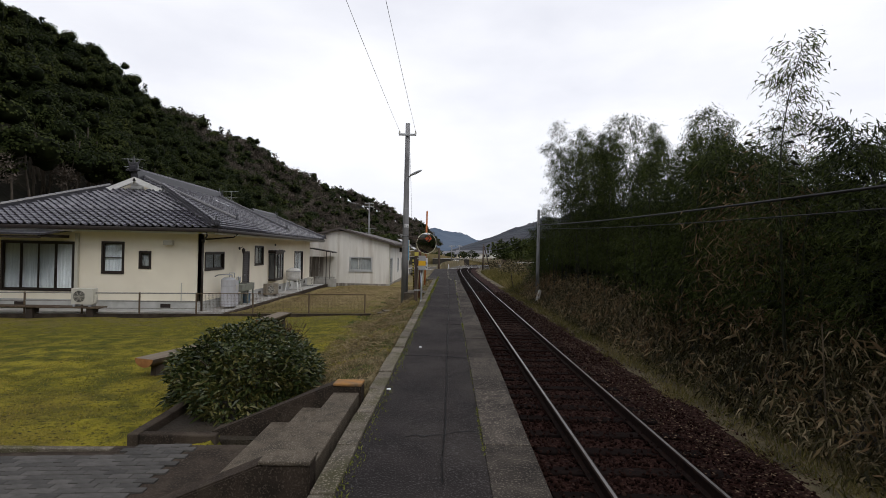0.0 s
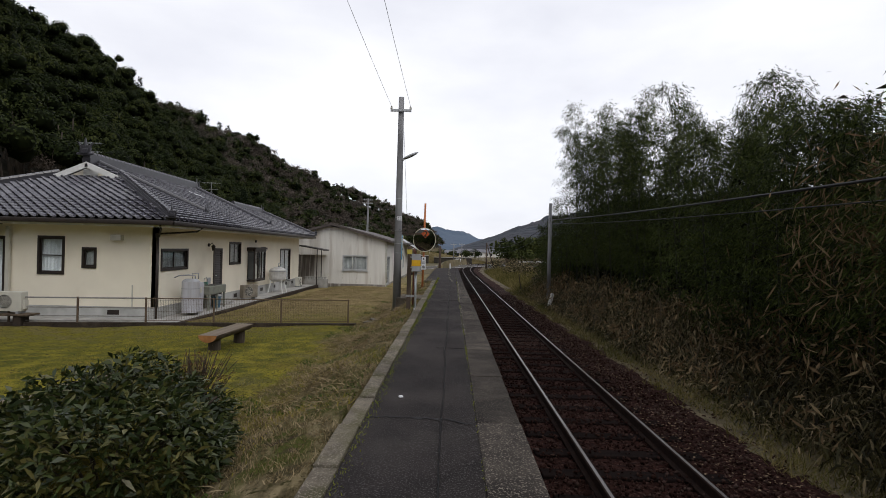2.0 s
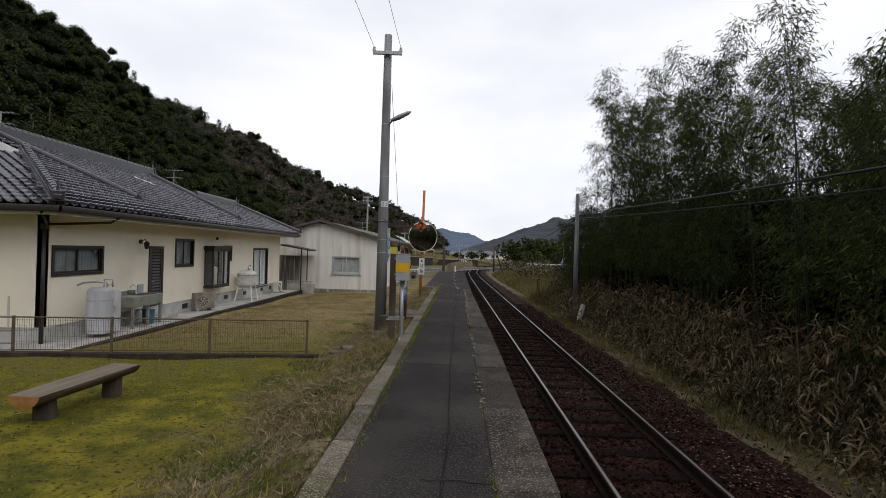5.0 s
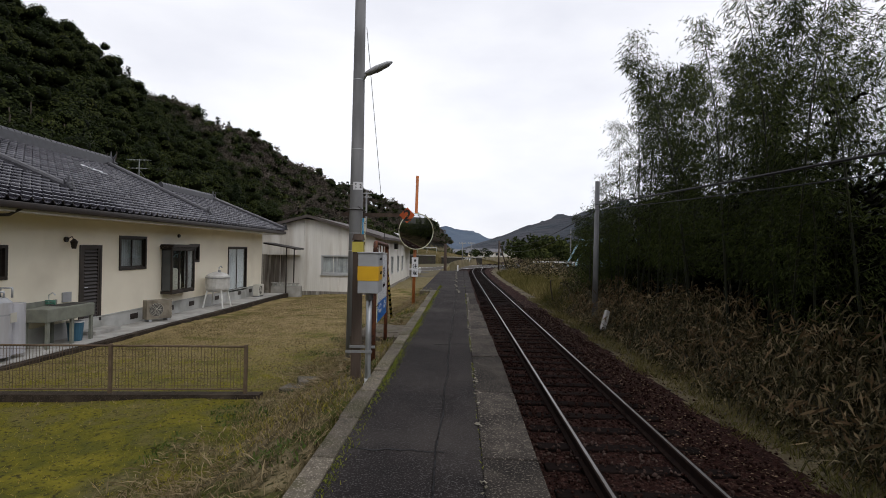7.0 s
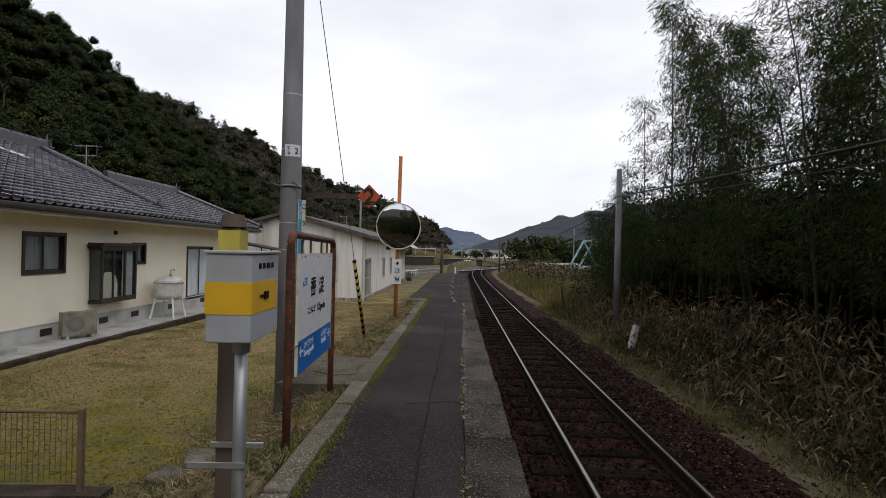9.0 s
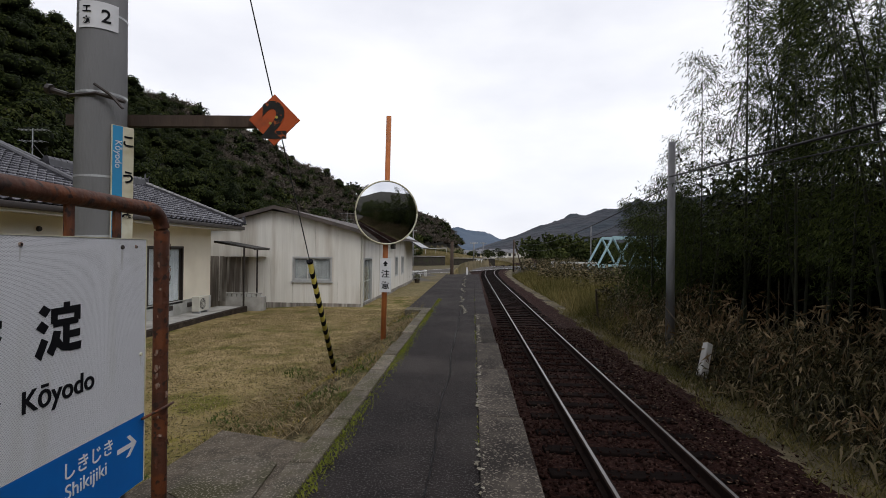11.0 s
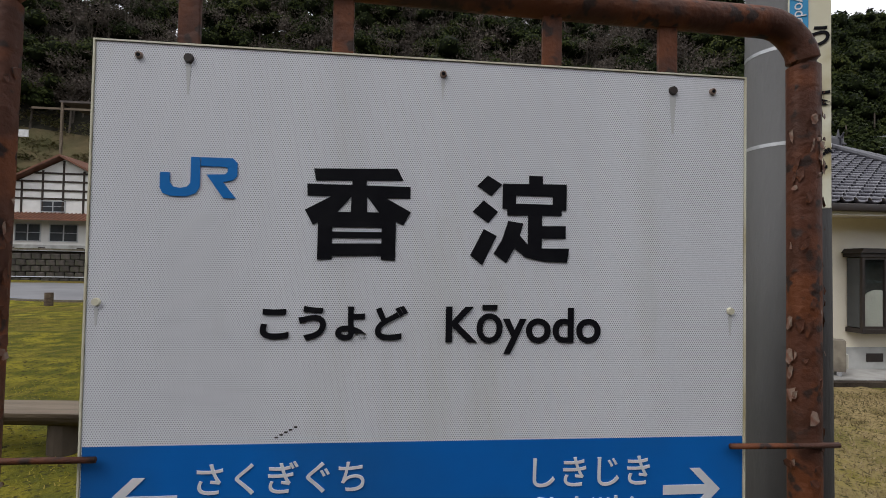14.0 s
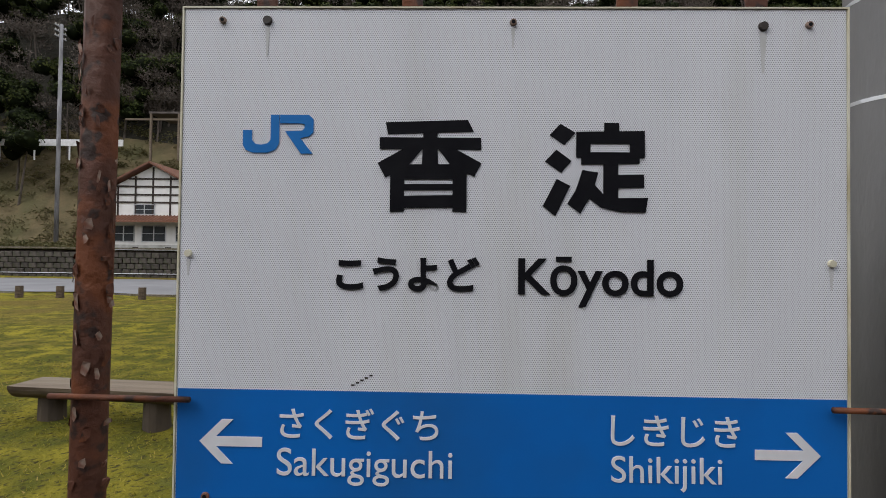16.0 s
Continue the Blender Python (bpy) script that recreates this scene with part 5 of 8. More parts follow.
def build_boiler():
    t = thing("water_heater", "grey-white cylindrical hot-water tank with pipes on top", "water heater", pose(HX + 0.62, 19.75, apz(19.7)))
    part("tank", tube(bmesh.new(), (0.0, -0.12, 0.1), (0.0, -0.12, 1.22), 0.3, 0.3, 24), M["tankgrey"], t, smooth=False)
    part("tank", tube(bmesh.new(), (0.02, 0.3, 0.1), (0.02, 0.3, 1.16), 0.24, 0.24, 20), M["tankgrey"], t, smooth=False)
    part("tank_top", tube(bmesh.new(), (0, -0.12, 1.22), (0, -0.12, 1.31), 0.3, 0.2, 24), M["boxgrey"], t)
    bm = bmesh.new()
    pipe(bm, [(0.1, 0, 1.28), (0.1, 0, 1.42), (-0.1, -0.1, 1.45), (-0.4, -0.2, 1.42), (-0.55, -0.2, 1.35)], 0.025, 8)
    pipe(bm, [(-0.05, 0.1, 1.28), (-0.05, 0.1, 1.5), (0.15, 0.15, 1.5), (0.15, 0.15, 1.3)], 0.022, 8)
    part("pipework", bm, M["galv"], t, smooth=True)
    part("band", tube(bmesh.new(), (0, -0.12, 0.95), (0, -0.12, 0.98), 0.305, 0.305, 24), M["boxgrey"], t)
    part("maker_plate", boxes((0.3, 0.316, -0.06, 0.08, 0.8, 1.0)), M["acwhite"], t)
    for k in range(3):
        a = k * 2.1
        part("leg", boxes((0.22 * math.cos(a) - 0.03, 0.22 * math.cos(a) + 0.03, 0.22 * math.sin(a) - 0.03, 0.22 * math.sin(a) + 0.03, 0, 0.1)), M["galv"], t)


def build_sink():
    t = thing("outdoor_sink", "grey-green outdoor sink on legs with a coiled hose", "sink", pose(HX + 0.45, 21.75, apz(21.75)))
    part("counter", boxes((-0.3, 0.3, -0.85, 0.75, 0.62, 0.94), bevel=0.02), M["basin"], t)
    # no hollow is cut: a dark plate carries the basin's shade
    part("basin", boxes((-0.22, 0.22, -0.2, 0.65, 0.93, 0.945), bevel=0.01), M["darkroom"], t, "dark plate standing for the shade of the basin's hollow")
    part("back_board", boxes((-0.31, -0.27, -0.85, 0.2, 0.94, 1.06), bevel=0.008), M["basin"], t)
    for x in (-0.25, 0.25):
        for y in (-0.78, 0.0, 0.68):
            part("leg", boxes((x - 0.03, x + 0.03, y - 0.04, y + 0.04, 0.0, 0.62)), M["basin"], t)
    bm = bmesh.new()
    pipe(bm, [(-0.2 + 0.1 * math.cos(a), -0.12 + 0.1 * math.sin(a), 0.97 + 0.012 * a / 2) for a in np.linspace(0, 18, 60)], 0.012, 6)
    part("hose", bm, M["hose"], t, "coiled green hose", smooth=True)
    bm = bmesh.new()
    pipe(bm, [(-0.24, -0.12, 0.94), (-0.24, -0.12, 1.2), (-0.15, -0.12, 1.26), (-0.08, -0.12, 1.2)], 0.014, 6)
    part("tap", bm, M["steel"], t, smooth=True)
    b = thing("bucket", "blue plastic bucket standing under the outdoor sink", "bucket", pose(HX + 0.5, 22.15, apz(22.15)))
    part("pail", tube(bmesh.new(), (0, 0, 0), (0, 0, 0.48), 0.15, 0.19, 18), M["bucket"], b)
    part("rim", tube(bmesh.new(), (0, 0, 0.47), (0, 0, 0.5), 0.2, 0.2, 18), M["whiteprint"], b)


M["drum"] = mat("dull_foil_wrap", (0.6, 0.59, 0.57), (0.45, 0.44, 0.42), 6, 0.5, 0.6, 14, metal=0.15, bdist=0.03)


TY = 30.15


def build_oil_tank():
    t = thing("oil_tank", "stainless heating-oil tank on splayed legs", "oil tank", pose(HX + 0.6, TY, apz(TY)) @ Matrix.Scale(1.1, 4))
    bm = bmesh.new()
    prof = [(0.0, 0.55), (0.3, 0.58), (0.4, 0.66), (0.42, 0.72), (0.42, 1.12), (0.4, 1.2), (0.28, 1.28), (0.1, 1.34), (0.0, 1.35)]
    n = 20
    rings = [[bm.verts.new((r * math.cos(2 * math.pi * k / n), r * math.sin(2 * math.pi * k / n), z)) for k in range(n)] for r, z in prof[1:-1]]
    for a, b in zip(rings, rings[1:]):
        for k in range(n):
            bm.faces.new((a[k], a[(k + 1) % n], b[(k + 1) % n], b[k]))
    bm.faces.new(rings[0][::-1]), bm.faces.new(rings[-1])
    part("drum", bm, M["drum"], t, "crumpled foil-wrapped drum", smooth=False)
    part("rim_band", tube(bmesh.new(), (0, 0, 1.1), (0, 0, 1.14), 0.435, 0.435, 20), M["galv"], t)
    for k in range(4):
        a = math.pi / 4 + k * math.pi / 2
        part("leg", tube(bmesh.new(), (0.34 * math.cos(a), 0.34 * math.sin(a), 0.78), (0.52 * math.cos(a), 0.52 * math.sin(a), 0.0), 0.028, n=8), M["whitewood"], t)
    bm = bmesh.new()
    pipe(bm, [(0.0, 0.1, 1.33), (0.0, 0.1, 1.5), (0.05, 0.16, 1.54), (0.08, 0.2, 1.48)], 0.02, 7)
    part("vent_pipe", bm, M["galv"], t, smooth=True)
    part("filler_cap", tube(bmesh.new(), (0.1, -0.1, 1.32), (0.1, -0.1, 1.4), 0.05, 0.05, 10), M["galv"], t)


build_boiler(), build_sink(), build_oil_tank()


def build_carport():
    t = thing("lean_to_canopy", "small smoky-roofed canopy on brown posts behind the house", "canopy")
    bm = bmesh.new()
    prism(bm, [(-9.3, 1.7), (-7.5, 1.42), (-7.5, 1.45), (-9.3, 1.75)], 37.6, 39.3, "y")
    part("roof_sheet", bm, M["polyroof"], t)
    for k in range(6):
        y = 37.6 + k * 0.34
        bm = bmesh.new()
        prism(bm, [(-9.3, 1.66), (-7.48, 1.38), (-7.48, 1.44), (-9.3, 1.72)], y - 0.02, y + 0.02, "y")
        part("rafter", bm, M["brown"], t)
    part("beam", boxes((-7.56, -7.5, 37.6, 39.3, 1.36, 1.42)), M["brown"], t)
    for y in (37.7, 39.2):
        part("post", boxes((-8.05, -7.99, y - 0.03, y + 0.03, -1.3, 1.5)), M["brown"], t)
    b = thing("block_planter", "low concrete-block planter with pierced top course", "planter")
    part("trough", rough(boxes((-9.0, -7.35, 38.1, 38.6, -1.35, -0.72), bevel=0.015), 0.006, 0.3), M["conc"], b)
    for k in range(7):
        part("pierced_block", boxes((-8.9 + k * 0.22, -8.75 + k * 0.22, 38.08, 38.2, -0.72, -0.58), bevel=0.01), M["found"], b)
    part("rail_cap", boxes((-8.98, -7.4, 38.06, 38.24, -0.58, -0.54)), M["conc"], b)


build_carport()


def build_porch():
    """A pent roof over the long window, with a bench deck below."""
    t = thing("porch_roof", "low brown pent roof over the long front window", "porch")
    bm = bmesh.new()
    prism(bm, [(16.75, 1.98), (18.4, 2.17), (18.4, 2.24), (16.75, 2.05)], -19.4, -14.3, "x")
    part("roof_board", bm, M["tiledark"], t)
    part("front_beam", boxes((-19.3, -14.4, 16.8, 16.9, 1.86, 1.96), (-14.5, -14.4, 16.9, 18.4, 1.9, 2.02)), M["timber"], t)
    part("post", boxes((-14.1, -13.98, 18.28, 18.38, -0.95, 2.1)), M["acwhite"], t)
    d = thing("veranda_deck", "weathered low timber deck below the front window", "deck")
    for k in range(4):
        part("board", rough(boxes((-17.6, -12.2, 16.9 + k * 0.12, 17.01 + k * 0.12, -0.72, -0.66), bevel=0.008), 0.006, 0.3, k), M["log"], d)
    for x in (-16.8, -14.8, -12.6):
        part("post", boxes((x - 0.12, x + 0.12, 16.95, 17.3, -1.2, -0.72), bevel=0.01), M["timber"], d)


build_porch()


def build_fence():
    f = thing("wire_fence", "low rusty welded-wire fence on a concrete kerb", "fence")
    y, x1 = 17.15, -2.4
    xs = [x1 - 2.12 * k for k in range(8)]
    def gz(x):
        return -0.78 - 0.018 * (x1 - x)
    for x in xs:
        part("post", boxes((x - 0.025, x + 0.025, y - 0.025, y + 0.025, gz(x) - 0.2, 0.0 - 0.012 * (x1 - x)), bevel=0.006), M["fencebrown"], f)
    for k in range(7):
        a, b = xs[k] - 0.03, xs[k + 1] + 0.03
        m = M["fencebrown"] if k < 3 else M["fencegrey"]
        za, zb = -0.012 * (x1 - a), -0.012 * (x1 - b)
        bm = tube(bmesh.new(), (a, y, za - 0.03), (b, y, zb - 0.03), 0.016, n=7)
        tube(bm, (a, y, gz(a) + 0.08), (b, y, gz(b) + 0.08), 0.013, n=7)
        if k > 2:
            tube(bm, (a, y, za - 0.03), (b, y, zb - 0.03), 0.024, n=7)
            tube(bm, (a, y, za - 0.33), (b, y, zb - 0.33), 0.02, n=7)
            tube(bm, (a, y, za - 0.6), (b, y, zb - 0.6), 0.018, n=7)
        part("rail", bm, m, f)
        if k < 3:
            bm = bmesh.new()
            n = 40
            for i in range(1, n):
                x = a + (b - a) * i / n
                box(bm, x - 0.0025, x + 0.0025, y - 0.0025, y + 0.0025, gz(x) + 0.08, -0.012 * (x1 - x) - 0.03)
            for j in range(6):
                s = (j + 0.5) / 6
                za2, zb2 = gz(a) + 0.08 + s * (za - 0.11 - gz(a)), gz(b) + 0.08 + s * (zb - 0.11 - gz(b))
                tube(bm, (a, y + 0.004, za2), (b, y + 0.004, zb2), 0.0022, n=4, caps=False)
            part("wire_panel", bm, m, f)["kind"] = "stuff"
    bm = bmesh.new()
    prism(bm, [(x1 + 0.25, -1.2), (x1 + 0.25, gz(x1) + 0.02), (x1 - 16, gz(x1 - 16) + 0.03), (x1 - 16, -1.4)], y - 0.11, y + 0.09, "y")
    part("fence_kerb", rough(bm, 0.01, 0.4), M["darkconc"], f)


build_fence()


# ---- the white shed beyond ----
def build_shed():
    """Front gable to the south, long side parallel to the track."""
    SM = Matrix.Translation((-3.27, 39.55, 0)) @ pose(0, 0, 0, 0, 0, -math.degrees(math.atan(SLOPE)))
    s = thing("shed", "long white sheet-clad shed with stained panels and low roof", "shed", SM)
    W, L = -8.1, 20.5
    px, pz, ez, wz, gz = -4.05, 3.36, 2.3, 2.3, -1.45
    # front sheets, each panel a piece with ribs
    cols = [0.0, -1.08, -2.16, -3.24, -4.32, -5.4, -6.48, -8.1]
    win = (-3.22, -1.38, -0.06, 1.04)
    def top(x):
        return ez + (pz - ez) * (1 - abs(x - px) / 4.05)
    for a, b in zip(cols, cols[1:]):
        for z0, z1 in ((gz, -0.06), (-0.06, 1.04), (1.04, None)):
            hi = [(a - 0.006, z1 if z1 is not None else top(a) - 0.05), (b + 0.006, z1 if z1 is not None else top(b) - 0.05)]
            if z0 == -0.06 and a <= -1.0 and b >= -3.3 and a > -3.0:
                x0, x1 = max(b, win[0]), min(a, win[1])
                segs = []
                if a > win[1]:
                    segs.append((a, win[1]))
                if b < win[0]:
                    segs.append((win[0], b))
                for q0, q1 in segs:
                    bm = bmesh.new()
                    prism(bm, [(q0, z0), (q0, z1), (q1, z1), (q1, z0)], 0.0, 0.03, "y")
                    part("cladding_sheet", bm, M["corr"], s)
                continue
            bm = bmesh.new()
            prism(bm, [(hi[0][0], z0), hi[0], hi[1], (hi[1][0], z0)], 0.0, 0.03, "y")
            n = 9
            for k in range(1, n):
                x = a + (b - a) * k / n
                zt = z1 if z1 is not None else min(hi[0][1], hi[1][1])
                box(bm, x - 0.018, x + 0.018, -0.01, 0.0, z0 + 0.01, zt - 0.01)
            dirty = z0 < 1.0 and a < -5
            part("cladding_sheet", bm, M["corrdirty"] if dirty else M["corr"], s)
    part("base_band", boxes((W, 0.02, -0.02, 0.05, gz, -1.12)), M["corrdirty"], s)
    f = window(s, pose(win[0], 0.0, win[2]), win[1] - win[0], win[3] - win[2], panes=2, curtain="frost", frame_mat="alu", label="aluminium sliding window with pale blind")
    part("window_hood", boxes((win[0] - 0.08, win[1] + 0.08, -0.14, 0.0, win[3] + 0.04, win[3] + 0.08)), M["corr"], f)
    part("window_sill", boxes((win[0] - 0.08, win[1] + 0.08, -0.09, 0.0, win[2] - 0.1, win[2] - 0.04)), M["alu"], s)
    for k in range(7):
        part("downpipe_clip", boxes((-0.36 - k * 1.08, -0.33 - k * 1.08, -0.02, -0.006, -1.1, 2.1)), M["corr"], s)
    # long side wall with doors and windows
    holes = [(0.7, 2.6, -1.2, 1.0), (7.0, 8.1, -0.35, 0.95), (10.6, 11.7, -0.35, 0.95), (13.6, 14.7, -0.35, 0.95), (8.6, 9.2, 1.5, 1.95)]
    part("wall", holed_wall(L, gz, wz, 0.1, holes), M["corr"], s, m=pose(0.0, 0.03, 0, 0, 0, 90))
    part("base_band", boxes((0.002, 0.03, 0.05, L, gz, -1.15)), M["corrdirty"], s)
    for i, (a, b, c, d) in enumerate(holes[:4]):
        window(s, pose(0.0, 0.03 + a, c, 0, 0, 90), b - a, d - c, panes=2, curtain="frost", frame_mat="alu", rail=i == 0, label="tall aluminium sliding door" if i == 0 else "aluminium sliding window")
    part("vent_hood", boxes((0.02, 0.25, 8.6, 9.2, 1.5, 1.95), bevel=0.02), M["darkroom"], s)
    part("wall", boxes((W, W + 0.08, 0.05, L, gz, wz), (W + 0.09, -0.11, L - 0.08, L, gz, wz)), M["corr"], s)
    bm = bmesh.new()
    for sx in (-1, 1):
        prism(bm, [(px, pz), (px + sx * 4.45, ez - 0.12), (px + sx * 4.45, ez - 0.04), (px, pz + 0.09)], -0.3, L + 0.3, "y")
    part("roof", bm, M["greyroof"], s, "weathered grey sheet roof")
    bm = bmesh.new()
    for sx in (-1, 1):
        prism(bm, [(px, pz - 0.05), (px + sx * 4.47, ez - 0.2), (px + sx * 4.47, ez - 0.02), (px, pz + 0.12)], -0.36, -0.305, "y")
    part("verge_trim", bm, M["greyroof"], s)
    part("gutter", boxes((0.42, 0.54, -0.3, L + 0.3, ez - 0.22, ez - 0.12)), M["greyroof"], s)
    part("corner_pipe", tube(bmesh.new(), (0.06, 0.12, gz), (0.06, 0.12, ez - 0.2), 0.05, n=8), M["acwhite"], s)
    # steeper dark lean-to roof at the far end
    bm = bmesh.new()
    prism(bm, [(-1.0, 2.9), (1.3, 1.55), (1.3, 1.65), (-1.0, 3.02)], L - 5.0, L + 1.2, "y")
    part("end_roof", bm, M["tiledark"], s, "dark tiled end roof")
    p = thing("pot_plant", "small dark shrub in a pot by the shed wall", "pot plant", SM @ pose(0.6, L - 1.5, -1.3))
    part("pot", tube(bmesh.new(), (0, 0, -0.1), (0, 0, 0.3), 0.18, 0.24, 12), M["darkconc"], p)
    rng = np.random.default_rng(1)
    v, fc = leaves(rng, rng.normal(size=(160, 3)) * 0.2 + np.array([0, 0, 0.55]), 0.16, 0.06)
    ob = new("foliage", raw_mesh("foliage", v, fc, M["leaf_shrub"]))
    ob.parent = p


build_shed()


# ---- station sign, poles, mirror ----
SX = -0.628                          # face of the name board
# the two name characters, stroke by stroke (each an outline, in thousandths of the board's height)
FRAGRANT = [[(13, 2), (159, -3), (170, 18), (17, 23)], [(2, 29), (183, 29), (183, 50), (3, 50)], [(80, 20), (105, 20), (107, 80), (78, 80)],
            [(47, 48), (80, 48), (54, 79), (13, 101), (-1, 75)], [(105, 47), (134, 47), (184, 74), (171, 98), (129, 78)],
            [(22, 77), (47, 77), (47, 161), (22, 162)], [(133, 76), (158, 76), (158, 161), (133, 160)], [(46, 77), (134, 76), (134, 103), (46, 104)], [(46, 112), (134, 111), (134, 122), (46, 123)], [(46, 133), (134, 131), (134, 153), (46, 155)]]
SHALLOWS = [[(9, 22), (28, 2), (55, 18), (35, 40)], [(1, 69), (21, 48), (48, 68), (30, 89)], [(22, 100), (46, 112), (20, 166), (-2, 148)],
            [(105, 0), (131, 0), (131, 20), (105, 20)], [(56, 16), (176, 14), (176, 37), (56, 37)], [(56, 36), (81, 36), (81, 62), (56, 62)], [(150, 36), (176, 36), (176, 62), (150, 62)], [(65, 52), (167, 52), (167, 72), (65, 74)],
            [(104, 72), (130, 72), (130, 134), (104, 134)], [(129, 92), (175, 91), (175, 114), (129, 115)], [(67, 84), (95, 88), (86, 122), (64, 161), (41, 144), (56, 119)], [(89, 110), (104, 127), (130, 133), (182, 132), (178, 158), (134, 157), (100, 150), (77, 132)]]


def stroke_sign(name, strokes, y, z, parent):
    """Heavy black characters as flat plates, one outline a stroke."""
    q, whole = 0.001384, None
    for i, o in enumerate(strokes):
        bm = bmesh.new()
        prism(bm, [(y + a * q, z - b * q) for a, b in o], SX + 0.0004, SX + 0.0018 + 0.0001 * i, "x")
        if whole is None:
            whole = part(name, bm, M["black"], parent, "heavy black station name character")
        else:
            part("stroke", bm, M["black"], whole)
    return whole


M["streak"] = mat("grey_rain_streak", (0.5, 0.5, 0.5), (0.45, 0.45, 0.44), 30, 0.6, 0.0)


def build_station_sign():
    s = thing("station_sign", "white and blue station name board in a rusty pipe frame", "station sign", Matrix.Translation((-0.303, 16.735, 0.735)) @ Matrix.Scale(0.791, 4) @ Matrix.Translation((0.628, -16.612, -0.572)))
    y0, y1, zt, zm, zb = 16.612, 18.242, 1.518, 0.572, 0.2
    yc = (y0 + y1) / 2
    bm = boxes((SX - 0.028, SX, y0, y1, zb, zt), bevel=0.003)
    board = part("board", bm, M["board"], s, "white dimpled enamel panel, slightly stained")
    part("blue_band", boxes((SX - 0.002, SX + 0.0012, y0 + 0.004, y1 - 0.004, zb + 0.004, zm)), M["blue"], s, "bright blue lower band")
    part("board_edge", boxes((SX - 0.032, SX + 0.003, y0 - 0.004, y0, zb, zt), (SX - 0.032, SX + 0.003, y1, y1 + 0.004, zb, zt), (SX - 0.032, SX + 0.003, y0 - 0.004, y1 + 0.004, zt, zt + 0.004)), M["ivory"], s)

    def face(y, z, tilt=0):
        """Lettering plane: reading along +y, up +z, standing off the board towards +x."""
        return Matrix.Translation((SX + 0.002, y, z)) @ Matrix(((0, 0, 1, 0), (1, 0, 0, 0), (0, 1, 0, 0), (0, 0, 0, 1)))

    stroke_sign("character", FRAGRANT, 17.103, 1.237, s)
    stroke_sign("character", SHALLOWS, 17.511, 1.236, s)
    text_mesh("こうよど", 0.1, M["black"], "lettering", s, face(17.18, 0.861), bold=0.0034, width=0.352)
    text_mesh("Kōyodo", 0.1, M["black"], "lettering", s, face(17.649, 0.847), bold=0.0016, width=0.398)
    text_mesh("さくぎぐち", 0.08, M["whiteprint"], "lettering", s, face(17.065, 0.493), bold=0.0005, width=0.389)
    text_mesh("Sakugiguchi", 0.08, M["whiteprint"], "lettering", s, face(17.08, 0.388), bold=0.0, width=0.429)
    text_mesh("しきじき", 0.08, M["whiteprint"], "lettering", s, face(17.83, 0.49), bold=0.0005, width=0.307)
    text_mesh("Shikijiki", 0.08, M["whiteprint"], "lettering", s, face(17.81, 0.387), bold=0.0, width=0.264)
    # arrows
    for yt, d in ((16.673, 1), (18.175, -1)):
        z = 0.445 if d > 0 else 0.438
        bm = bmesh.new()
        prism(bm, [(yt, z), (yt + d * 0.055, z + 0.054), (yt + d * 0.083, z + 0.054), (yt + d * 0.041, z + 0.012), (yt + d * 0.155, z + 0.012), (yt + d * 0.155, z - 0.012), (yt + d * 0.041, z - 0.012), (yt + d * 0.083, z - 0.054), (yt + d * 0.055, z - 0.054)], SX + 0.0005, SX + 0.003, "x")
        part("arrow", bm, M["whiteprint"], s, "white direction arrow")
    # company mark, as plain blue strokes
    bm = bmesh.new()
    q = 0.000852
    for outline in ([(0, 45), (26, 45), (26, 73), (36, 85), (54, 88), (73, 83), (81, 73), (81, 0), (106, 0), (106, 83), (96, 101), (73, 111), (28, 111), (8, 103), (0, 88)], [(108, 0), (193, 0), (206, 13), (206, 51), (193, 63), (168, 68), (204, 113), (170, 113), (123, 48), (173, 46), (180, 38), (180, 28), (170, 25), (108, 25)]):
        prism(bm, [(16.766 + x * q, 1.251 - z * q) for x, z in outline], SX + 0.0006, SX + 0.0025, "x")
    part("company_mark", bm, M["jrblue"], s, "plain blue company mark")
    # bolts and holes
    for y, z, r, m in ((16.71, 1.487, 0.009, "flake"), (16.822, 1.487, 0.012, "galv"), (17.432, 1.483, 0.009, "flake"), (18.04, 1.475, 0.012, "galv"), (18.15, 1.478, 0.009, "flake"), (16.635, 0.905, 0.01, "ivory"), (18.203, 0.898, 0.01, "ivory"), (16.69, 0.31, 0.011, "flake")):
        part("bolt", tube(bmesh.new(), (SX, y, z), (SX + 0.007, y, z), r, r * 0.85, 10), M["brown"] if m == "galv" else M[m], s)
        if m == "flake":
            part("bolt_hole", tube(bmesh.new(), (SX + 0.0065, y, z), (SX + 0.0085, y, z), r * 0.55, r * 0.5, 8), M["black"], s)
    # rain streaks below the bolts and a scuff above the band
    for y, z, w, hh in ((16.822, 1.47, 0.006, 0.07), (18.04, 1.46, 0.009, 0.1), (17.432, 1.47, 0.005, 0.05), (18.203, 0.885, 0.006, 0.05), (16.635, 0.89, 0.005, 0.04)):
        bm = bmesh.new()
        prism(bm, [(y - w, z), (y + w, z), (y + w * 0.3, z - hh), (y - w * 0.3, z - hh)], SX + 0.0003, SX + 0.0009, "x")
        part("rain_streak", bm, M["streak"], s, "grey rain streak below a bolt")
    for k in range(5):
        part("scuff", boxes((SX + 0.0003, SX + 0.0009, 17.045 + 0.011 * k, 17.053 + 0.011 * k, 0.585 + 0.006 * k, 0.589 + 0.006 * k)), M["brown"], s)
    # pipe frame
    px, r = SX - 0.03, 0.041
    ya, yb, zt2 = 16.385, 18.44, 1.69
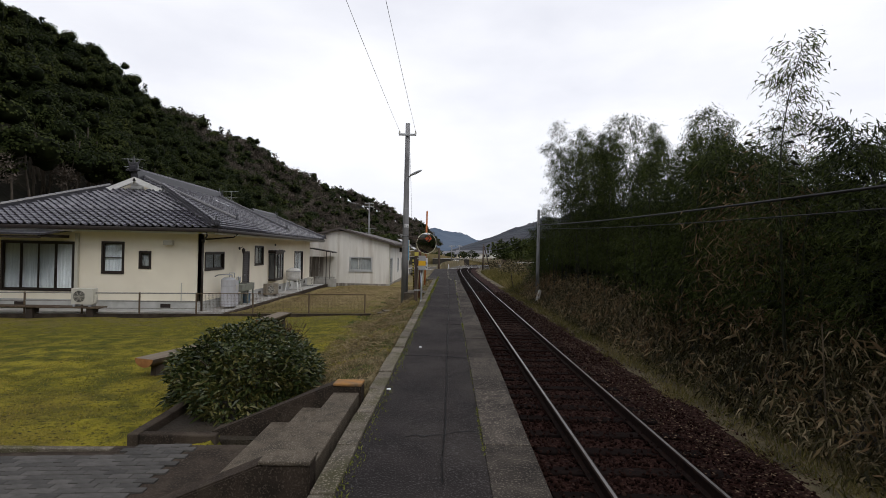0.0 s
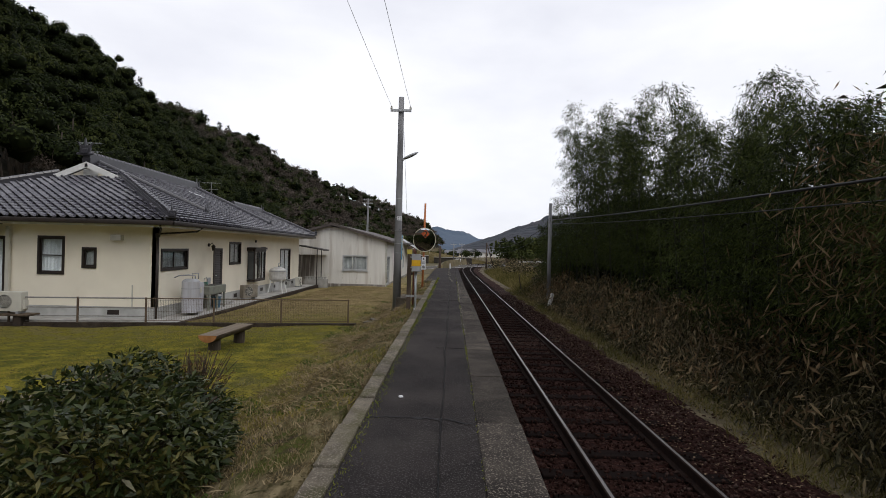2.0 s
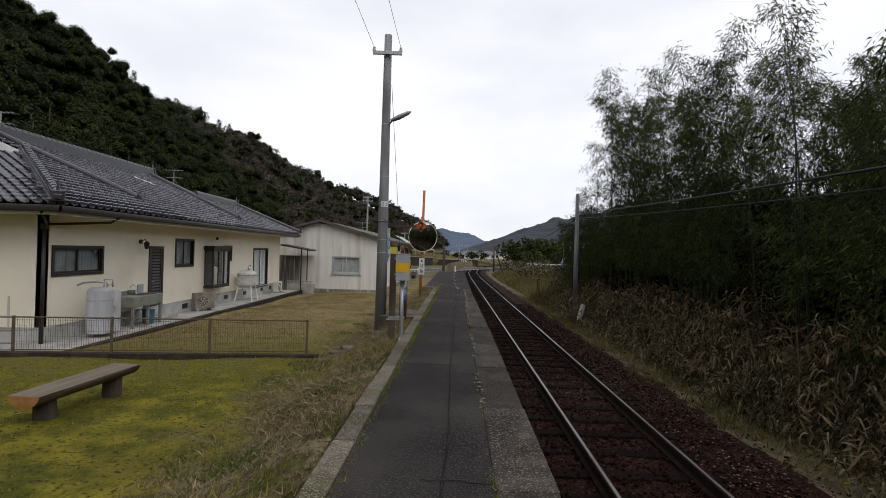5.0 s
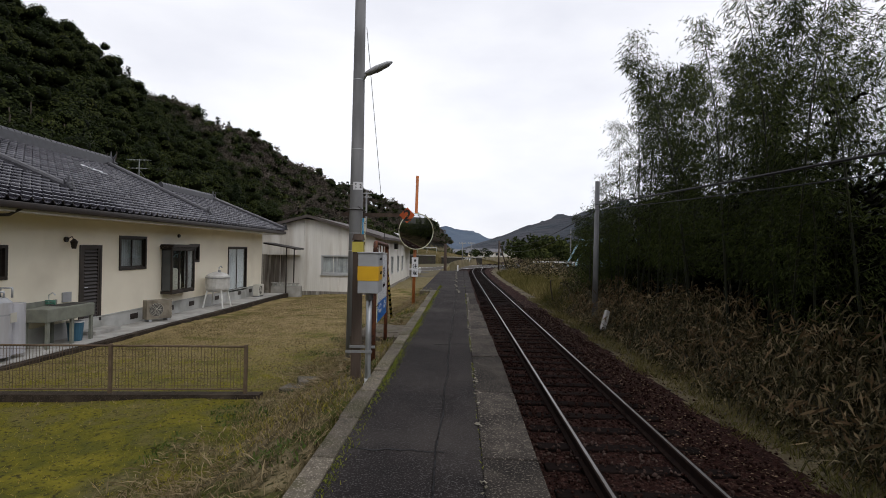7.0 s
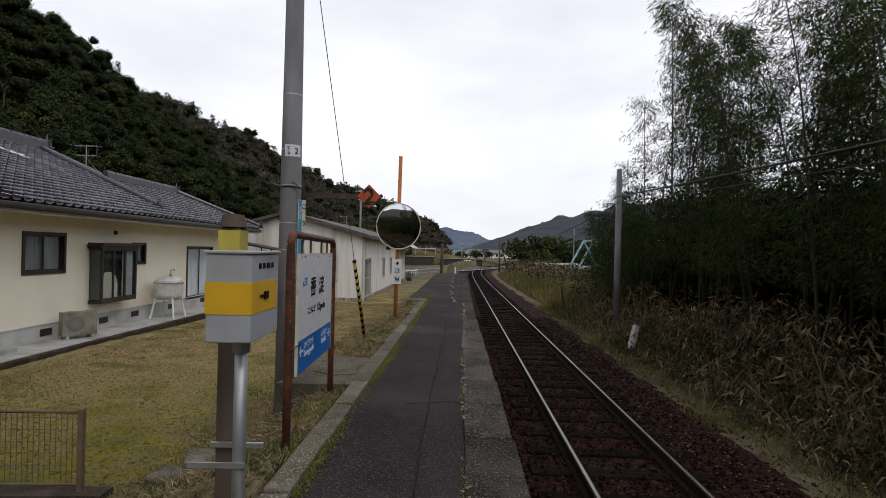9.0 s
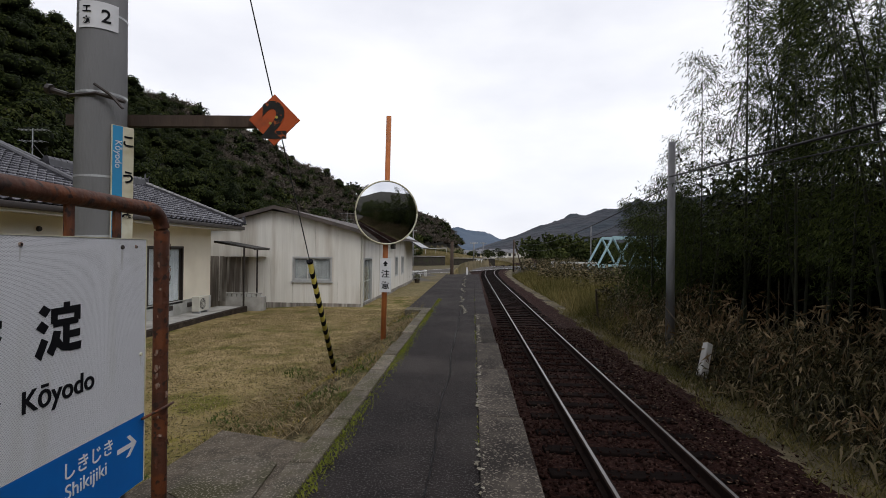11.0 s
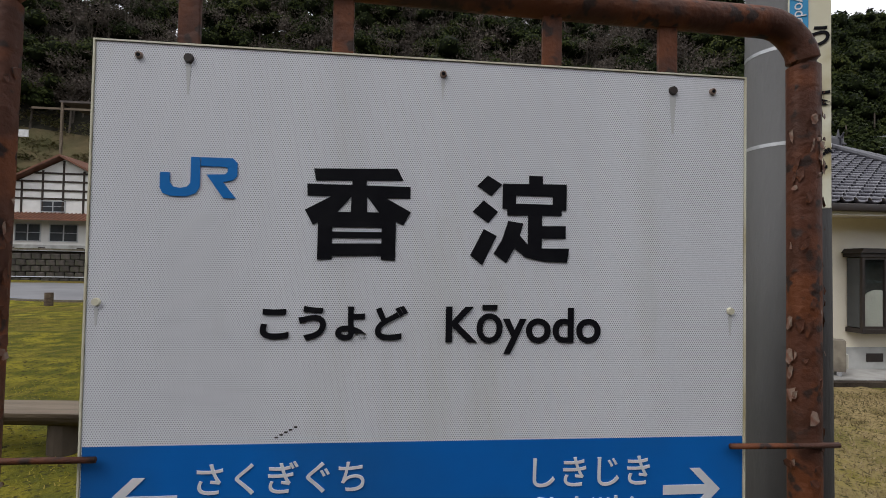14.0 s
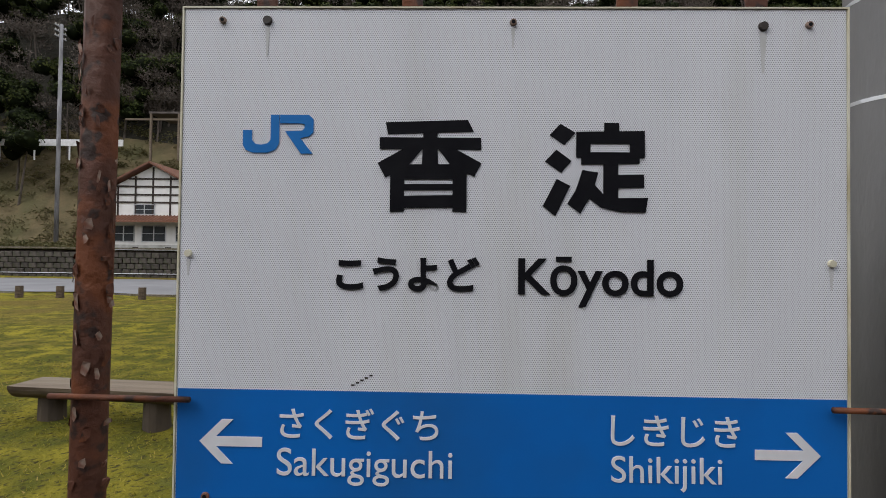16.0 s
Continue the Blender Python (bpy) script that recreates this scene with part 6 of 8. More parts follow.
    arc = [(px, ya - 0.02, -0.75), (px, ya - 0.012, 0.3), (px, ya, zt2 - 0.085)]
    arc += [(px, ya + 0.12 - 0.12 * math.cos(t), zt2 - 0.085 + 0.12 * math.sin(t)) for t in np.linspace(0.25, 1.45, 6)]
    arc += [(px, ya + 0.12 + (yb - ya - 0.24) * k / 8, zt2 + 0.035 * (1 - k / 8)) for k in range(0, 9)]
    arc += [(px, yb - 0.12 + 0.12 * math.sin(t), zt2 - 0.12 + 0.12 * math.cos(t)) for t in np.linspace(0.2, 1.4, 6)]
    arc += [(px, yb, zt2 - 0.12), (px, yb + 0.005, 0.3), (px, yb + 0.01, -0.75)]
    bm = pipe(bmesh.new(), arc, r, 18)
    part("pipe_frame", rough(bm, 0.003, 0.03), M["rust"], s, "rust-brown pipe frame with peeling paint", smooth=True)
    for y in (16.81, 17.18, 17.72, 18.04):
        part("hanger_strap", boxes((px - 0.008, px + 0.008, y - 0.026, y + 0.026, zt - 0.03, zt2 - 0.02), bevel=0.003), M["rust"], s)
    for a, b in ((16.31, 16.655), (18.19, 18.5)):
        bm = pipe(bmesh.new(), [(SX + 0.022, a, 0.553), (SX + 0.022, (a + b) / 2, 0.551), (SX + 0.018, b, 0.549)], 0.0075, 7)
        part("tie_rod", bm, M["rust"], s, smooth=True)
    # lifted flakes of paint on the posts
    rng = random.Random(3)
    for y, zs in ((ya - 0.004, (0.2, 1.5)), (yb, (0.2, 1.5))):
        for k in range(70):
            z = rng.uniform(*zs)
            yy = y
            t = rng.uniform(-1.2, 1.2) if rng.random() < 0.6 else rng.choice([-1, 1]) * rng.uniform(1.2, 1.6)
            w, hh = rng.uniform(0.004, 0.016), rng.uniform(0.006, 0.026)
            bm = bmesh.new()
            q = [bm.verts.new((0.002 + rng.uniform(0, 0.006), a * w * rng.uniform(0.5, 1), b * hh * rng.uniform(0.5, 1))) for a, b in ((-1, -1), (0.2, -1.2), (1, -0.5), (0.8, 1), (-0.3, 1.1), (-1, 0.4))]
            bm.faces.new(q)
            part("paint_flake", bm, M["rust"] if rng.random() < 0.55 else M["flake"], s, m=Matrix.Translation((px, yy, z)) @ Matrix.Rotation(t, 4, "Z") @ Matrix.Translation((r + 0.0005, 0, 0)) @ Matrix.Rotation(rng.uniform(-0.3, 0.3), 4, "X"))
    return s


def board_material():
    """White enamel with a fine hexagonal dimple pattern and faint rain streaks."""
    m = mat("dimpled_white_enamel", (0.68, 0.685, 0.715), (0.64, 0.645, 0.675), 1.5, 0.5, 0.0, stain=(0.56, 0.56, 0.53), sscale=1.6, slo=0.55, shi=0.85, stretch=(1, 3, 0.5))
    n, l = m.node_tree.nodes, m.node_tree.links
    bs = n["Principled BSDF"]
    src = bs.inputs["Base Color"].links[0].from_socket
    tc = n.new("ShaderNodeTexCoord")
    sep = n.new("ShaderNodeSeparateXYZ")
    l.new(tc.outputs["Object"], sep.inputs[0])

    def math_node(op, a, b=None):
        x = n.new("ShaderNodeMath")
        x.operation = op
        for i, v in enumerate((a, b)):
            if v is None:
                continue
            if isinstance(v, (int, float)):
                x.inputs[i].default_value = v
            else:
                l.new(v, x.inputs[i])
        return x.outputs[0]

    k = 2 * math.pi / 0.0056
    y, z = math_node("MULTIPLY", sep.outputs["Y"], k), math_node("MULTIPLY", sep.outputs["Z"], k / math.sqrt(3))
    a = math_node("COSINE", math_node("ADD", y, z))
    b = math_node("COSINE", math_node("SUBTRACT", y, z))
    c = math_node("COSINE", math_node("MULTIPLY", z, 2.0))
    s = math_node("ADD", math_node("ADD", a, b), c)
    r = n.new("ShaderNodeMapRange")
    r.inputs["From Min"].default_value, r.inputs["From Max"].default_value = 0.6, 2.4
    l.new(s, r.inputs["Value"])
    mx = n.new("ShaderNodeMixRGB")
    mx.blend_type = "MULTIPLY"
    l.new(r.outputs[0], mx.inputs[0])
    l.new(src, mx.inputs[1])
    mx.inputs[2].default_value = (0.24, 0.24, 0.26, 1)
    l.new(mx.outputs[0], bs.inputs["Base Color"])
    return m


M["board"] = board_material()
build_station_sign()

M["stencil"] = mat("chipped_stencil_black", (0.012, 0.011, 0.01), (0.02, 0.017, 0.014), 20, 0.7, 0.1, 60, stain=(0.3, 0.07, 0.018), sscale=28, slo=0.56, shi=0.62)
PX, PY = -0.97, 18.68                # concrete pole
def build_pole():
    p = thing("utility_pole", "tall grey concrete pole with crossarm, lamp and station plates", "utility pole")
    lean = 0.0
    part("shaft", tube(bmesh.new(), (PX, PY, -0.9), (PX + lean, PY, 6.95), 0.146, 0.092, 28), M["pole"], p, smooth=True)
    part("crossarm", boxes((PX - 0.36, PX + 0.36, PY - 0.16, PY - 0.09, 6.42, 6.5)), M["galv"], p)
    for x in (-0.33, 0.33):
        part("insulator", tube(bmesh.new(), (PX + x, PY - 0.12, 6.5), (PX + x, PY - 0.12, 6.6), 0.045, 0.03, 10), M["acwhite"], p)
    bm = bmesh.new()
    pipe(bm, [(PX + 0.1, PY - 0.05, 4.72), (PX + 0.18, PY - 0.1, 4.82)], 0.02, 8)
    part("lamp_bracket", bm, M["galv"], p)
    bm = bmesh.new()
    prof = [(0.0, 0.05, 0.03), (0.06, 0.075, 0.045), (0.24, 0.1, 0.06), (0.46, 0.085, 0.045), (0.56, 0.02, 0.012)]
    n = 12
    t = Matrix.Translation((PX + 0.13, PY - 0.12, 4.78)) @ Matrix.Rotation(radians(-26), 4, "Y")
    rings = [[bm.verts.new(t @ Vector((x, w * math.cos(2 * math.pi * k / n), hh * math.sin(2 * math.pi * k / n)))) for k in range(n)] for x, w, hh in prof]
    for a, b in zip(rings, rings[1:]):
        for k in range(n):
            bm.faces.new((a[k], a[(k + 1) % n], b[(k + 1) % n], b[k]))
    bm.faces.new(rings[0][::-1]), bm.faces.new(rings[-1])
    part("lamp_head", bm, M["boxgrey"], p, "grey street-lamp head", smooth=True)
    # steel bands
    for z in (2.73, 2.29, 1.83, 1.5, 4.7, 3.4):
        part("band", tube(bmesh.new(), (PX, PY, z), (PX, PY, z + 0.012), (0.1475 - 0.0069 * (z + 0.9)), n=24), M["alu"], p)
    bm = bmesh.new()
    tube(bm, (PX - 0.2, PY - 0.12, 2.3), (PX - 0.1, PY - 0.12, 2.27), 0.016, n=8)
    tube(bm, (PX - 0.215, PY - 0.12, 2.305), (PX - 0.19, PY - 0.12, 2.3), 0.028, n=8)
    pipe(bm, [(PX - 0.1, PY - 0.12, 2.27), (PX + 0.06, PY - 0.13, 2.28), (PX + 0.2, PY - 0.1, 2.24)], 0.01, 6)
    pipe(bm, [(PX + 0.05, PY - 0.13, 2.33), (PX + 0.14, PY - 0.13, 2.27), (PX + 0.2, PY - 0.12, 2.2)], 0.008, 6)
    part("u_bolt", bm, M["brown"], p)
    # plate with the pole's marking, bent round the shaft
    bm = bmesh.new()
    c = []
    for k in range(9):
        a = radians(-112 + k * 11.5)
        c.append((PX + 0.127 * math.cos(a), PY + 0.127 * math.sin(a)))
    lo = [bm.verts.new((x, y, 2.64)) for x, y in c]
    hi = [bm.verts.new((x, y, 2.785)) for x, y in c]
    for k in range(8):
        bm.faces.new((lo[k], lo[k + 1], hi[k + 1], hi[k]))
    pl = part("number_plate", bm, M["whiteprint"], p, "white pole marking plate", smooth=True)
    for body, a, z, sz in (("エ", -90, 2.74, 0.05), ("カ", -90, 2.68, 0.05), ("2", -48, 2.71, 0.1)):
        ar = radians(a)
        n_ = Vector((math.cos(ar), math.sin(ar), 0))
        t_ = Vector((-math.sin(ar), math.cos(ar), 0))
        m_ = Matrix(((t_.x, 0, n_.x, PX + 0.1285 * n_.x), (t_.y, 0, n_.y, PY + 0.1285 * n_.y), (0, 1, 0, z), (0, 0, 0, 1)))
        text_mesh(body, sz, M["black"], "lettering", pl, m_, bold=0.001)
    # tall narrow name plate, facing the track side
    q = Matrix.Translation((PX + 0.152, PY - 0.045, 0)) @ Matrix.Rotation(radians(60), 4, "Z")
    # plate's own axes: x across, faces -y
    ob = part("name_plate", boxes((-0.058, 0.058, -0.006, 0.006, 1.28, 2.12), bevel=0.002), M["ivory"], p, "yellowed vertical station name plate with blue stripe", m=q)
    part("blue_stripe", boxes((-0.055, -0.004, -0.009, -0.006, 1.283, 2.117)), M["skyblue"], ob)
    for k, ch in enumerate("こうよど"):
        text_mesh(ch, 0.075, M["black"], "lettering", ob, pose(0.027, -0.0085, 2.04 - 0.2 * k, 90, 0, 0), bold=0.0015)
    text_mesh("Kōyodo", 0.05, M["whiteprint"], "lettering", ob, pose(-0.03, -0.0105, 1.96, 90, 90, 0), width=0.15)
    # bracket arm with the orange diamond
    part("arm", boxes((PX - 0.3, PX + 1.0, PY + 0.12, PY + 0.17, 2.165, 2.23)), M["rustwood"], p, "rusty angle-iron arm")
    dm = Matrix.Translation((PX + 0.95, PY + 0.1, 2.2))
    d = part("diamond_plate", boxes((-0.106, 0.106, -0.004, 0.004, -0.106, 0.106), bevel=0.001), M["redorange"], p, "orange diamond plate with stencilled black number", m=dm @ Matrix.Rotation(radians(45), 4, "Y"))
    text_mesh("2", 0.24, M["stencil"], "lettering", d, Matrix.Rotation(radians(-45), 4, "Y") @ pose(0, -0.0055, 0, 90, 0, 0), bold=0.008, width=0.145)
    for x, z in ((0.0, 0.02), (0.0, -0.03)):
        part("bolt", tube(bmesh.new(), (x, -0.012, z), (x, -0.004, z), 0.008, n=8), M["dullyellow"], d)
    return p


build_pole()


def build_control_box():
    c = thing("control_box", "grey cabinet with a yellow band on a dark post with conduit", "control box")
    part("post", rough(boxes((-0.49, -0.37, 15.6, 15.72, -0.75, 1.66), bevel=0.012), 0.006, 0.2), M["rustwood"], c, "dark weathered timber post")
    part("post_cap", tube(bmesh.new(), (-0.43, 15.66, 1.66), (-0.43, 15.66, 1.74), 0.085, 0.065, 12), M["rustwood"], c)
    part("yellow_wrap", boxes((-0.497, -0.363, 15.593, 15.727, 1.51, 1.64)), M["dullyellow"], c, "faded yellow tape wrap")
    part("cabinet", boxes((-0.34, -0.1, 15.1, 15.54, 1.03, 1.5), bevel=0.008), M["boxgrey"], c)
    part("yellow_band", boxes((-0.343, -0.097, 15.097, 15.5, 1.18, 1.35)), M["yellow"], c, "yellow warning band")
    part("cabinet_lid", boxes((-0.35, -0.09, 15.09, 15.55, 1.5, 1.515), bevel=0.004), M["boxgrey"], c)
    part("latch", boxes((-0.096, -0.085, 15.28, 15.33, 1.25, 1.29), (-0.096, -0.09, 15.22, 15.33, 1.262, 1.275)), M["black"], c)
    part("marking", boxes((-0.099, -0.097, 15.2, 15.24, 1.42, 1.45), (-0.099, -0.097, 15.26, 15.3, 1.42, 1.45), (-0.099, -0.097, 15.32, 15.38, 1.42, 1.45), (-0.099, -0.097, 15.4, 15.44, 1.42, 1.45)), M["black"], c)
    part("bracket", boxes((-0.4, -0.34, 15.56, 15.62, 1.1, 1.14), (-0.4, -0.34, 15.56, 15.62, 1.4, 1.44)), M["galv"], c)
    part("conduit", pipe(bmesh.new(), [(-0.23, 15.32, 1.03), (-0.23, 15.32, 0.4), (-0.23, 15.32, -0.02), (-0.25, 15.3, -0.2)], 0.036, 14), M["galv"], c, "galvanised conduit", smooth=True)
    part("conduit_collar", tube(bmesh.new(), (-0.23, 15.32, 0.94), (-0.23, 15.32, 1.03), 0.048, n=14), M["galv"], c)
    part("conduit_foot", tube(bmesh.new(), (-0.23, 15.32, -0.02), (-0.255, 15.295, -0.25), 0.04, n=14), M["whiteprint"], c)
    part("strap", boxes((-0.5, -0.18, 15.56, 15.58, 0.3, 0.33)), M["galv"], c)
    part("strap", boxes((-0.5, -0.18, 15.27, 15.28, 0.3, 0.33)), M["galv"], c)


build_control_box()


def build_mirror():
    mx, my = -0.12, 24.8
    t = thing("traffic_mirror", "round convex mirror on an orange pole", "traffic mirror")
    part("pole", tube(bmesh.new(), (mx - 0.06, my, -0.6), (mx + 0.0, my, 3.82), 0.047, 0.045, 14), M["orange"], t, "faded orange steel pole", smooth=True)
    cz = 2.1
    bm = bmesh.new()
    R, n, rings = 0.55, 40, []
    rad = 2.9
    cx, cy = mx + 0.0, my - 0.13
    for k in range(0, 12):
        rr = R * k / 11
        dy = (math.sqrt(rad ** 2 - rr ** 2) - math.sqrt(rad ** 2 - R ** 2))
        rings.append((rr, dy))
    tip = bm.verts.new((0, -rings[0][1], 0))
    prev = None
    for rr, dy in rings[1:]:
        ring = [bm.verts.new((rr * math.cos(2 * math.pi * k / n), -dy, rr * math.sin(2 * math.pi * k / n))) for k in range(n)]
        for k in range(n):
            if prev is None:
                bm.faces.new((tip, ring[(k + 1) % n], ring[k]))
            else:
                bm.faces.new((prev[k], prev[(k + 1) % n], ring[(k + 1) % n], ring[k]))
        prev = ring
    bmesh.ops.recalc_face_normals(bm, faces=bm.faces[:])
    mm = Matrix.Translation((cx, cy, cz)) @ pose(0, 0, 0, 0, 0, 20) @ pose(0, 0, 0, 1.5, 0, 0)
    part("mirror_face", bm, M["mirrormetal"], t, "convex mirror glass", smooth=True, m=mm)
    bm = pipe(bmesh.new(), [(R * math.cos(a), 0.0, R * math.sin(a)) for a in np.linspace(0, 2 * math.pi, 49)], 0.014, 8)
    part("rim", bm, M["ivory"], t, smooth=True, m=mm)
    part("mirror_back", tube(bmesh.new(), (0, 0.01, 0), (0, 0.09, 0), 0.54, 0.3, 32), M["boxgrey"], t, smooth=False, m=mm)
    b = part("caution_plate", boxes((-0.1, 0.1, -0.012, 0.0, -0.3, 0.3), bevel=0.003), M["whiteprint"], t, "white caution plate with black characters", m=Matrix.Translation((mx - 0.02, my - 0.06, 1.0)))
    bm = bmesh.new()
    prism(bm, [(-0.05, 0.19), (0.0, 0.255), (0.05, 0.19), (0.02, 0.2), (0.02, 0.16), (-0.02, 0.16), (-0.02, 0.2)], -0.016, -0.0125, "y")
    part("arrow", bm, M["black"], b)
    text_mesh("注", 0.15, M["black"], "lettering", b, pose(0, -0.014, 0.03, 90, 0, 0), bold=0.002)
    text_mesh("意", 0.15, M["black"], "lettering", b, pose(0, -0.014, -0.17, 90, 0, 0), bold=0.002)


build_mirror()


def build_guy():
    g = thing("guy_wire", "yellow and black striped guard on a guy wire", "guy wire")
    a, b = Vector((-0.705, 23.4, -0.4)), Vector((-0.86, 18.78, 5.75))
    d = (b - a)
    part("wire", tube(bmesh.new(), a, b, 0.006, n=6), M["cable"], g)
    t = Matrix.Translation(a) @ d.to_track_quat("Z", "Y").to_matrix().to_4x4()
    L = 2.1
    part("guard_tube", tube(bmesh.new(), (0, 0, 0.02), (0, 0, L), 0.034, n=16), M["dullyellow"], g, m=t, smooth=True)
    n = 12
    for k in range(n):
        bm = bmesh.new()
        z0 = 0.04 + k * (L - 0.06) / n
        lo = [bm.verts.new((0.0355 * math.cos(q), 0.0355 * math.sin(q), z0 + 0.05 * math.sin(q))) for q in np.linspace(0, 2 * math.pi, 17)[:-1]]
        hi = [bm.verts.new((v.co.x, v.co.y, v.co.z + 0.078)) for v in lo]
        for i in range(16):
            bm.faces.new((lo[i], lo[(i + 1) % 16], hi[(i + 1) % 16], hi[i]))
        part("black_stripe", bm, M["black"], g, m=t, smooth=True)
    part("guard_cap", tube(bmesh.new(), (0, 0, L), (0, 0, L + 0.03), 0.04, n=12), M["black"], g, m=t)


build_guy()


def wire(name, a, b, sag, r, label, material="cable", n=24):
    a, b = Vector(a), Vector(b)
    pts = [a.lerp(b, k / n) - Vector((0, 0, sag * 4 * (k / n) * (1 - k / n))) for k in range(n + 1)]
    ob = part(name, pipe(bmesh.new(), pts, r, 6), M[material], None, smooth=True)
    return tagged(ob, label, "cable", group="overhead cables")


def wood_pole(x, y, z0, z1, label, r=0.1, arms=0, m="rustwood", lean=(0, 0)):
    p = thing("telegraph_pole", label, "telegraph pole", group="line-side poles")
    part("shaft", tube(bmesh.new(), (x, y, z0), (x + lean[0], y + lean[1], z1), r, r * 0.75, 12), M[m], p, smooth=True)
    for k in range(arms):
        part("crossarm", boxes((x - 0.7, x + 0.7, y - 0.12, y - 0.04, z1 - 0.3 - k * 0.5, z1 - 0.2 - k * 0.5)), M["galv"], p)
        for q in (-0.6, -0.2, 0.3, 0.6):
            part("insulator", tube(bmesh.new(), (x + q, y - 0.08, z1 - 0.2 - k * 0.5), (x + q, y - 0.08, z1 - 0.06 - k * 0.5), 0.05, 0.03, 8), M["acwhite"], p)
    return p


# cables that leave the station pole southwards over the lawn
wire("overhead_cable", (PX - 0.33, PY - 0.12, 6.6), (-2.4, -14, 6.9), 0.3, 0.005, "thin overhead cable leaving the concrete pole")
wire("overhead_cable", (PX + 0.33, PY - 0.12, 6.6), (-1.45, -14, 6.9), 0.3, 0.005, "thin overhead cable leaving the concrete pole")
# line-side poles east of the track, with sagging cables
wood_pole(6.95, 29.6, -1.2, 4.45, "grey concrete line-side pole at the bamboo edge", 0.12, 0, "pole")
wire("overhead_cable", (6.85, 29.5, 3.5), (5.0, -12, 2.55), 0.3, 0.024, "sagging black line-side cable")
wire("overhead_cable", (6.85, 29.5, 3.3), (5.1, -12, 2.3), 0.35, 0.012, "sagging black line-side cable")
wood_pole(9.4, 84.0, -1.4, 3.0, "old dark timber line-side pole", 0.13, 0)
wood_pole(11.0, 86.5, -1.4, 2.8, "old dark timber line-side pole leaning as a stay", 0.1, 0, lean=(-1.5, -2.2))
wire("overhead_cable", (6.95, 29.6, 3.3), (9.4, 84.0, 2.8), 1.0, 0.018, "sagging black line-side cable")
wire("overhead_cable", (6.95, 29.6, 2.9), (9.4, 84.0, 2.5), 1.2, 0.012, "sagging black line-side cable")
wood_pole(1.05, 47.5, -1.4, 2.0, "short grey timber post beyond the platform end", 0.13)
wood_pole(-9.5, 78.0, -1.4, 9.2, "tall concrete distribution pole behind the shed", 0.15, 2, "pole")
wood_pole(-6.0, 108.0, -1.4, 5.2, "distant distribution pole beside the road", 0.15, 1, "pole")
wood_pole(5.0, 106.0, -1.4, 3.0, "distant distribution pole beside the road", 0.13, 1, "pole")
wood_pole(7.4, 118.0, -1.4, 3.2, "distant distribution pole beside the road", 0.13, 1, "pole")
wood_pole(25.5, 105.0, -1.4, 6.0, "distant pole by the bridge", 0.13, 0, "pole")


def antenna(x, y, z, h, label):
    t = thing("tv_antenna", label, "antenna")
    part("mast", tube(bmesh.new(), (x, y, z), (x, y, z + h), 0.02, n=8), M["galv"], t)
    for k, (zz, ln, n) in enumerate(((h - 0.05, 1.0, 7), (h - 0.45, 0.8, 5))):
        bm = tube(bmesh.new(), (x - ln / 2, y, z + zz), (x + ln / 2, y, z + zz), 0.01, n=6)
        for i in range(n):
            q = x - ln / 2 + ln * i / (n - 1)
            tube(bm, (q, y - 0.22, z + zz), (q, y + 0.22, z + zz), 0.005, n=5)
        part("aerial", bm, M["galv"], t)
    for s in (-1, 1):
        part("stay", tube(bmesh.new(), (x, y, z + h * 0.6), (x + 0.5 * s, y + 0.3, z), 0.006, n=5), M["galv"], t)


antenna(-15.5, 24.5, 4.2, 2.0, "rooftop television aerial on a thin mast")
antenna(-13.9, 33.5, 4.3, 1.3, "rooftop television aerial on a thin mast")
antenna(-6.0, 49.5, 2.7, 1.2, "rooftop television aerial on the shed")


# ---- woods on the hill ----
def ball():
    """The points and faces of a small faceted ball."""
    bm = bmesh.new()
    bmesh.ops.create_icosphere(bm, subdivisions=2, radius=1.0)
    v, f = np.array([q.co[:] for q in bm.verts]), np.array([[q.index for q in p.verts] for p in bm.faces])
    bm.free()
    return v, f


BALL, BALL_FACES = ball()


def flakes(rng, centres, normal, size, loose=0.5):
    """Small ragged four-cornered sprays of foliage that roughly face outwards."""
    n = len(centres)
    nn = unit(normal + rng.normal(size=(n, 3)) * loose)
    s = unit(np.cross(nn, rng.normal(size=(n, 3))))
    t = np.cross(nn, s)
    out = []
    for k in range(4):
        a = k * math.pi * 0.5
        r = size * rng.uniform(0.4, 1.25, (n, 1))
        out.append(centres + (s * math.cos(a) + t * math.sin(a)) * r - nn * r * 0.25)
    return np.stack(out, axis=1).reshape(-1, 3), np.arange(4 * n).reshape(n, 4)


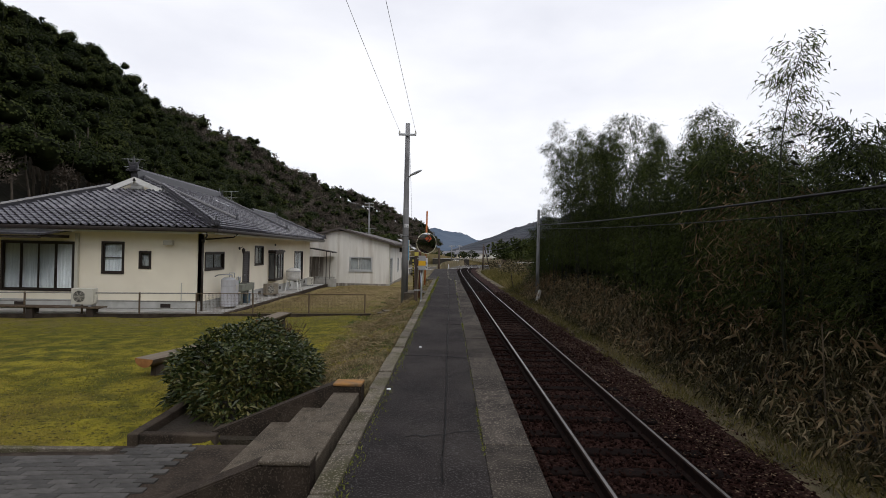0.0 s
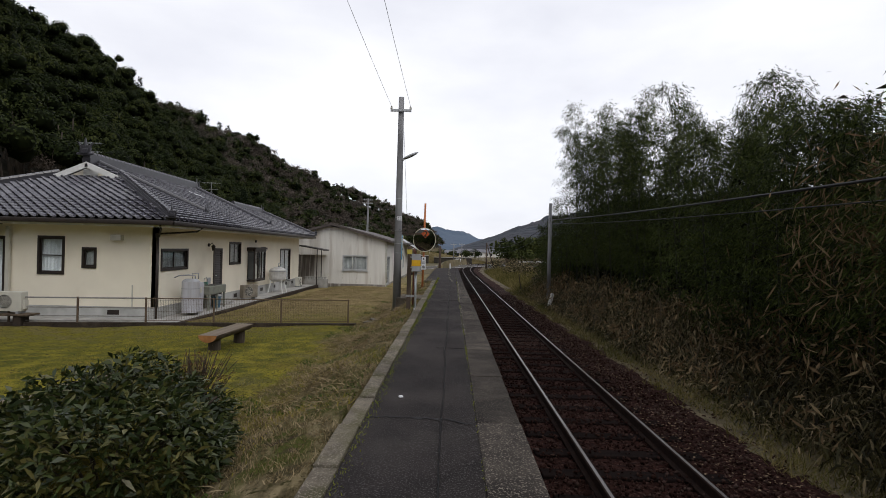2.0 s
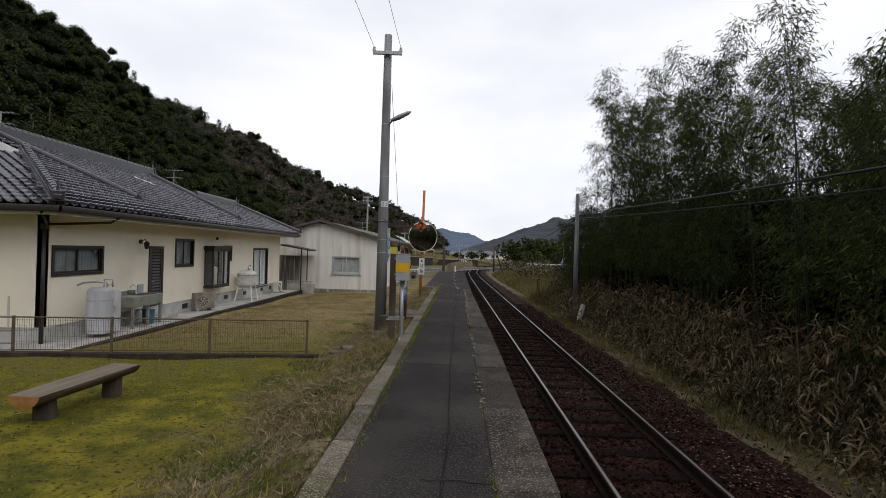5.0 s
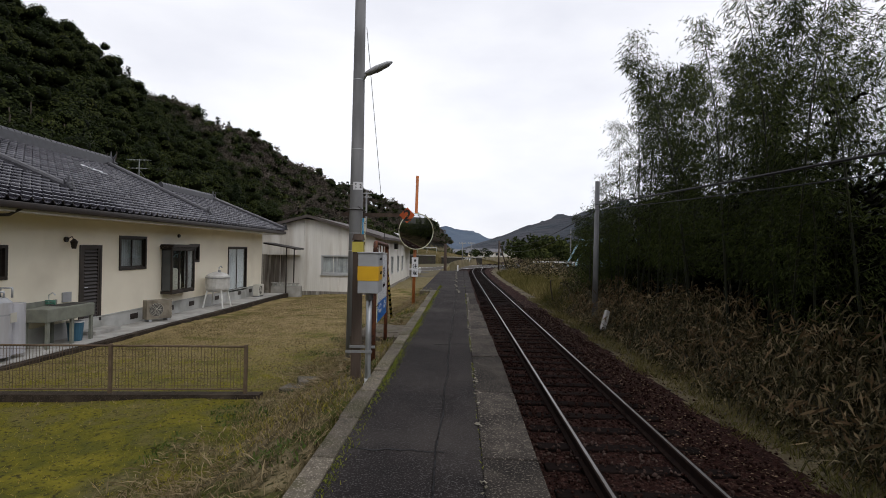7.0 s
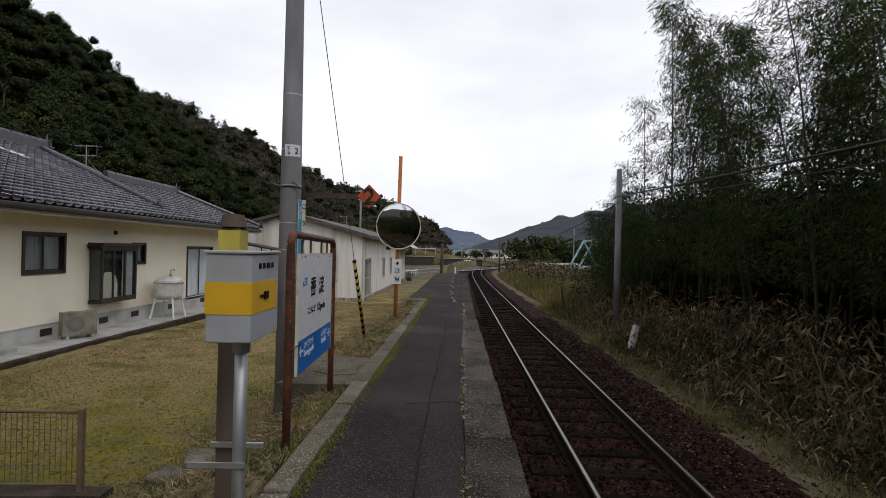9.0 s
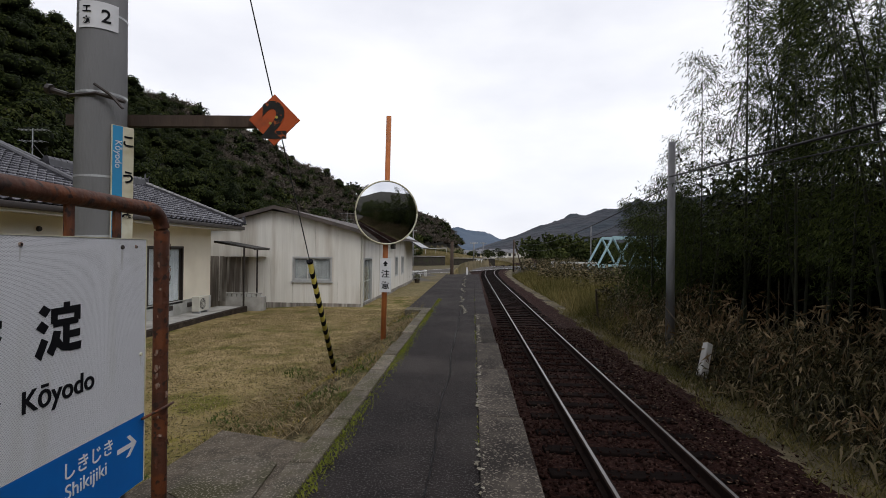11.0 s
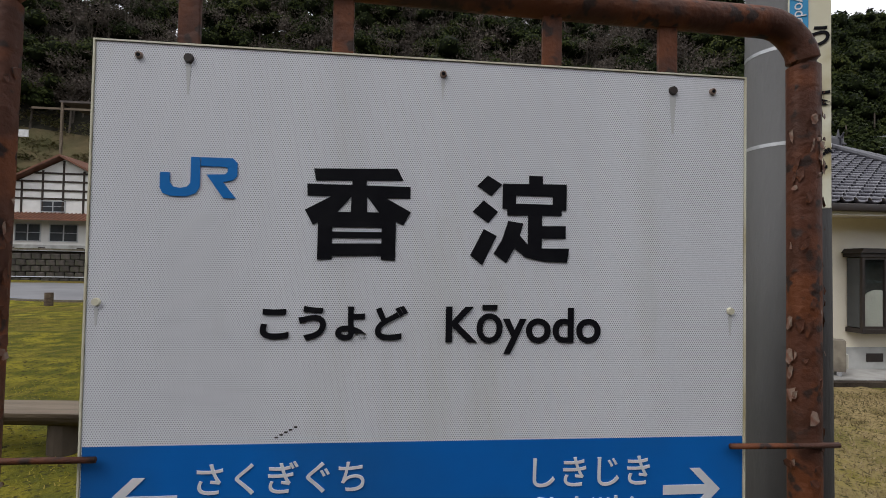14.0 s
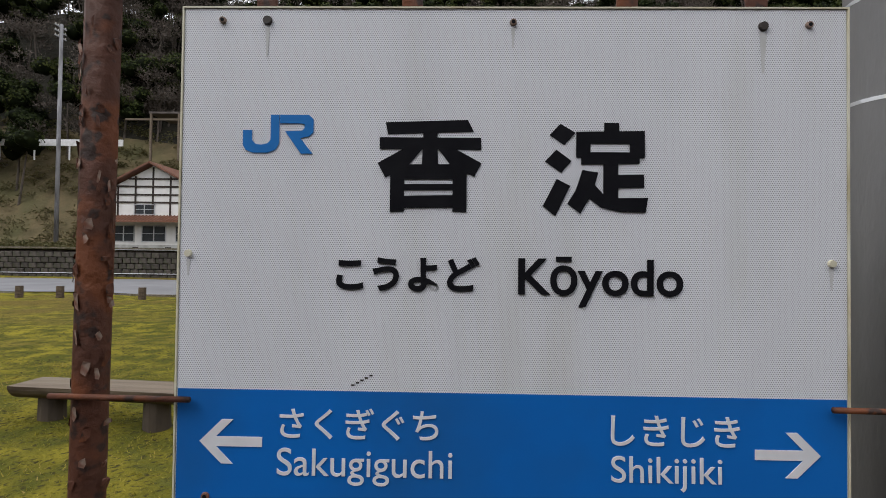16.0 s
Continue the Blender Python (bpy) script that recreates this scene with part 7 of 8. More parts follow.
def build_woods():
    rng = np.random.default_rng(21)
    sets = {"leaf_wood": [], "leaf_cedar": [], "leaf_bare": [], "wood_core": []}
    trunks = bmesh.new()
    spots = []
    for _ in range(9000):
        y = rng.uniform(-70, 470)
        fx, rx = float(foot_x(y)), float(ridge_x(y))
        x = rng.uniform(rx - 10, fx - 5)
        near = 7.5 if y < 150 else 16
        if any((x - a) ** 2 + (y - b) ** 2 < near for a, b in spots[-400:]):
            continue
        if (-24 < y < 8 and x > -58) or (8 <= y < 27 and x > fx - 11):
            continue
        spots.append((x, y))
        if len(spots) > 1750:
            break
    # low growth that fills the upper slope and the crest
    grown = len(spots)
    for _ in range(950):
        y = rng.uniform(-30, 260)
        fx, rx = float(foot_x(y)), float(ridge_x(y))
        x = fx + (rx - fx) * rng.uniform(0.5, 1.15)
        if -24 < y < 8 and x > -58:
            continue
        spots.append((x, y))
    for i, (x, y) in enumerate(spots):
        low = i >= grown
        z = float(ground_z(x, y))
        fx, rx = float(foot_x(y)), float(ridge_x(y))
        t = (fx - x) / max(fx - rx, 1)
        far = y > 150
        d = rng.random()
        kind = "leaf_wood"
        if d < 0.02 or (t > 0.85 and d < 0.05):
            kind = "leaf_cedar"
        if (y < 56 and d > (0.42 if t > 0.45 else 0.75)) or (far and d > 0.6):
            kind = "leaf_bare"
        if y > 135 and kind == "leaf_wood" and d > 0.45:
            kind = "leaf_bare"
        hgt = rng.uniform(6.3, 8.6) if kind != "leaf_cedar" else rng.uniform(7.5, 10.5)
        stand = t < 0.3 and y < 75 and kind == "leaf_wood"
        if stand:
            hgt *= 1.2
        if t > 0.75:
            hgt += 0.8
        if low:
            hgt *= 0.62
        if far:
            hgt *= 0.9
        n = 880 if not far else 190
        if kind == "leaf_bare":
            n = 420 if not far else 150
        at = np.array([x, y, z])
        if kind == "leaf_cedar":
            n = 420 if not far else 150
            q = rng.random(n) ** 0.7
            a = rng.uniform(0, 2 * np.pi, n)
            rad = np.sqrt(rng.random(n)) * ((1 - q) * 1.9 + 0.15)
            c = np.column_stack([rad * np.cos(a), rad * np.sin(a), hgt * (0.25 + 0.75 * q)])
            out = np.column_stack([np.cos(a), np.sin(a), -0.3 * np.ones(n)])
            v, f = leaves(rng, c + at, 0.5 if not far else 0.8, 0.2 if not far else 0.34, outward=out, droop=0.15)
        else:
            m = 6
            lobes = rng.normal(size=(m, 3)) * np.array([1.35, 1.35, 0.6]) + np.array([0, 0, hgt * (0.8 if stand else 0.7)])
            size = rng.uniform(0.85, 1.5, m)
            pick = rng.integers(0, m, n)
            s = unit(rng.normal(size=(n, 3)))
            s[:, 2] = np.abs(s[:, 2]) * 1.05 - 0.2
            s = unit(s)
            c = lobes[pick] + s * (size[pick] * (rng.uniform(0.8, 1.15, n) if kind == "leaf_wood" else rng.uniform(0.3, 1.2, n)))[:, None]
            if kind == "leaf_wood":
                v, f = flakes(rng, c + at, s + np.array([0, 0, 0.2]), 0.17 if not far else 0.4)
            else:
                sets["leaf_bare"].append(flakes(rng, c + at, s, 0.13 if not far else 0.36, 0.9))
                v, f = leaves(rng, c + at, 0.7 if not far else 1.3, 0.035 if not far else 0.08, outward=s * 1.3, up=0.3)
            # balls added inside the crowns; their dark colour stands for inner shade
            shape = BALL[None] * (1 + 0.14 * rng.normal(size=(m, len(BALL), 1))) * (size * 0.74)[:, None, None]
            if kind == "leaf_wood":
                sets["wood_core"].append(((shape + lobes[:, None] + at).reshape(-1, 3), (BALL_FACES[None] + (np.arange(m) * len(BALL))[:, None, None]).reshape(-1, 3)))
        sets[kind].append((v, f))
        if y < 150 and (kind == "leaf_bare" or stand):
            tube(trunks, (x, y, z - 0.3), (x + rng.normal() * 0.5, y + rng.normal() * 0.5, z + hgt * 0.8), 0.14, 0.06, 6, False)
            if kind == "leaf_bare":
                for k in range(5):
                    a = rng.uniform(0, 6.28)
                    b = z + hgt * rng.uniform(0.35, 0.7)
                    tube(trunks, (x, y, b), (x + 1.6 * math.cos(a), y + 1.6 * math.sin(a), b + 2.0), 0.05, 0.015, 4, False)
    for k, lab in (("leaf_wood", "dense dark evergreen wood covering the hillside"), ("leaf_cedar", "dark pointed cedars among the hillside wood"), ("leaf_bare", "bare grey winter trees on the hillside"), ("wood_core", "added dark balls inside the evergreen crowns, shade put into their colour")):
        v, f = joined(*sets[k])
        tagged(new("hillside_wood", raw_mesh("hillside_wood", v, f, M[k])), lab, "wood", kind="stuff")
    # pale straight stems along the foot of the wood
    for k in range(90):
        y = rng.uniform(29, 75)
        x = float(foot_x(y)) - rng.uniform(8, 15)
        z = float(ground_z(x, y))
        tube(trunks, (x, y, z - 0.2), (x + rng.normal() * 0.5, y + rng.normal() * 0.5, z + rng.uniform(5, 8)), 0.11, 0.07, 6, False)
    tagged(part("tree_stems", trunks, M["stem"], None), "pale straight tree stems at the wood's edge", "tree stems", kind="stuff")


M["stem"] = mat("pale_stem_bark", (0.1, 0.082, 0.065), (0.055, 0.045, 0.036), 5, 0.95, 0.5, 20, stretch=(1, 1, 0.3))
build_woods()


# ---- bamboo beyond the track ----
def bamboo_kind(seed, hgt, dense=1.35, low=0.24):
    """One bamboo at the origin: a jointed culm, bowing at the top, and drooping sprays of leaves."""
    rng = np.random.default_rng(seed)
    lean = rng.normal(size=2) * 0.06
    bow = rng.uniform(0.5, 1.2)
    ba = rng.uniform(0, 6.28)

    def at(t):
        b = bow * max(t - 0.55, 0) ** 2 * 3.2
        return np.array([lean[0] * hgt * t + b * math.cos(ba), lean[1] * hgt * t + b * math.sin(ba), hgt * t - 0.25 * b])

    bm = bmesh.new()
    n = 14
    pts = [at(k / n) for k in range(n + 1)]
    for k in range(n):
        r = 0.034 * (1 - 0.85 * k / n)
        tube(bm, pts[k], pts[k + 1], r, r * 0.93, 7, False)
    cs, out = [], []
    for t in np.arange(low, 1.0, 0.026):
        p = at(t)
        for b in range(2 if t < 0.9 else 3):
            a = rng.uniform(0, 6.28)
            ln = (1.35 - 0.95 * t) * rng.uniform(0.6, 1.25) * (0.6 + 0.4 * min(1, (t - low) / 0.15))
            d = np.array([math.cos(a), math.sin(a), rng.uniform(0.15, 0.75)])
            m = int(34 * dense)
            s = rng.random(m) ** 0.7
            q = p + np.outer(s * ln, d) + np.column_stack([np.zeros((m, 2)), -0.42 * ln * s ** 2])
            cs.append(q + rng.normal(size=(m, 3)) * 0.09)
            out.append(np.tile(d * np.array([0.9, 0.9, 0]) + np.array([0, 0, -0.55]), (m, 1)))
            if b == 0:
                tube(bm, p, p + d * ln * 0.8 - np.array([0, 0, 0.2 * ln]), 0.007, 0.003, 3, False)
    v, f = leaves(rng, np.concatenate(cs), 0.13, 0.022, outward=np.concatenate(out) * 1.3, droop=0.25)
    return mesh_of("culm", bm, M["culm"], True), raw_mesh("foliage", v, f, M["leaf_bamboo"])


def build_bamboo():
    rng = np.random.default_rng(17)
    kinds = [bamboo_kind(100 + k, h) for k, h in enumerate((6.4, 7.0, 7.7, 8.3, 7.3, 6.7))] + [bamboo_kind(120, 5.2, 1.3, 0.15), bamboo_kind(121, 4.4, 1.3, 0.15)]
    first = {}
    n = 0
    rows = []
    v = -7.0
    while v < 37.5:
        rows.append((6.95 + rng.normal() * 0.3, v, True))
        v += rng.uniform(0.5, 0.85)
    for _ in range(175):
        rows.append((7.3 + 7.5 * rng.random() ** 1.3, rng.uniform(-9, 37), False))
    tall = (6.4, 7.0, 7.7, 8.3, 7.3, 6.7, 5.2, 4.4)
    for u, v, front in rows:
        x, y = pf(u, v)
        # the grove's top line along the track: high at its start, a dip, then rising to the north
        top = float(np.interp(v, (5, 6.8, 7.8, 12, 13.2, 15, 19, 22, 25, 30.7, 31.4, 37), (7.9, 7.4, 5.2, 5.7, 7.0, 7.6, 8.5, 9.2, 9.9, 10.2, 5.5, 4.6)))
        hgt = top * (rng.uniform(0.8, 1.03) if front else rng.uniform(0.72, 0.98))
        if front and rng.random() < 0.2:
            hgt *= 0.65
        k = min(range(8), key=lambda q: abs(tall[q] - hgt) + rng.uniform(0, 1.6))
        sc = hgt / tall[k]
        m = Matrix.Translation((x, y, float(ground_z(x, y)) - 0.05)) @ Matrix.Rotation(rng.uniform(0, 6.28), 4, "Z") @ Matrix.Scale(sc, 4)
        t = thing("bamboo", "tall leafy green bamboo with bowed tip in a grove", "bamboo", m, group="bamboo grove")
        for nm, me in (("culm", kinds[k][0]), ("foliage", kinds[k][1])):
            ob = new(nm, me)
            ob.parent = t
    # leafy filler for the grove's depths, with their shade put into its colour
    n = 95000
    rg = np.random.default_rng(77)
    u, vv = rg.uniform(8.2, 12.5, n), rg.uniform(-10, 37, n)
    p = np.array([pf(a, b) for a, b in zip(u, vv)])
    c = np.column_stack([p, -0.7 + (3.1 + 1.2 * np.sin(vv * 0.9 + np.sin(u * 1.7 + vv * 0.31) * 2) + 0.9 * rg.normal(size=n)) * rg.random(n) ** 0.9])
    tagged(new("grove_understory", raw_mesh("grove_understory", *leaves(rg, c, 0.3, 0.12, up=-0.2, droop=0.2), M["leaf_under"])), "leafy understory filling the bamboo grove, shade put into its near-black colour", "undergrowth", kind="stuff")
    # a hanging spray of dry leaves
    t = thing("dry_bamboo", "leaning bamboo with drooping dry brown leaves", "bamboo", Matrix.Translation((*pf(6.6, 8.8), -0.8)))
    rng = np.random.default_rng(5)
    c = rng.normal(size=(1300, 3)) * np.array([0.55, 0.7, 0.8]) + np.array([0, 0, 3.0])
    c[:, 2] -= 0.4 * np.abs(c[:, 0])
    vv, f = leaves(rng, c, 0.3, 0.03, up=-1.2)
    ob = new("foliage", raw_mesh("foliage", vv, f, M["leaf_bamboo_dead"]))
    ob.parent = t
    part("culm", pipe(bmesh.new(), [(0, 0, 0), (0.05, 0.1, 1.5), (0, 0, 3.0), (-0.3, -0.3, 3.9)], 0.022, 7), M["deadstem"], t, smooth=True)


build_bamboo()


def rank_growth():
    """Broad-leaved sasa, dead canes and coarse grass on the bank beyond the track."""
    rng = np.random.default_rng(31)

    def scatter(n, u0, u1, v0, v1):
        u, v = rng.uniform(u0, u1, n), rng.uniform(v0, v1, n)
        p = np.array([pf(a, b) for a, b in zip(u, v)])
        return p, u, v

    # sasa: clumps of stems with fans of broad leaves
    n = 6200
    p, u, v = scatter(n, 5.0, 7.6, -5, 36)
    hump = 0.5 + 0.5 * np.sin(v * 1.1 + 2 * np.sin(v * 0.37))
    hgt = (0.3 + 0.85 * smooth01((u - 5.0) / 1.4)) * rng.uniform(0.3, 1.3, n) * (0.35 + 0.85 * hump)
    z = ground_z(p[:, 0], p[:, 1])
    k = 11
    s = rng.uniform(0.35, 1.05, (n, k))
    c = np.stack([p[:, 0, None] + rng.normal(size=(n, k)) * 0.16, p[:, 1, None] + rng.normal(size=(n, k)) * 0.16, z[:, None] + hgt[:, None] * s], axis=-1).reshape(-1, 3)
    a = rng.uniform(0, 2 * np.pi, len(c))
    out = np.column_stack([np.cos(a), np.sin(a), -0.25 * np.ones(len(c))])
    v1, f1 = leaves(rng, c, 0.21, 0.032, outward=out * 1.1, droop=0.75)
    tagged(new("undergrowth", raw_mesh("undergrowth", v1, f1, M["leaf_sasa"])), "tangled broad-leaved bamboo grass on the bank", "undergrowth", kind="stuff")
    # dry drooping leaves, tan
    n = 1150
    p, u, v = scatter(n, 5.0, 7.6, -5, 33)
    z = ground_z(p[:, 0], p[:, 1])
    c = np.column_stack([p, z + rng.uniform(0.2, 1.5, n) * smooth01((u - 4.6) / 1.5)])
    c = np.repeat(c, 6, axis=0) + rng.normal(size=(n * 6, 3)) * 0.09
    v2, f2 = leaves(rng, c, 0.26, 0.04, up=-1.0)
    tagged(new("dry_leaves", raw_mesh("dry_leaves", v2, f2, M["leaf_bamboo_dead"])), "withered tan leaves hanging in the undergrowth", "dry leaves", kind="stuff")
    # dead canes
    bm = bmesh.new()
    for _ in range(190):
        uu, vv = rng.uniform(5.0, 7.6), rng.uniform(-4, 34)
        x, y = pf(uu, vv)
        z0 = float(ground_z(x, y))
        a, ln = rng.uniform(0, 6.28), rng.uniform(0.6, 1.9)
        tilt = rng.uniform(0.1, 0.9)
        q = [(x + math.cos(a) * ln * tilt * s, y + math.sin(a) * ln * tilt * s, z0 + ln * s * (1 - 0.45 * tilt * s)) for s in (0, 0.35, 0.7, 1)]
        pipe(bm, q, rng.uniform(0.005, 0.011), 4)
    tagged(part("dead_canes", bm, M["deadstem"], None), "thin dead canes standing and leaning in the undergrowth", "dead canes", kind="stuff")
    # coarse grass farther along the line, and tufts on the verge
    n = 30000
    p, u, v = scatter(n, 4.9, 13.0, 32, 75)
    p[:, 0] += bend(p[:, 1]) * (p[:, 1] > 40)
    v3, f3 = blades(rng, p, ground_z, 0.62, 0.02, 0.5)
    n = 30000
    p, u, v = scatter(n, 4.0, 5.6, -4, 40)
    keep = rng.random(n) < smooth01((u - 3.9 + 0.25 * np.sin(v * 1.9) + 0.2 * np.sin(v * 4.7)) / 0.9)
    v4, f4 = blades(rng, p[keep], ground_z, 0.16, 0.008, 0.9)
    tagged(new("coarse_grass", raw_mesh("coarse_grass", *joined((v3, f3), (v4, f4)), M["leaf_weed"])), "rank yellow-green grass along the line", "grass", kind="stuff")
    # fallen leaves on the ballast shoulder and the verge
    n = 11000
    u = np.concatenate([3.05 + np.abs(rng.normal(size=n // 2)) * 0.8, rng.uniform(3.4, 5.4, n // 2)])
    v = -3 + 40 * rng.random(n) ** 1.3
    p = np.array([pf(a, b) for a, b in zip(u, v)])
    z = np.where(u < 4.2, rail_z(p[:, 1]) - 0.15 - 0.1 * smooth01((u - 3.7) / 0.7), ground_z(p[:, 0], p[:, 1]) + 0.015)
    tagged(new("leaf_litter", raw_mesh("leaf_litter", *flat_bits(rng, np.column_stack([p, z + rng.uniform(0, 0.03, n)]), 0.024), M["litter"])), "fallen brown leaves strewn over the ballast shoulder", "leaf litter", kind="stuff")
    # bushes by the line beyond the grove
    sets = []
    for _ in range(75):
        y = rng.uniform(34, 110)
        x = float(y * SLOPE + (bend(np.array(y)) if y > 40 else 0)) + rng.uniform(6.5, 16)
        r = rng.uniform(0.5, 1.3)
        c = unit(rng.normal(size=(260, 3))) * rng.uniform(0.5, 1, (260, 1)) * r
        sets.append(leaves(rng, c + np.array([x, y, float(ground_z(x, y)) + r * 0.6]), 0.3, 0.1))
    tagged(new("scrub", raw_mesh("scrub", *joined(*sets), M["leaf_sasa"])), "low scrub beside the curving line", "scrub", kind="stuff")
    # woods beyond the river and at the far bend
    sets = []
    for _ in range(520):
        d = rng.random()
        if d < 0.35:
            y = rng.uniform(120, 240)
            x = 0.135 * y + rng.uniform(2, 75)
        elif d < 0.6:
            x, y = rng.uniform(48, 110), rng.uniform(-40, 130)
        elif d < 0.8:
            x, y = rng.uniform(-60, 60), rng.uniform(-140, -55)
            if abs(x - 2) < 8:
                continue
        else:
            x, y = rng.uniform(-22, -8), rng.uniform(85, 160)
        r, hh = rng.uniform(2, 3.2), rng.uniform(4, 6.5)
        lob = rng.normal(size=(6, 3)) * r * 0.5
        s = unit(rng.normal(size=(330, 3)))
        c = lob[rng.integers(0, 6, 330)] + s * r * 0.5 + np.array([x, y, max(float(ground_z(x, y)), -3) + hh * 0.6])
        sets.append(flakes(rng, c, s, 0.42))
    tagged(new("valley_wood", raw_mesh("valley_wood", *joined(*sets), M["leaf_wood"])), "dark mixed woodland on the valley floor", "wood", kind="stuff")


rank_growth()


# ---- shrubs, turf ----
def build_shrubs():
    rng = np.random.default_rng(41)
    s = thing("shrub", "rounded dark glossy evergreen shrub in a kerbed bed", "shrub", Matrix.Translation((-2.78, 5.75, -0.66)))
    n = 13500
    d = unit(rng.normal(size=(n, 3)))
    d[:, 2] = np.abs(d[:, 2])
    bump = 1 + 0.16 * np.sin(d[:, 0] * 5 + 1) * np.sin(d[:, 1] * 6) + 0.1 * np.sin(d[:, 2] * 9 + d[:, 0] * 4)
    r = bump * rng.uniform(0.62, 1.0, n) ** 0.6
    c = d * r[:, None] * np.array([1.16, 1.3, 1.0]) + np.array([0, 0, 0.0])
    c[:, 2] = 0.06 + c[:, 2]
    v, f = leaves(rng, c, 0.125, 0.036, outward=d * 0.9, up=0.05, droop=0.25)
    ob = new("foliage", raw_mesh("foliage", v, f, M["leaf_shrub"]))
    ob.parent = s
    bm = bmesh.new()
    for _ in range(26):
        a = rng.uniform(0, 6.28)
        q = rng.uniform(0.4, 0.95)
        pipe(bm, [(0.1 * math.cos(a), 0.1 * math.sin(a), -0.05), (0.5 * q * math.cos(a), 0.5 * q * math.sin(a), 0.35), (1.0 * q * math.cos(a), 1.0 * q * math.sin(a), 0.75)], 0.012, 5)
    part("branch_frame", bm, M["bark"], s)
    # sparse reddish shrub behind
    for k, (x, y, sc) in enumerate(((-2.72, 7.3, 0.98),)):
        t = thing("shrub", "sparse reddish-brown winter shrub, half bare", "shrub", Matrix.Translation((x, y, -0.66)))
        bm = bmesh.new()
        tips = []
        for _ in range(260):
            a, q = rng.uniform(0, 6.28), rng.uniform(0.05, 0.55) * sc
            e = (q * math.cos(a), q * math.sin(a), rng.uniform(0.3, 0.98) * sc)
            pipe(bm, [(0.04 * math.cos(a), 0.04 * math.sin(a), -0.05), (e[0] * 0.45, e[1] * 0.45, e[2] * 0.55 + rng.normal() * 0.05), e], 0.0042, 3)
            tips.append(e)
        part("twig_clump", bm, M["bark"], t)
        c = np.repeat(np.array(tips), 3, axis=0) * rng.uniform(0.6, 1.05, (len(tips) * 3, 1)) + rng.normal(size=(len(tips) * 3, 3)) * 0.03
        v, f = leaves(rng, c, 0.07, 0.018, up=0.5)
        ob = new("foliage", raw_mesh("foliage", v, f, M["leaf_red"]))
        ob.parent = t
    # bed edging
    e = thing("bed_edging", "low dark concrete edging round the shrub bed", "edging")
    for x0, x1, y0, y1 in ((-3.32, -2.45, 3.72, 3.84), (-3.46, -3.33, 3.72, 5.6)):
        part("edging_stone", rough(boxes((x0, x1, y0, y1, -0.95, -0.5), bevel=0.015), 0.01, 0.3, x0), M["darkconc"], e)
    part("bed_soil", rough(boxes((-3.33, -2.0, 3.85, 5.4, -0.9, -0.6)), 0.03, 0.3), M["soil"], e)


build_shrubs()


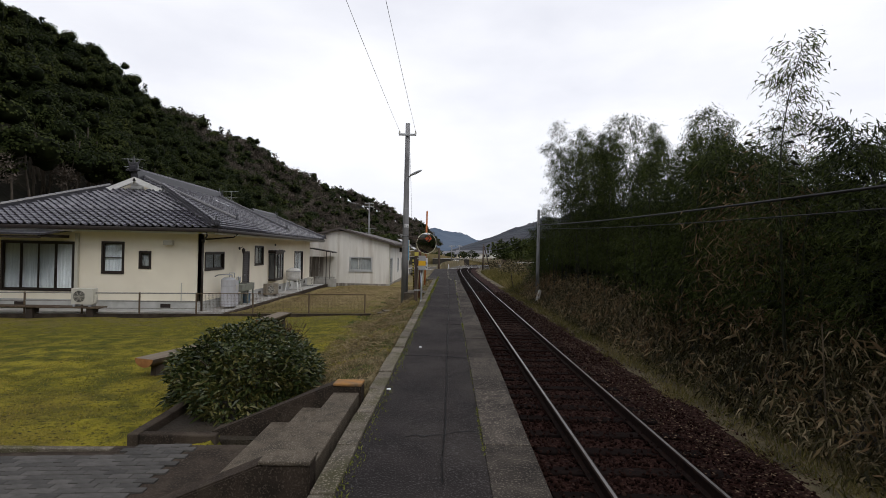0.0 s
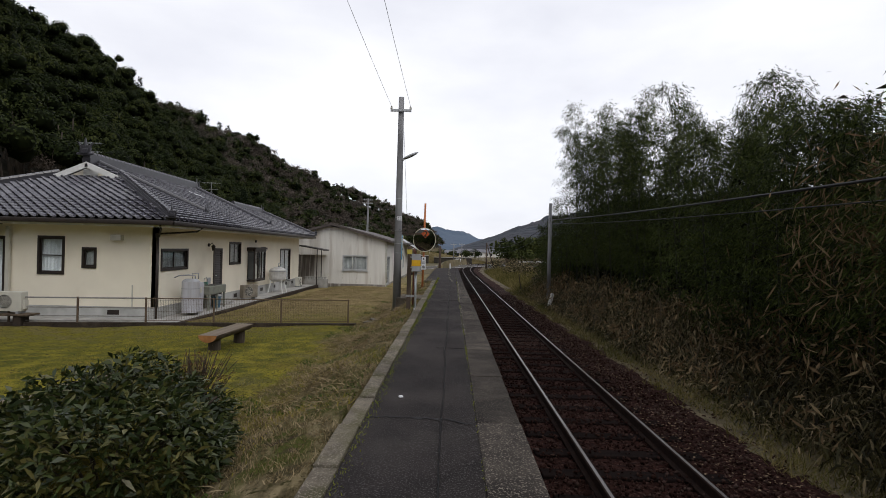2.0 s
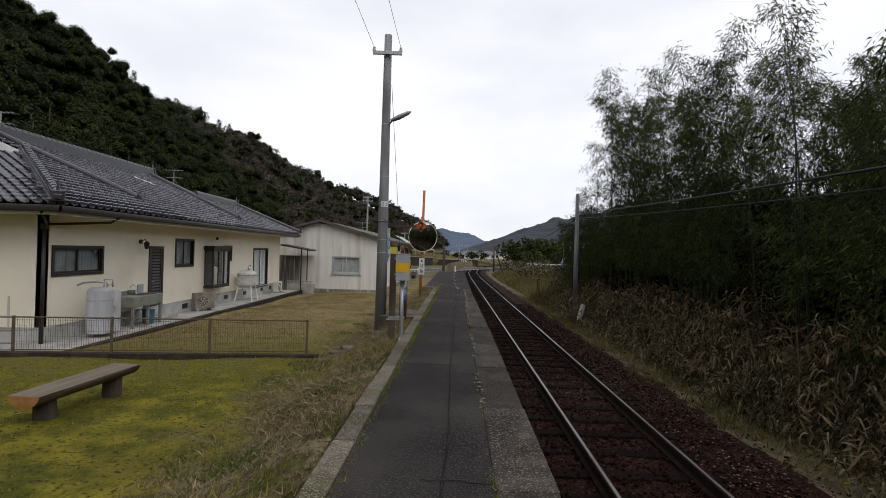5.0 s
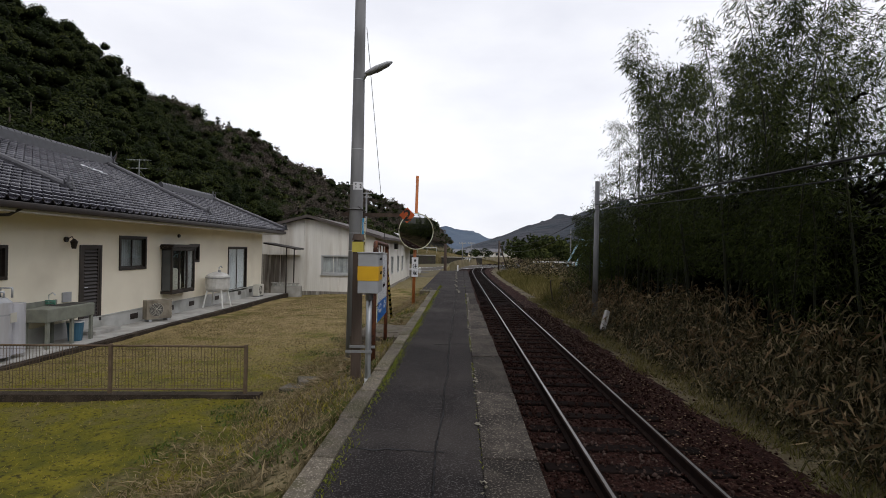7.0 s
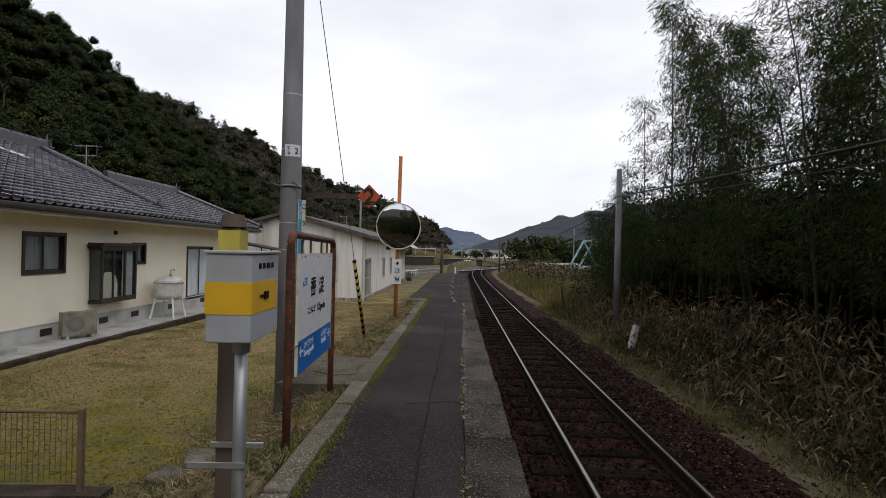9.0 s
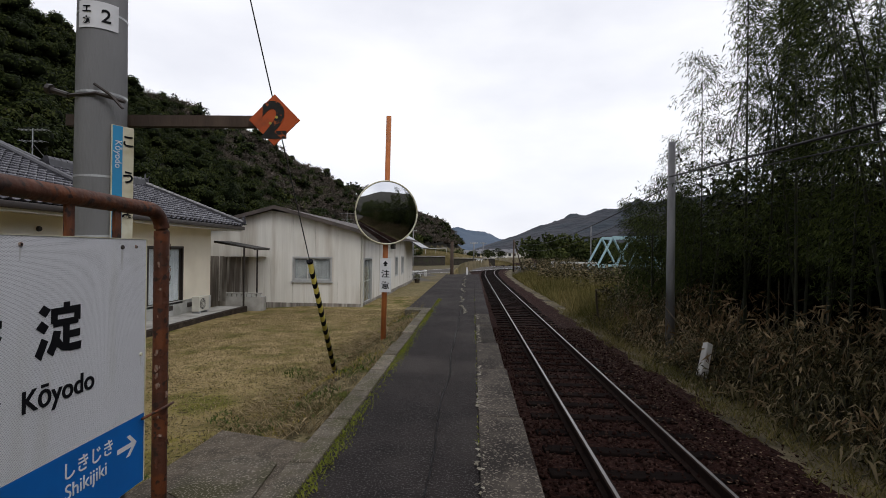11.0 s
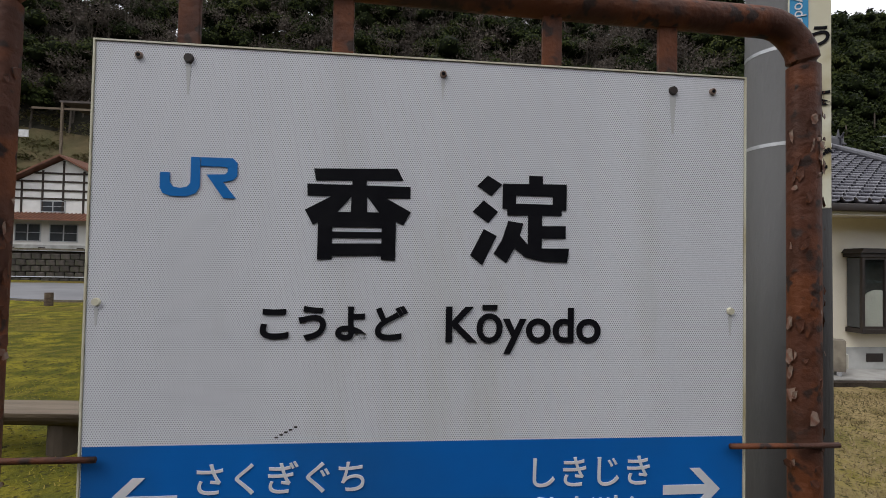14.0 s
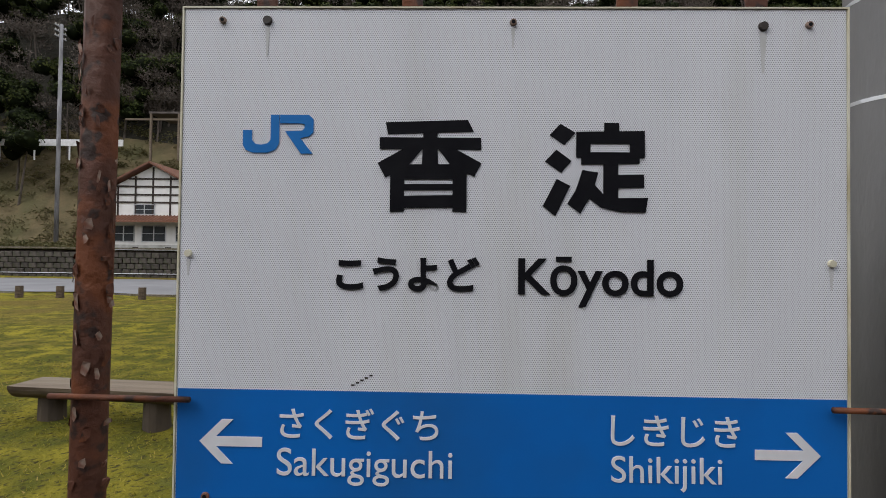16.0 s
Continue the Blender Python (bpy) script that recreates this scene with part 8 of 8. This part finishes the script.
def build_turf():
    rng = np.random.default_rng(51)

    def spots(n, u0, u1, v0, v1):
        u, v = rng.uniform(u0, u1, n), rng.uniform(v0, v1, n)
        return np.column_stack([u + SLOPE * v, v]), u, v

    def clear(p):
        x, y = p[:, 0], p[:, 1]
        stairs = (y > 1.6) & (y < 4.75) & (x > -2.5)
        paved = (y < 3.5) & (x < -2.0)
        bed = (x > -3.5) & (x < -2.0) & (y > 3.6) & (y < 5.5)
        pad = (x > -1.25) & (y > 18.3) & (y < 20.0)
        house_side = x < -7.85
        return ~(stairs | paved | bed | pad | house_side)

    p, u, v = spots(70000, -2.9, -0.9, -2, 30)
    keep = clear(p) & (rng.random(len(p)) < 0.35 + 0.65 * (np.sin(v * 2.1 + u * 3) > -0.2))
    a = blades(rng, p[keep], ground_z, 0.06, 0.005, 0.9)
    p, u, v = spots(95000, -8.5, -2.0, 15, 38)
    keep = clear(p) & (rng.random(len(p)) < smooth01((v - 15) / 7))
    b = blades(rng, p[keep], ground_z, 0.045, 0.006, 1.0)
    # long dead stalks lying down the bank
    p, u, v = spots(15000, -3.0, -1.0, 4.8, 31)
    g = (np.sin(v * 1.1 + 1.7 * np.sin(u * 2 + v * 0.3)) + rng.normal(size=len(v)) * 0.5 > 0.1) & clear(p)
    q = p[g]
    q = np.column_stack([q, ground_z(q[:, 0], q[:, 1]) + rng.uniform(0.01, 0.05, len(q))])
    lie = np.column_stack([np.full(len(q), -0.9), np.full(len(q), 1.2), np.full(len(q), -0.05)])
    lying = leaves(rng, q, 0.24, 0.011, outward=lie * 1.3, droop=0.12)
    tagged(new("straw_turf", raw_mesh("straw_turf", *joined(a, b, lying), M["leaf_straw"])), "short straw-coloured winter turf on the bank", "turf", kind="stuff")
    p, u, v = spots(120000, -8.5, -1.6, 1.0, 22)
    p = p[clear(p) & (rng.random(len(p)) < 1 - 0.65 * smooth01((v - 6) / 5)) & (rng.random(len(p)) < 1 - smooth01((v - 14) / 8)) & (rng.random(len(p)) < 1 - 0.8 * smooth01((u + 3.2) / 1.4))]
    c = blades(rng, p, ground_z, 0.032, 0.006, 1.2)
    p, u, v = spots(9000, -2.6, -0.92, 4.8, 30)
    g = np.sin(v * 0.9) + np.sin(v * 2.3 + u) > 0.5
    d = blades(rng, p[g & clear(p)], ground_z, 0.07, 0.006, 0.7)
    # dark broad weeds in patches on the bank
    p, u, v = spots(24000, -3.3, -0.95, 4.8, 30)
    g = (np.sin(v * 1.7 + 2.0 * np.sin(u * 1.3 + v * 0.45)) + 0.6 * np.sin(v * 4.1 + u * 3) > 0.75) & clear(p)
    w = blades(rng, p[g], ground_z, 0.06, 0.011, 0.9)
    tagged(new("bank_weeds", raw_mesh("bank_weeds", *w, M["leaf_weed_green"])), "low dark green weeds in patches on the bank", "weeds", kind="stuff")
    tagged(new("lawn_grass", raw_mesh("lawn_grass", *joined(c, d), M["leaf_lawn"])), "mossy yellow-green lawn grass in short tufts", "grass", kind="stuff")
    # moss and weeds along the inner edge of the kerb
    n = 18000
    u = -0.675 + np.abs(rng.normal(size=n)) * 0.05
    v = rng.uniform(1, 31, n)
    keep = rng.random(n) < 0.15 + 0.85 * smooth01((v - 10) / 8) * (0.5 + 0.5 * np.sin(v * 1.7))
    p = np.array([pf(a, b) for a, b in zip(u[keep], v[keep])])
    n = 3500
    u2, v2 = 0.41 + rng.normal(size=n) * 0.008, rng.uniform(2, 32, n)
    k2 = rng.random(n) < 0.1 + 0.9 * smooth01((np.sin(v2 * 0.8) + np.sin(v2 * 2.9)) * 0.7)
    p = np.concatenate([p, np.array([pf(a, b) for a, b in zip(u2[k2], v2[k2])])])
    e = blades(rng, p, lambda x, y: np.full(len(x), -0.008), 0.026, 0.005, 1.0)
    tagged(new("kerb_moss", raw_mesh("kerb_moss", *e, M["moss"])), "bright moss growing along the platform kerb", "moss", kind="stuff")


build_turf()


# ---- bench, pads, stubs ----
def build_bench(x, y, z, turn):
    b = thing("log_bench", "weathered split-log bench on short log legs", "bench", Matrix.Translation((x, y, z)) @ Matrix.Rotation(radians(turn), 4, "Z"), group="log benches on the lawn")
    bm = bmesh.new()
    n, L, R = 14, 0.95, 0.22
    prof = [(R * math.cos(t), 0.44 + 0.75 * R * math.sin(t)) for t in np.linspace(math.pi, 2 * math.pi, n)]
    prism(bm, prof, -L, L, "y")
    for f in bm.faces:
        if abs(f.normal.y) > 0.9:
            f.material_index = 1
        elif f.normal.z > 0.9:
            f.material_index = 2
    part("seat", rough(bm, 0.01, 0.25), [M["log"], M["cut"], M["cutface"]], b, "half-log seat with orange sawn ends")
    for y in (-0.62, 0.62):
        part("leg", rough(tube(bmesh.new(), (0, y, -0.15), (0, y, 0.3), 0.14, 0.13, 12), 0.008, 0.2), M["bark"], b)


build_bench(-4.75, 13.5, -0.86, -5)
build_bench(-4.88, 8.1, -0.84, -20)

pad = thing("concrete_pad", "broken old concrete footing beside the station sign", "concrete pad", kind="structure")
bm = bmesh.new()
prism(bm, [(-0.98, 18.3), (-0.83, 19.95), (-0.06, 19.7), (-0.1, 18.3)], -0.5, -0.035, "z")
part("footing", rough(bm, 0.015, 0.3), M["step"], pad)
bm = bmesh.new()
prism(bm, [(-0.7, 18.9), (-0.68, 19.3), (-0.4, 19.45), (-0.16, 19.3), (-0.14, 18.8), (-0.4, 18.7)], -0.3, -0.02, "z")
part("mortar_patch", rough(bm, 0.02, 0.2), M["kerb"], pad)
for x, y, w, dd, a in ((-1.45, 17.9, 0.32, 0.2, 20), (-1.7, 17.5, 0.22, 0.16, -15)):
    part("loose_slab", rough(boxes((-w, w, -dd, dd, -0.1, 0.03), bevel=0.02), 0.02, 0.2), M["kerb"], pad, m=pose(x, y, float(ground_z(x, y)) + 0.02, 3, 6, a))

st = thing("broken_post", "leaning stub of a broken pale concrete post", "post", pose(6.25, 26.4, -1.0, -12, 24, 15))
part("stub", rough(boxes((-0.08, 0.08, -0.07, 0.07, -0.1, 0.62), bevel=0.02), 0.02, 0.12), M["conc"], st)
st = thing("fallen_branch", "pale broken branch lying in the grass", "branch")
part("limb", pipe(bmesh.new(), [(6.0, 33.0, -0.7), (5.8, 32.5, -0.2), (5.7, 32.2, 0.25)], 0.03, 6), M["stem"], st)

r = random.Random(12)
for k, (x, y) in enumerate(((-0.463, 3.96), (-0.119, 6.68))):
    bm = tube(bmesh.new(), (x, y, -0.008), (x, y, 0.004), 0.028, 0.024, 9)
    tagged(part("paper_scrap", rough(bm, 0.004, 0.03), M["whiteprint"], None), "small white scrap lying on the asphalt", "litter")


# ---- west of the lawn: road, stone wall, timbered house ----
def build_west():
    road = thing("road_1", "pale asphalt road along the edge of the lawn", "road", kind="structure")
    bm = bmesh.new()
    ys = np.arange(-60, 50, 4.0)
    a = [bm.verts.new((-22.5 - 0.25 * min(0, y) * 0 + 0.004 * (y - 5) ** 2 * 0, y, float(ground_z(-22.5, y)) + 0.06)) for y in ys]
    b = [bm.verts.new((-34.0, y, float(ground_z(-30.0, y)) + 0.12)) for y in ys]
    for i in range(len(ys) - 1):
        bm.faces.new((a[i], b[i], b[i + 1], a[i + 1]))
    part("carriageway", bm, M["road"], road)
    part("edge_line", boxes((-33.2, -33.05, -60, 46, -0.3, -0.27)), M["whiteprint"], road)
    part("road_kerb", boxes((-22.5, -22.3, -60, 46, -1.2, float(ground_z(-22.5, 5)) + 0.1)), M["kerb"], road)
    # short log bollards along the lawn edge
    post = mesh_of("log_post", rough(tube(bmesh.new(), (0, 0, -0.2), (0, 0, 0.5), 0.15, 0.14, 12), 0.01, 0.2), M["log"])
    for k in range(12):
        y = -8.0 + k * 1.75
        ob = tagged(new("log_bollard", post), "short dark log bollard at the lawn edge", "bollard", group="log bollards")
        ob.matrix_basis = pose(-20.2, y, float(ground_z(-20.2, y)))
    # stone retaining wall
    w = thing("retaining_wall", "dark mossy stone retaining wall beside the road", "wall", kind="structure")
    part("wall_core", boxes((-37.4, -36.65, -62, 30, -1.2, 1.25)), M["darkconc"], w)
    st = [mesh_of("stone", rough(boxes((-0.16, 0.16, -0.29, 0.29, -0.19, 0.19), bevel=0.05), 0.03, 0.3, k), M["stonewall"]) for k in range(4)]
    rr = random.Random(6)
    for j in range(5):
        for i in range(58):
            y = -18.6 + i * 0.62 + (0.3 if j % 2 else 0)
            ob = new("stone", rr.choice(st))
            ob.parent = w
            ob.matrix_basis = pose(-36.6 + rr.uniform(-0.03, 0.03), y, -0.72 + j * 0.42, rr.uniform(-4, 4), 0, 0)
    part("coping", boxes((-37.5, -36.4, -62, 30, 1.4, 1.52)), M["kerb"], w)
    part("upper_terrace", boxes((-60, -37.5, -62, 6, -1.2, 1.35)), M["hillgrass"], w)
    # brush on the terrace and the slope above it
    rg = np.random.default_rng(91)
    sets = []
    for _ in range(1200):
        x, y = rg.uniform(-62, -38), rg.uniform(-48, 8)
        if rg.random() < 0.28:
            y = rg.uniform(8, 28)
            x = float(foot_x(y)) - rg.uniform(0, 13)
        if x > -49.5 and -14.2 < y < -2.4:
            continue
        z = max(float(ground_z(x, y)), 1.35 if y < 8 else -5)
        r = rg.uniform(0.5, 1.3) * (1 if y < 8 else 0.6)
        n = 75
        s = unit(rg.normal(size=(n, 3)))
        s[:, 2] = np.abs(s[:, 2])
        sets.append(leaves(rg, np.array([x, y, z - 0.1]) + s * r * rg.uniform(0.4, 1.0, (n, 1)) * np.array([1.3, 1.3, 0.8]), 0.42, 0.13, outward=s * 0.8, droop=0.2))
    tagged(new("hillside_brush", raw_mesh("hillside_brush", *joined(*sets), M["leaf_brush"])), "tan and green brush covering the slope above the road", "brush", kind="stuff")
    # timbered house
    h = thing("farmhouse", "white plastered farmhouse with dark timbers and red-brown roof", "house", Matrix.Translation((-41.5, -8.3, 1.35)))
    W, D, H = 4.6, 7.0, 5.0
    part("wall", boxes((-D, 0, -W, W, 0, H - 0.2)), M["plaster"], h)
    bm = bmesh.new()
    prism(bm, [(-W, H - 0.2), (W, H - 0.2), (0, H + 2.2)], -D, 0.0, "x")
    part("gable", bm, M["plaster"], h)
    for y in (-4.55, -3.0, -1.5, 0, 1.5, 3.0, 4.55):
        part("timber_post", boxes((0.0, 0.05, y - 0.07, y + 0.07, 2.75, H - 0.2 + max(0, 2.3 - abs(y) * 0.52))), M["timber"], h)
    for z in (2.75, 4.1, 4.75, 5.45, 6.1):
        ww = min(W, max(0.4, (H + 2.2 - z) / 2.4 * W))
        part("timber_beam", boxes((0.0, 0.07, -ww, ww, z - 0.07, z + 0.07)), M["timber"], h)
    bm = bmesh.new()
    for s in (-1, 1):
        prism(bm, [(0, H + 2.35), (s * (W + 0.7), H - 0.45), (s * (W + 0.7), H - 0.32), (0, H + 2.52)], -D - 0.5, 0.7, "x")
    part("roof", bm, M["redtile"], h, "red-brown tiled gable roof")
    bm = bmesh.new()
    prism(bm, [(0.0, 2.85), (1.2, 2.35), (1.2, 2.45), (0.0, 2.98)], -W - 0.2, W + 0.2, "y")
    ob = part("pent_roof", bm, M["redtile"], h, "red-brown tiled pent roof")
    for y in np.arange(-W - 0.1, W + 0.2, 0.3):
        part("roll_tile", tube(bmesh.new(), (0.0, y, 3.0), (1.2, y, 2.47), 0.06, n=6), M["redtile"], ob)
    for y0, y1, z0, z1 in ((-3.4, -1.5, 0.75, 2.15), (-0.9, 1.2, 0.75, 2.15), (-1.6, 0.2, 3.05, 3.95), (2.0, 4.0, 0.75, 2.15)):
        f = part("window", boxes((0.0, 0.06, y0, y1, z0, z0 + 0.07), (0.0, 0.06, y0, y1, z1 - 0.07, z1), (0.0, 0.06, y0, y0 + 0.07, z0, z1), (0.0, 0.06, y1 - 0.07, y1, z0, z1), (0.0, 0.055, (y0 + y1) / 2 - 0.04, (y0 + y1) / 2 + 0.04, z0, z1), (0.0, 0.05, y0, y1, (z0 + z1) / 2 - 0.02, (z0 + z1) / 2 + 0.02)), M["alu"], h)
        part("pane", boxes((0.0, 0.02, y0 + 0.07, y1 - 0.07, z0 + 0.07, z1 - 0.07)), M["darkglass"], f)
    for y in (-3.6, -1.4, 1.4):
        part("foundation_vent", boxes((0.0, 0.04, y - 0.25, y + 0.25, 0.12, 0.32)), M["brown"], h)
    part("foundation", boxes((0.0, 0.03, -W, W, 0.0, 0.5)), M["found"], h)
    # hillside road rail and structures higher up
    g = thing("guard_rail", "white guard rail along a road up the hillside", "guard rail")
    part("beam", boxes((-52.0, -51.9, -60, -18, 12.5, 13.2)), M["guardrail"], g)
    for k in range(11):
        part("post", boxes((-52.05, -51.95, -58 + k * 3.8 - 0.06, -58 + k * 3.8 + 0.06, 11.0, 13.0)), M["guardrail"], g)
    f = thing("timber_shelter", "open timber shelter with a pale rail on the hillside", "shelter")
    part("rail", boxes((-52.0, -51.9, -17.8, -9.0, 15.3, 15.5)), M["cutface"], f)
    part("roof", boxes((-56, -51.8, -15.2, -9.0, 16.0, 16.2)), M["greyroof"], f)
    for y in (-15.0, -12.0, -9.2):
        part("post", boxes((-52.0, -51.8, y - 0.1, y + 0.1, 11.0, 16.0)), M["cutface"], f)
    wood_pole(-46.5, -20.6, 0.5, 23.0, "tall distribution pole with crossarms on the terrace", 0.2, 3, "pole")


build_west()


# ---- north: road bend, bridge, far buildings ----
def build_north():
    road = thing("road_2", "pale asphalt road curving from behind the shed to a level crossing", "road", kind="structure")
    pts = [(-34, 66), (-16, 70), (-6, 75), (0, 83), (5, 93), (11, 103), (20, 108)]

    def strip(width, off, lift):
        bm, row = bmesh.new(), []
        for i, (x, y) in enumerate(pts):
            d = Vector(pts[min(i + 1, 6)]) - Vector(pts[max(i - 1, 0)])
            n = Vector((-d.y, d.x)).normalized()
            z = -1.3 + lift
            row.append([bm.verts.new((x + n.x * q, y + n.y * q, z)) for q in (off + width / 2, off - width / 2)])
        for p, q in zip(row, row[1:]):
            bm.faces.new((p[0], p[1], q[1], q[0]))
        return bm

    part("carriageway", strip(7.0, 0, 0.0), M["farroad"], road)
    part("edge_line", strip(0.22, 2.9, 0.008), M["whiteprint"], road)
    part("edge_line", strip(0.22, -2.9, 0.008), M["whiteprint"], road)
    part("forecourt", boxes((-6.5, 3.4, 62.0, 84.0, -1.6, -1.345)), M["farroad"], road)

    def barrier(line, label, high=0.62):
        t = thing("guard_rail", label, "guard rail", group="road guard rails")
        part("beam", pipe(bmesh.new(), [(x, y, z + high) for x, y, z in line], 0.06, 6), M["guardrail"], t, smooth=True)
        for x, y, z in line:
            part("post", tube(bmesh.new(), (x, y, z - 0.3), (x, y, z + high), 0.035, n=8), M["guardrail"], t)

    barrier([(-9.5 + 0.9 * k, 65.5 + 0.25 * k + 0.05 * k * k, -1.35) for k in range(7)], "white curving guard rail at the road bend")
    barrier([(-3.6 + 2.0 * math.sin(0.42 * k), 64.2 + 1.35 * k, -1.35) for k in range(6)], "white curving guard rail beside the road mouth")
    # dark retaining wall with a lane and a straw slope above it
    w = thing("retaining_wall", "dark stone retaining wall below a hillside lane", "wall", kind="structure")
    for x0, x1, y, z1 in ((-34, -0.2, 112, 0.15), (1.0, 9.5, 114, -0.15)):
        part("wall_face", rough(boxes((x0, x1, y, y + 2.0, -2.2, z1)), 0.12, 1.3, x0), M["stonewall"], w)
        part("coping", boxes((x0, x1, y - 0.15, y + 0.4, z1 + 0.06, z1 + 0.2)), M["conc"], w)
    barrier([(-26 + 2.0 * k, 113.0, -0.1 + 0.1 * k) for k in range(14)], "white guard rail along the lane above the wall", 0.7)
    bm = bmesh.new()
    prism(bm, [(-40, -2), (-36, 3.4), (-16, 3.3), (-5, 1.9), (3, 0.6), (12, -0.6), (16, -2)], 115, 140, "y")
    tagged(part("embankment", rough(bm, 0.6, 9), M["straw"], None), "straw-coloured grassy embankment above the dark wall", "embankment", kind="structure")
    # hedge and small trees along the lane
    rg = np.random.default_rng(63)
    sets = []
    for _ in range(60):
        x, y = rg.uniform(-30, 12), rg.uniform(117, 139)
        r = rg.uniform(0.4, 1.2)
        c = unit(rg.normal(size=(120, 3))) * r * rg.uniform(0.6, 1, (120, 1))
        sets.append(leaves(rg, c + np.array([x, y, 0.4 + max(0, -x) * 0.09 + r * 0.5]), 0.45, 0.2))
    tagged(new("hedge", raw_mesh("hedge", *joined(*sets), M["leaf_wood"])), "dark clipped bushes scattered over the embankment", "hedge", kind="stuff")
    # bridge
    b = thing("truss_bridge", "pale blue steel truss bridge over the river", "bridge")
    y0, z0, z1 = 92.0, -0.9, 3.5
    for yy in (y0, y0 + 5.5):
        xs = [22.9 + 4.6 * k for k in range(9)]
        part("bottom_chord", boxes((xs[0], xs[-1], yy - 0.18, yy + 0.18, z0, z0 + 0.4)), M["bridge"], b)
        part("top_chord", boxes((xs[0] + 2.3, xs[-1] - 2.3, yy - 0.18, yy + 0.18, z1, z1 + 0.4)), M["bridge"], b)
        for k in range(8):
            for a, c in (((xs[k], z0 + 0.2), (xs[k] + 2.3, z1 + 0.2)), ((xs[k] + 2.3, z1 + 0.2), (xs[k + 1], z0 + 0.2))):
                part("diagonal", tube(bmesh.new(), (a[0], yy, a[1]), (c[0], yy, c[1]), 0.17, n=4), M["bridge"], b)
    part("deck", boxes((22.5, 59.5, y0 + 0.2, y0 + 5.3, z0 - 0.4, z0 - 0.02)), M["road"], b)
    part("pier", boxes((22.0, 24.0, y0, y0 + 5.5, -8, z0 - 0.41), (58.5, 60.5, y0, y0 + 5.5, -8, z0 - 0.41)), M["conc"], b)
    g = thing("bridge_approach", "road approach to the bridge with white guard rail", "road", kind="structure")
    part("approach_road", boxes((11.0, 22.5, y0 + 0.2, y0 + 5.3, -3.0, z0 - 0.02)), M["road"], g)
    part("guard_rail", boxes((16.0, 22.8, y0 - 0.1, y0, -0.3, -0.05)), M["guardrail"], g)
    for k in range(5):
        part("rail_post", boxes((16.2 + 1.5 * k, 16.35 + 1.5 * k, y0 - 0.08, y0 - 0.02, -0.9, -0.06)), M["guardrail"], g)
    # a parked white car
    c = thing("car", "small white car stopped on the far road", "car", pose(6.2, 108.0, -1.3, 0, 0, 75) @ Matrix.Scale(0.8, 4))
    bm = boxes((-1.7, 1.7, -0.75, 0.75, 0.3, 0.85), bevel=0.12)
    part("body", bm, M["carwhite"], c)
    part("cabin", boxes((-1.2, 1.0, -0.68, 0.68, 0.8, 1.42), bevel=0.16), M["carwhite"], c)
    part("side_window", boxes((-1.0, 0.85, -0.7, 0.7, 0.92, 1.28), bevel=0.05), M["darkglass"], c)
    for x in (-1.1, 1.1):
        for s in (-1, 1):
            part("wheel", tube(bmesh.new(), (x, s * 0.6, 0.28), (x, s * 0.78, 0.28), 0.28, n=16), M["rubber"], c)
    # far houses
    rr = random.Random(9)
    for x, y, w, hh, m in ((20, 245, 12, 3.0, "plaster"), (30, 262, 9, 2.8, "corr"), (11, 228, 8, 2.4, "cream"), (38, 285, 12, 3.2, "corr")):
        z = float(ground_z(x, y)) - 0.5
        h = thing("distant_house", "small distant house with a dark pitched roof", "house", pose(x, y, max(z, -2.0), 0, 0, rr.uniform(-20, 20)), group="far houses")
        part("wall", boxes((-w / 2, w / 2, -3, 3, 0, hh)), M[m], h)
        bm = bmesh.new()
        prism(bm, [(-3.6, hh - 0.1), (3.6, hh - 0.1), (0, hh + 1.3)], -w / 2 - 0.5, w / 2 + 0.5, "x")
        part("roof", bm, M["tiledark"], h)
        for k in range(3):
            part("window", boxes((-w / 2 + 1 + k * 2.2, -w / 2 + 2.2 + k * 2.2, -3.04, -3.0, 1.0, 2.3)), M["darkglass"], h)
    # level crossing post and small marker at the platform end
    mk = thing("marker_post", "small white marker post at the platform end", "marker post")
    part("post", boxes((1.92, 2.02, 46.4, 46.5, -0.05, 0.42), bevel=0.01), M["whiteprint"], mk)


build_north()
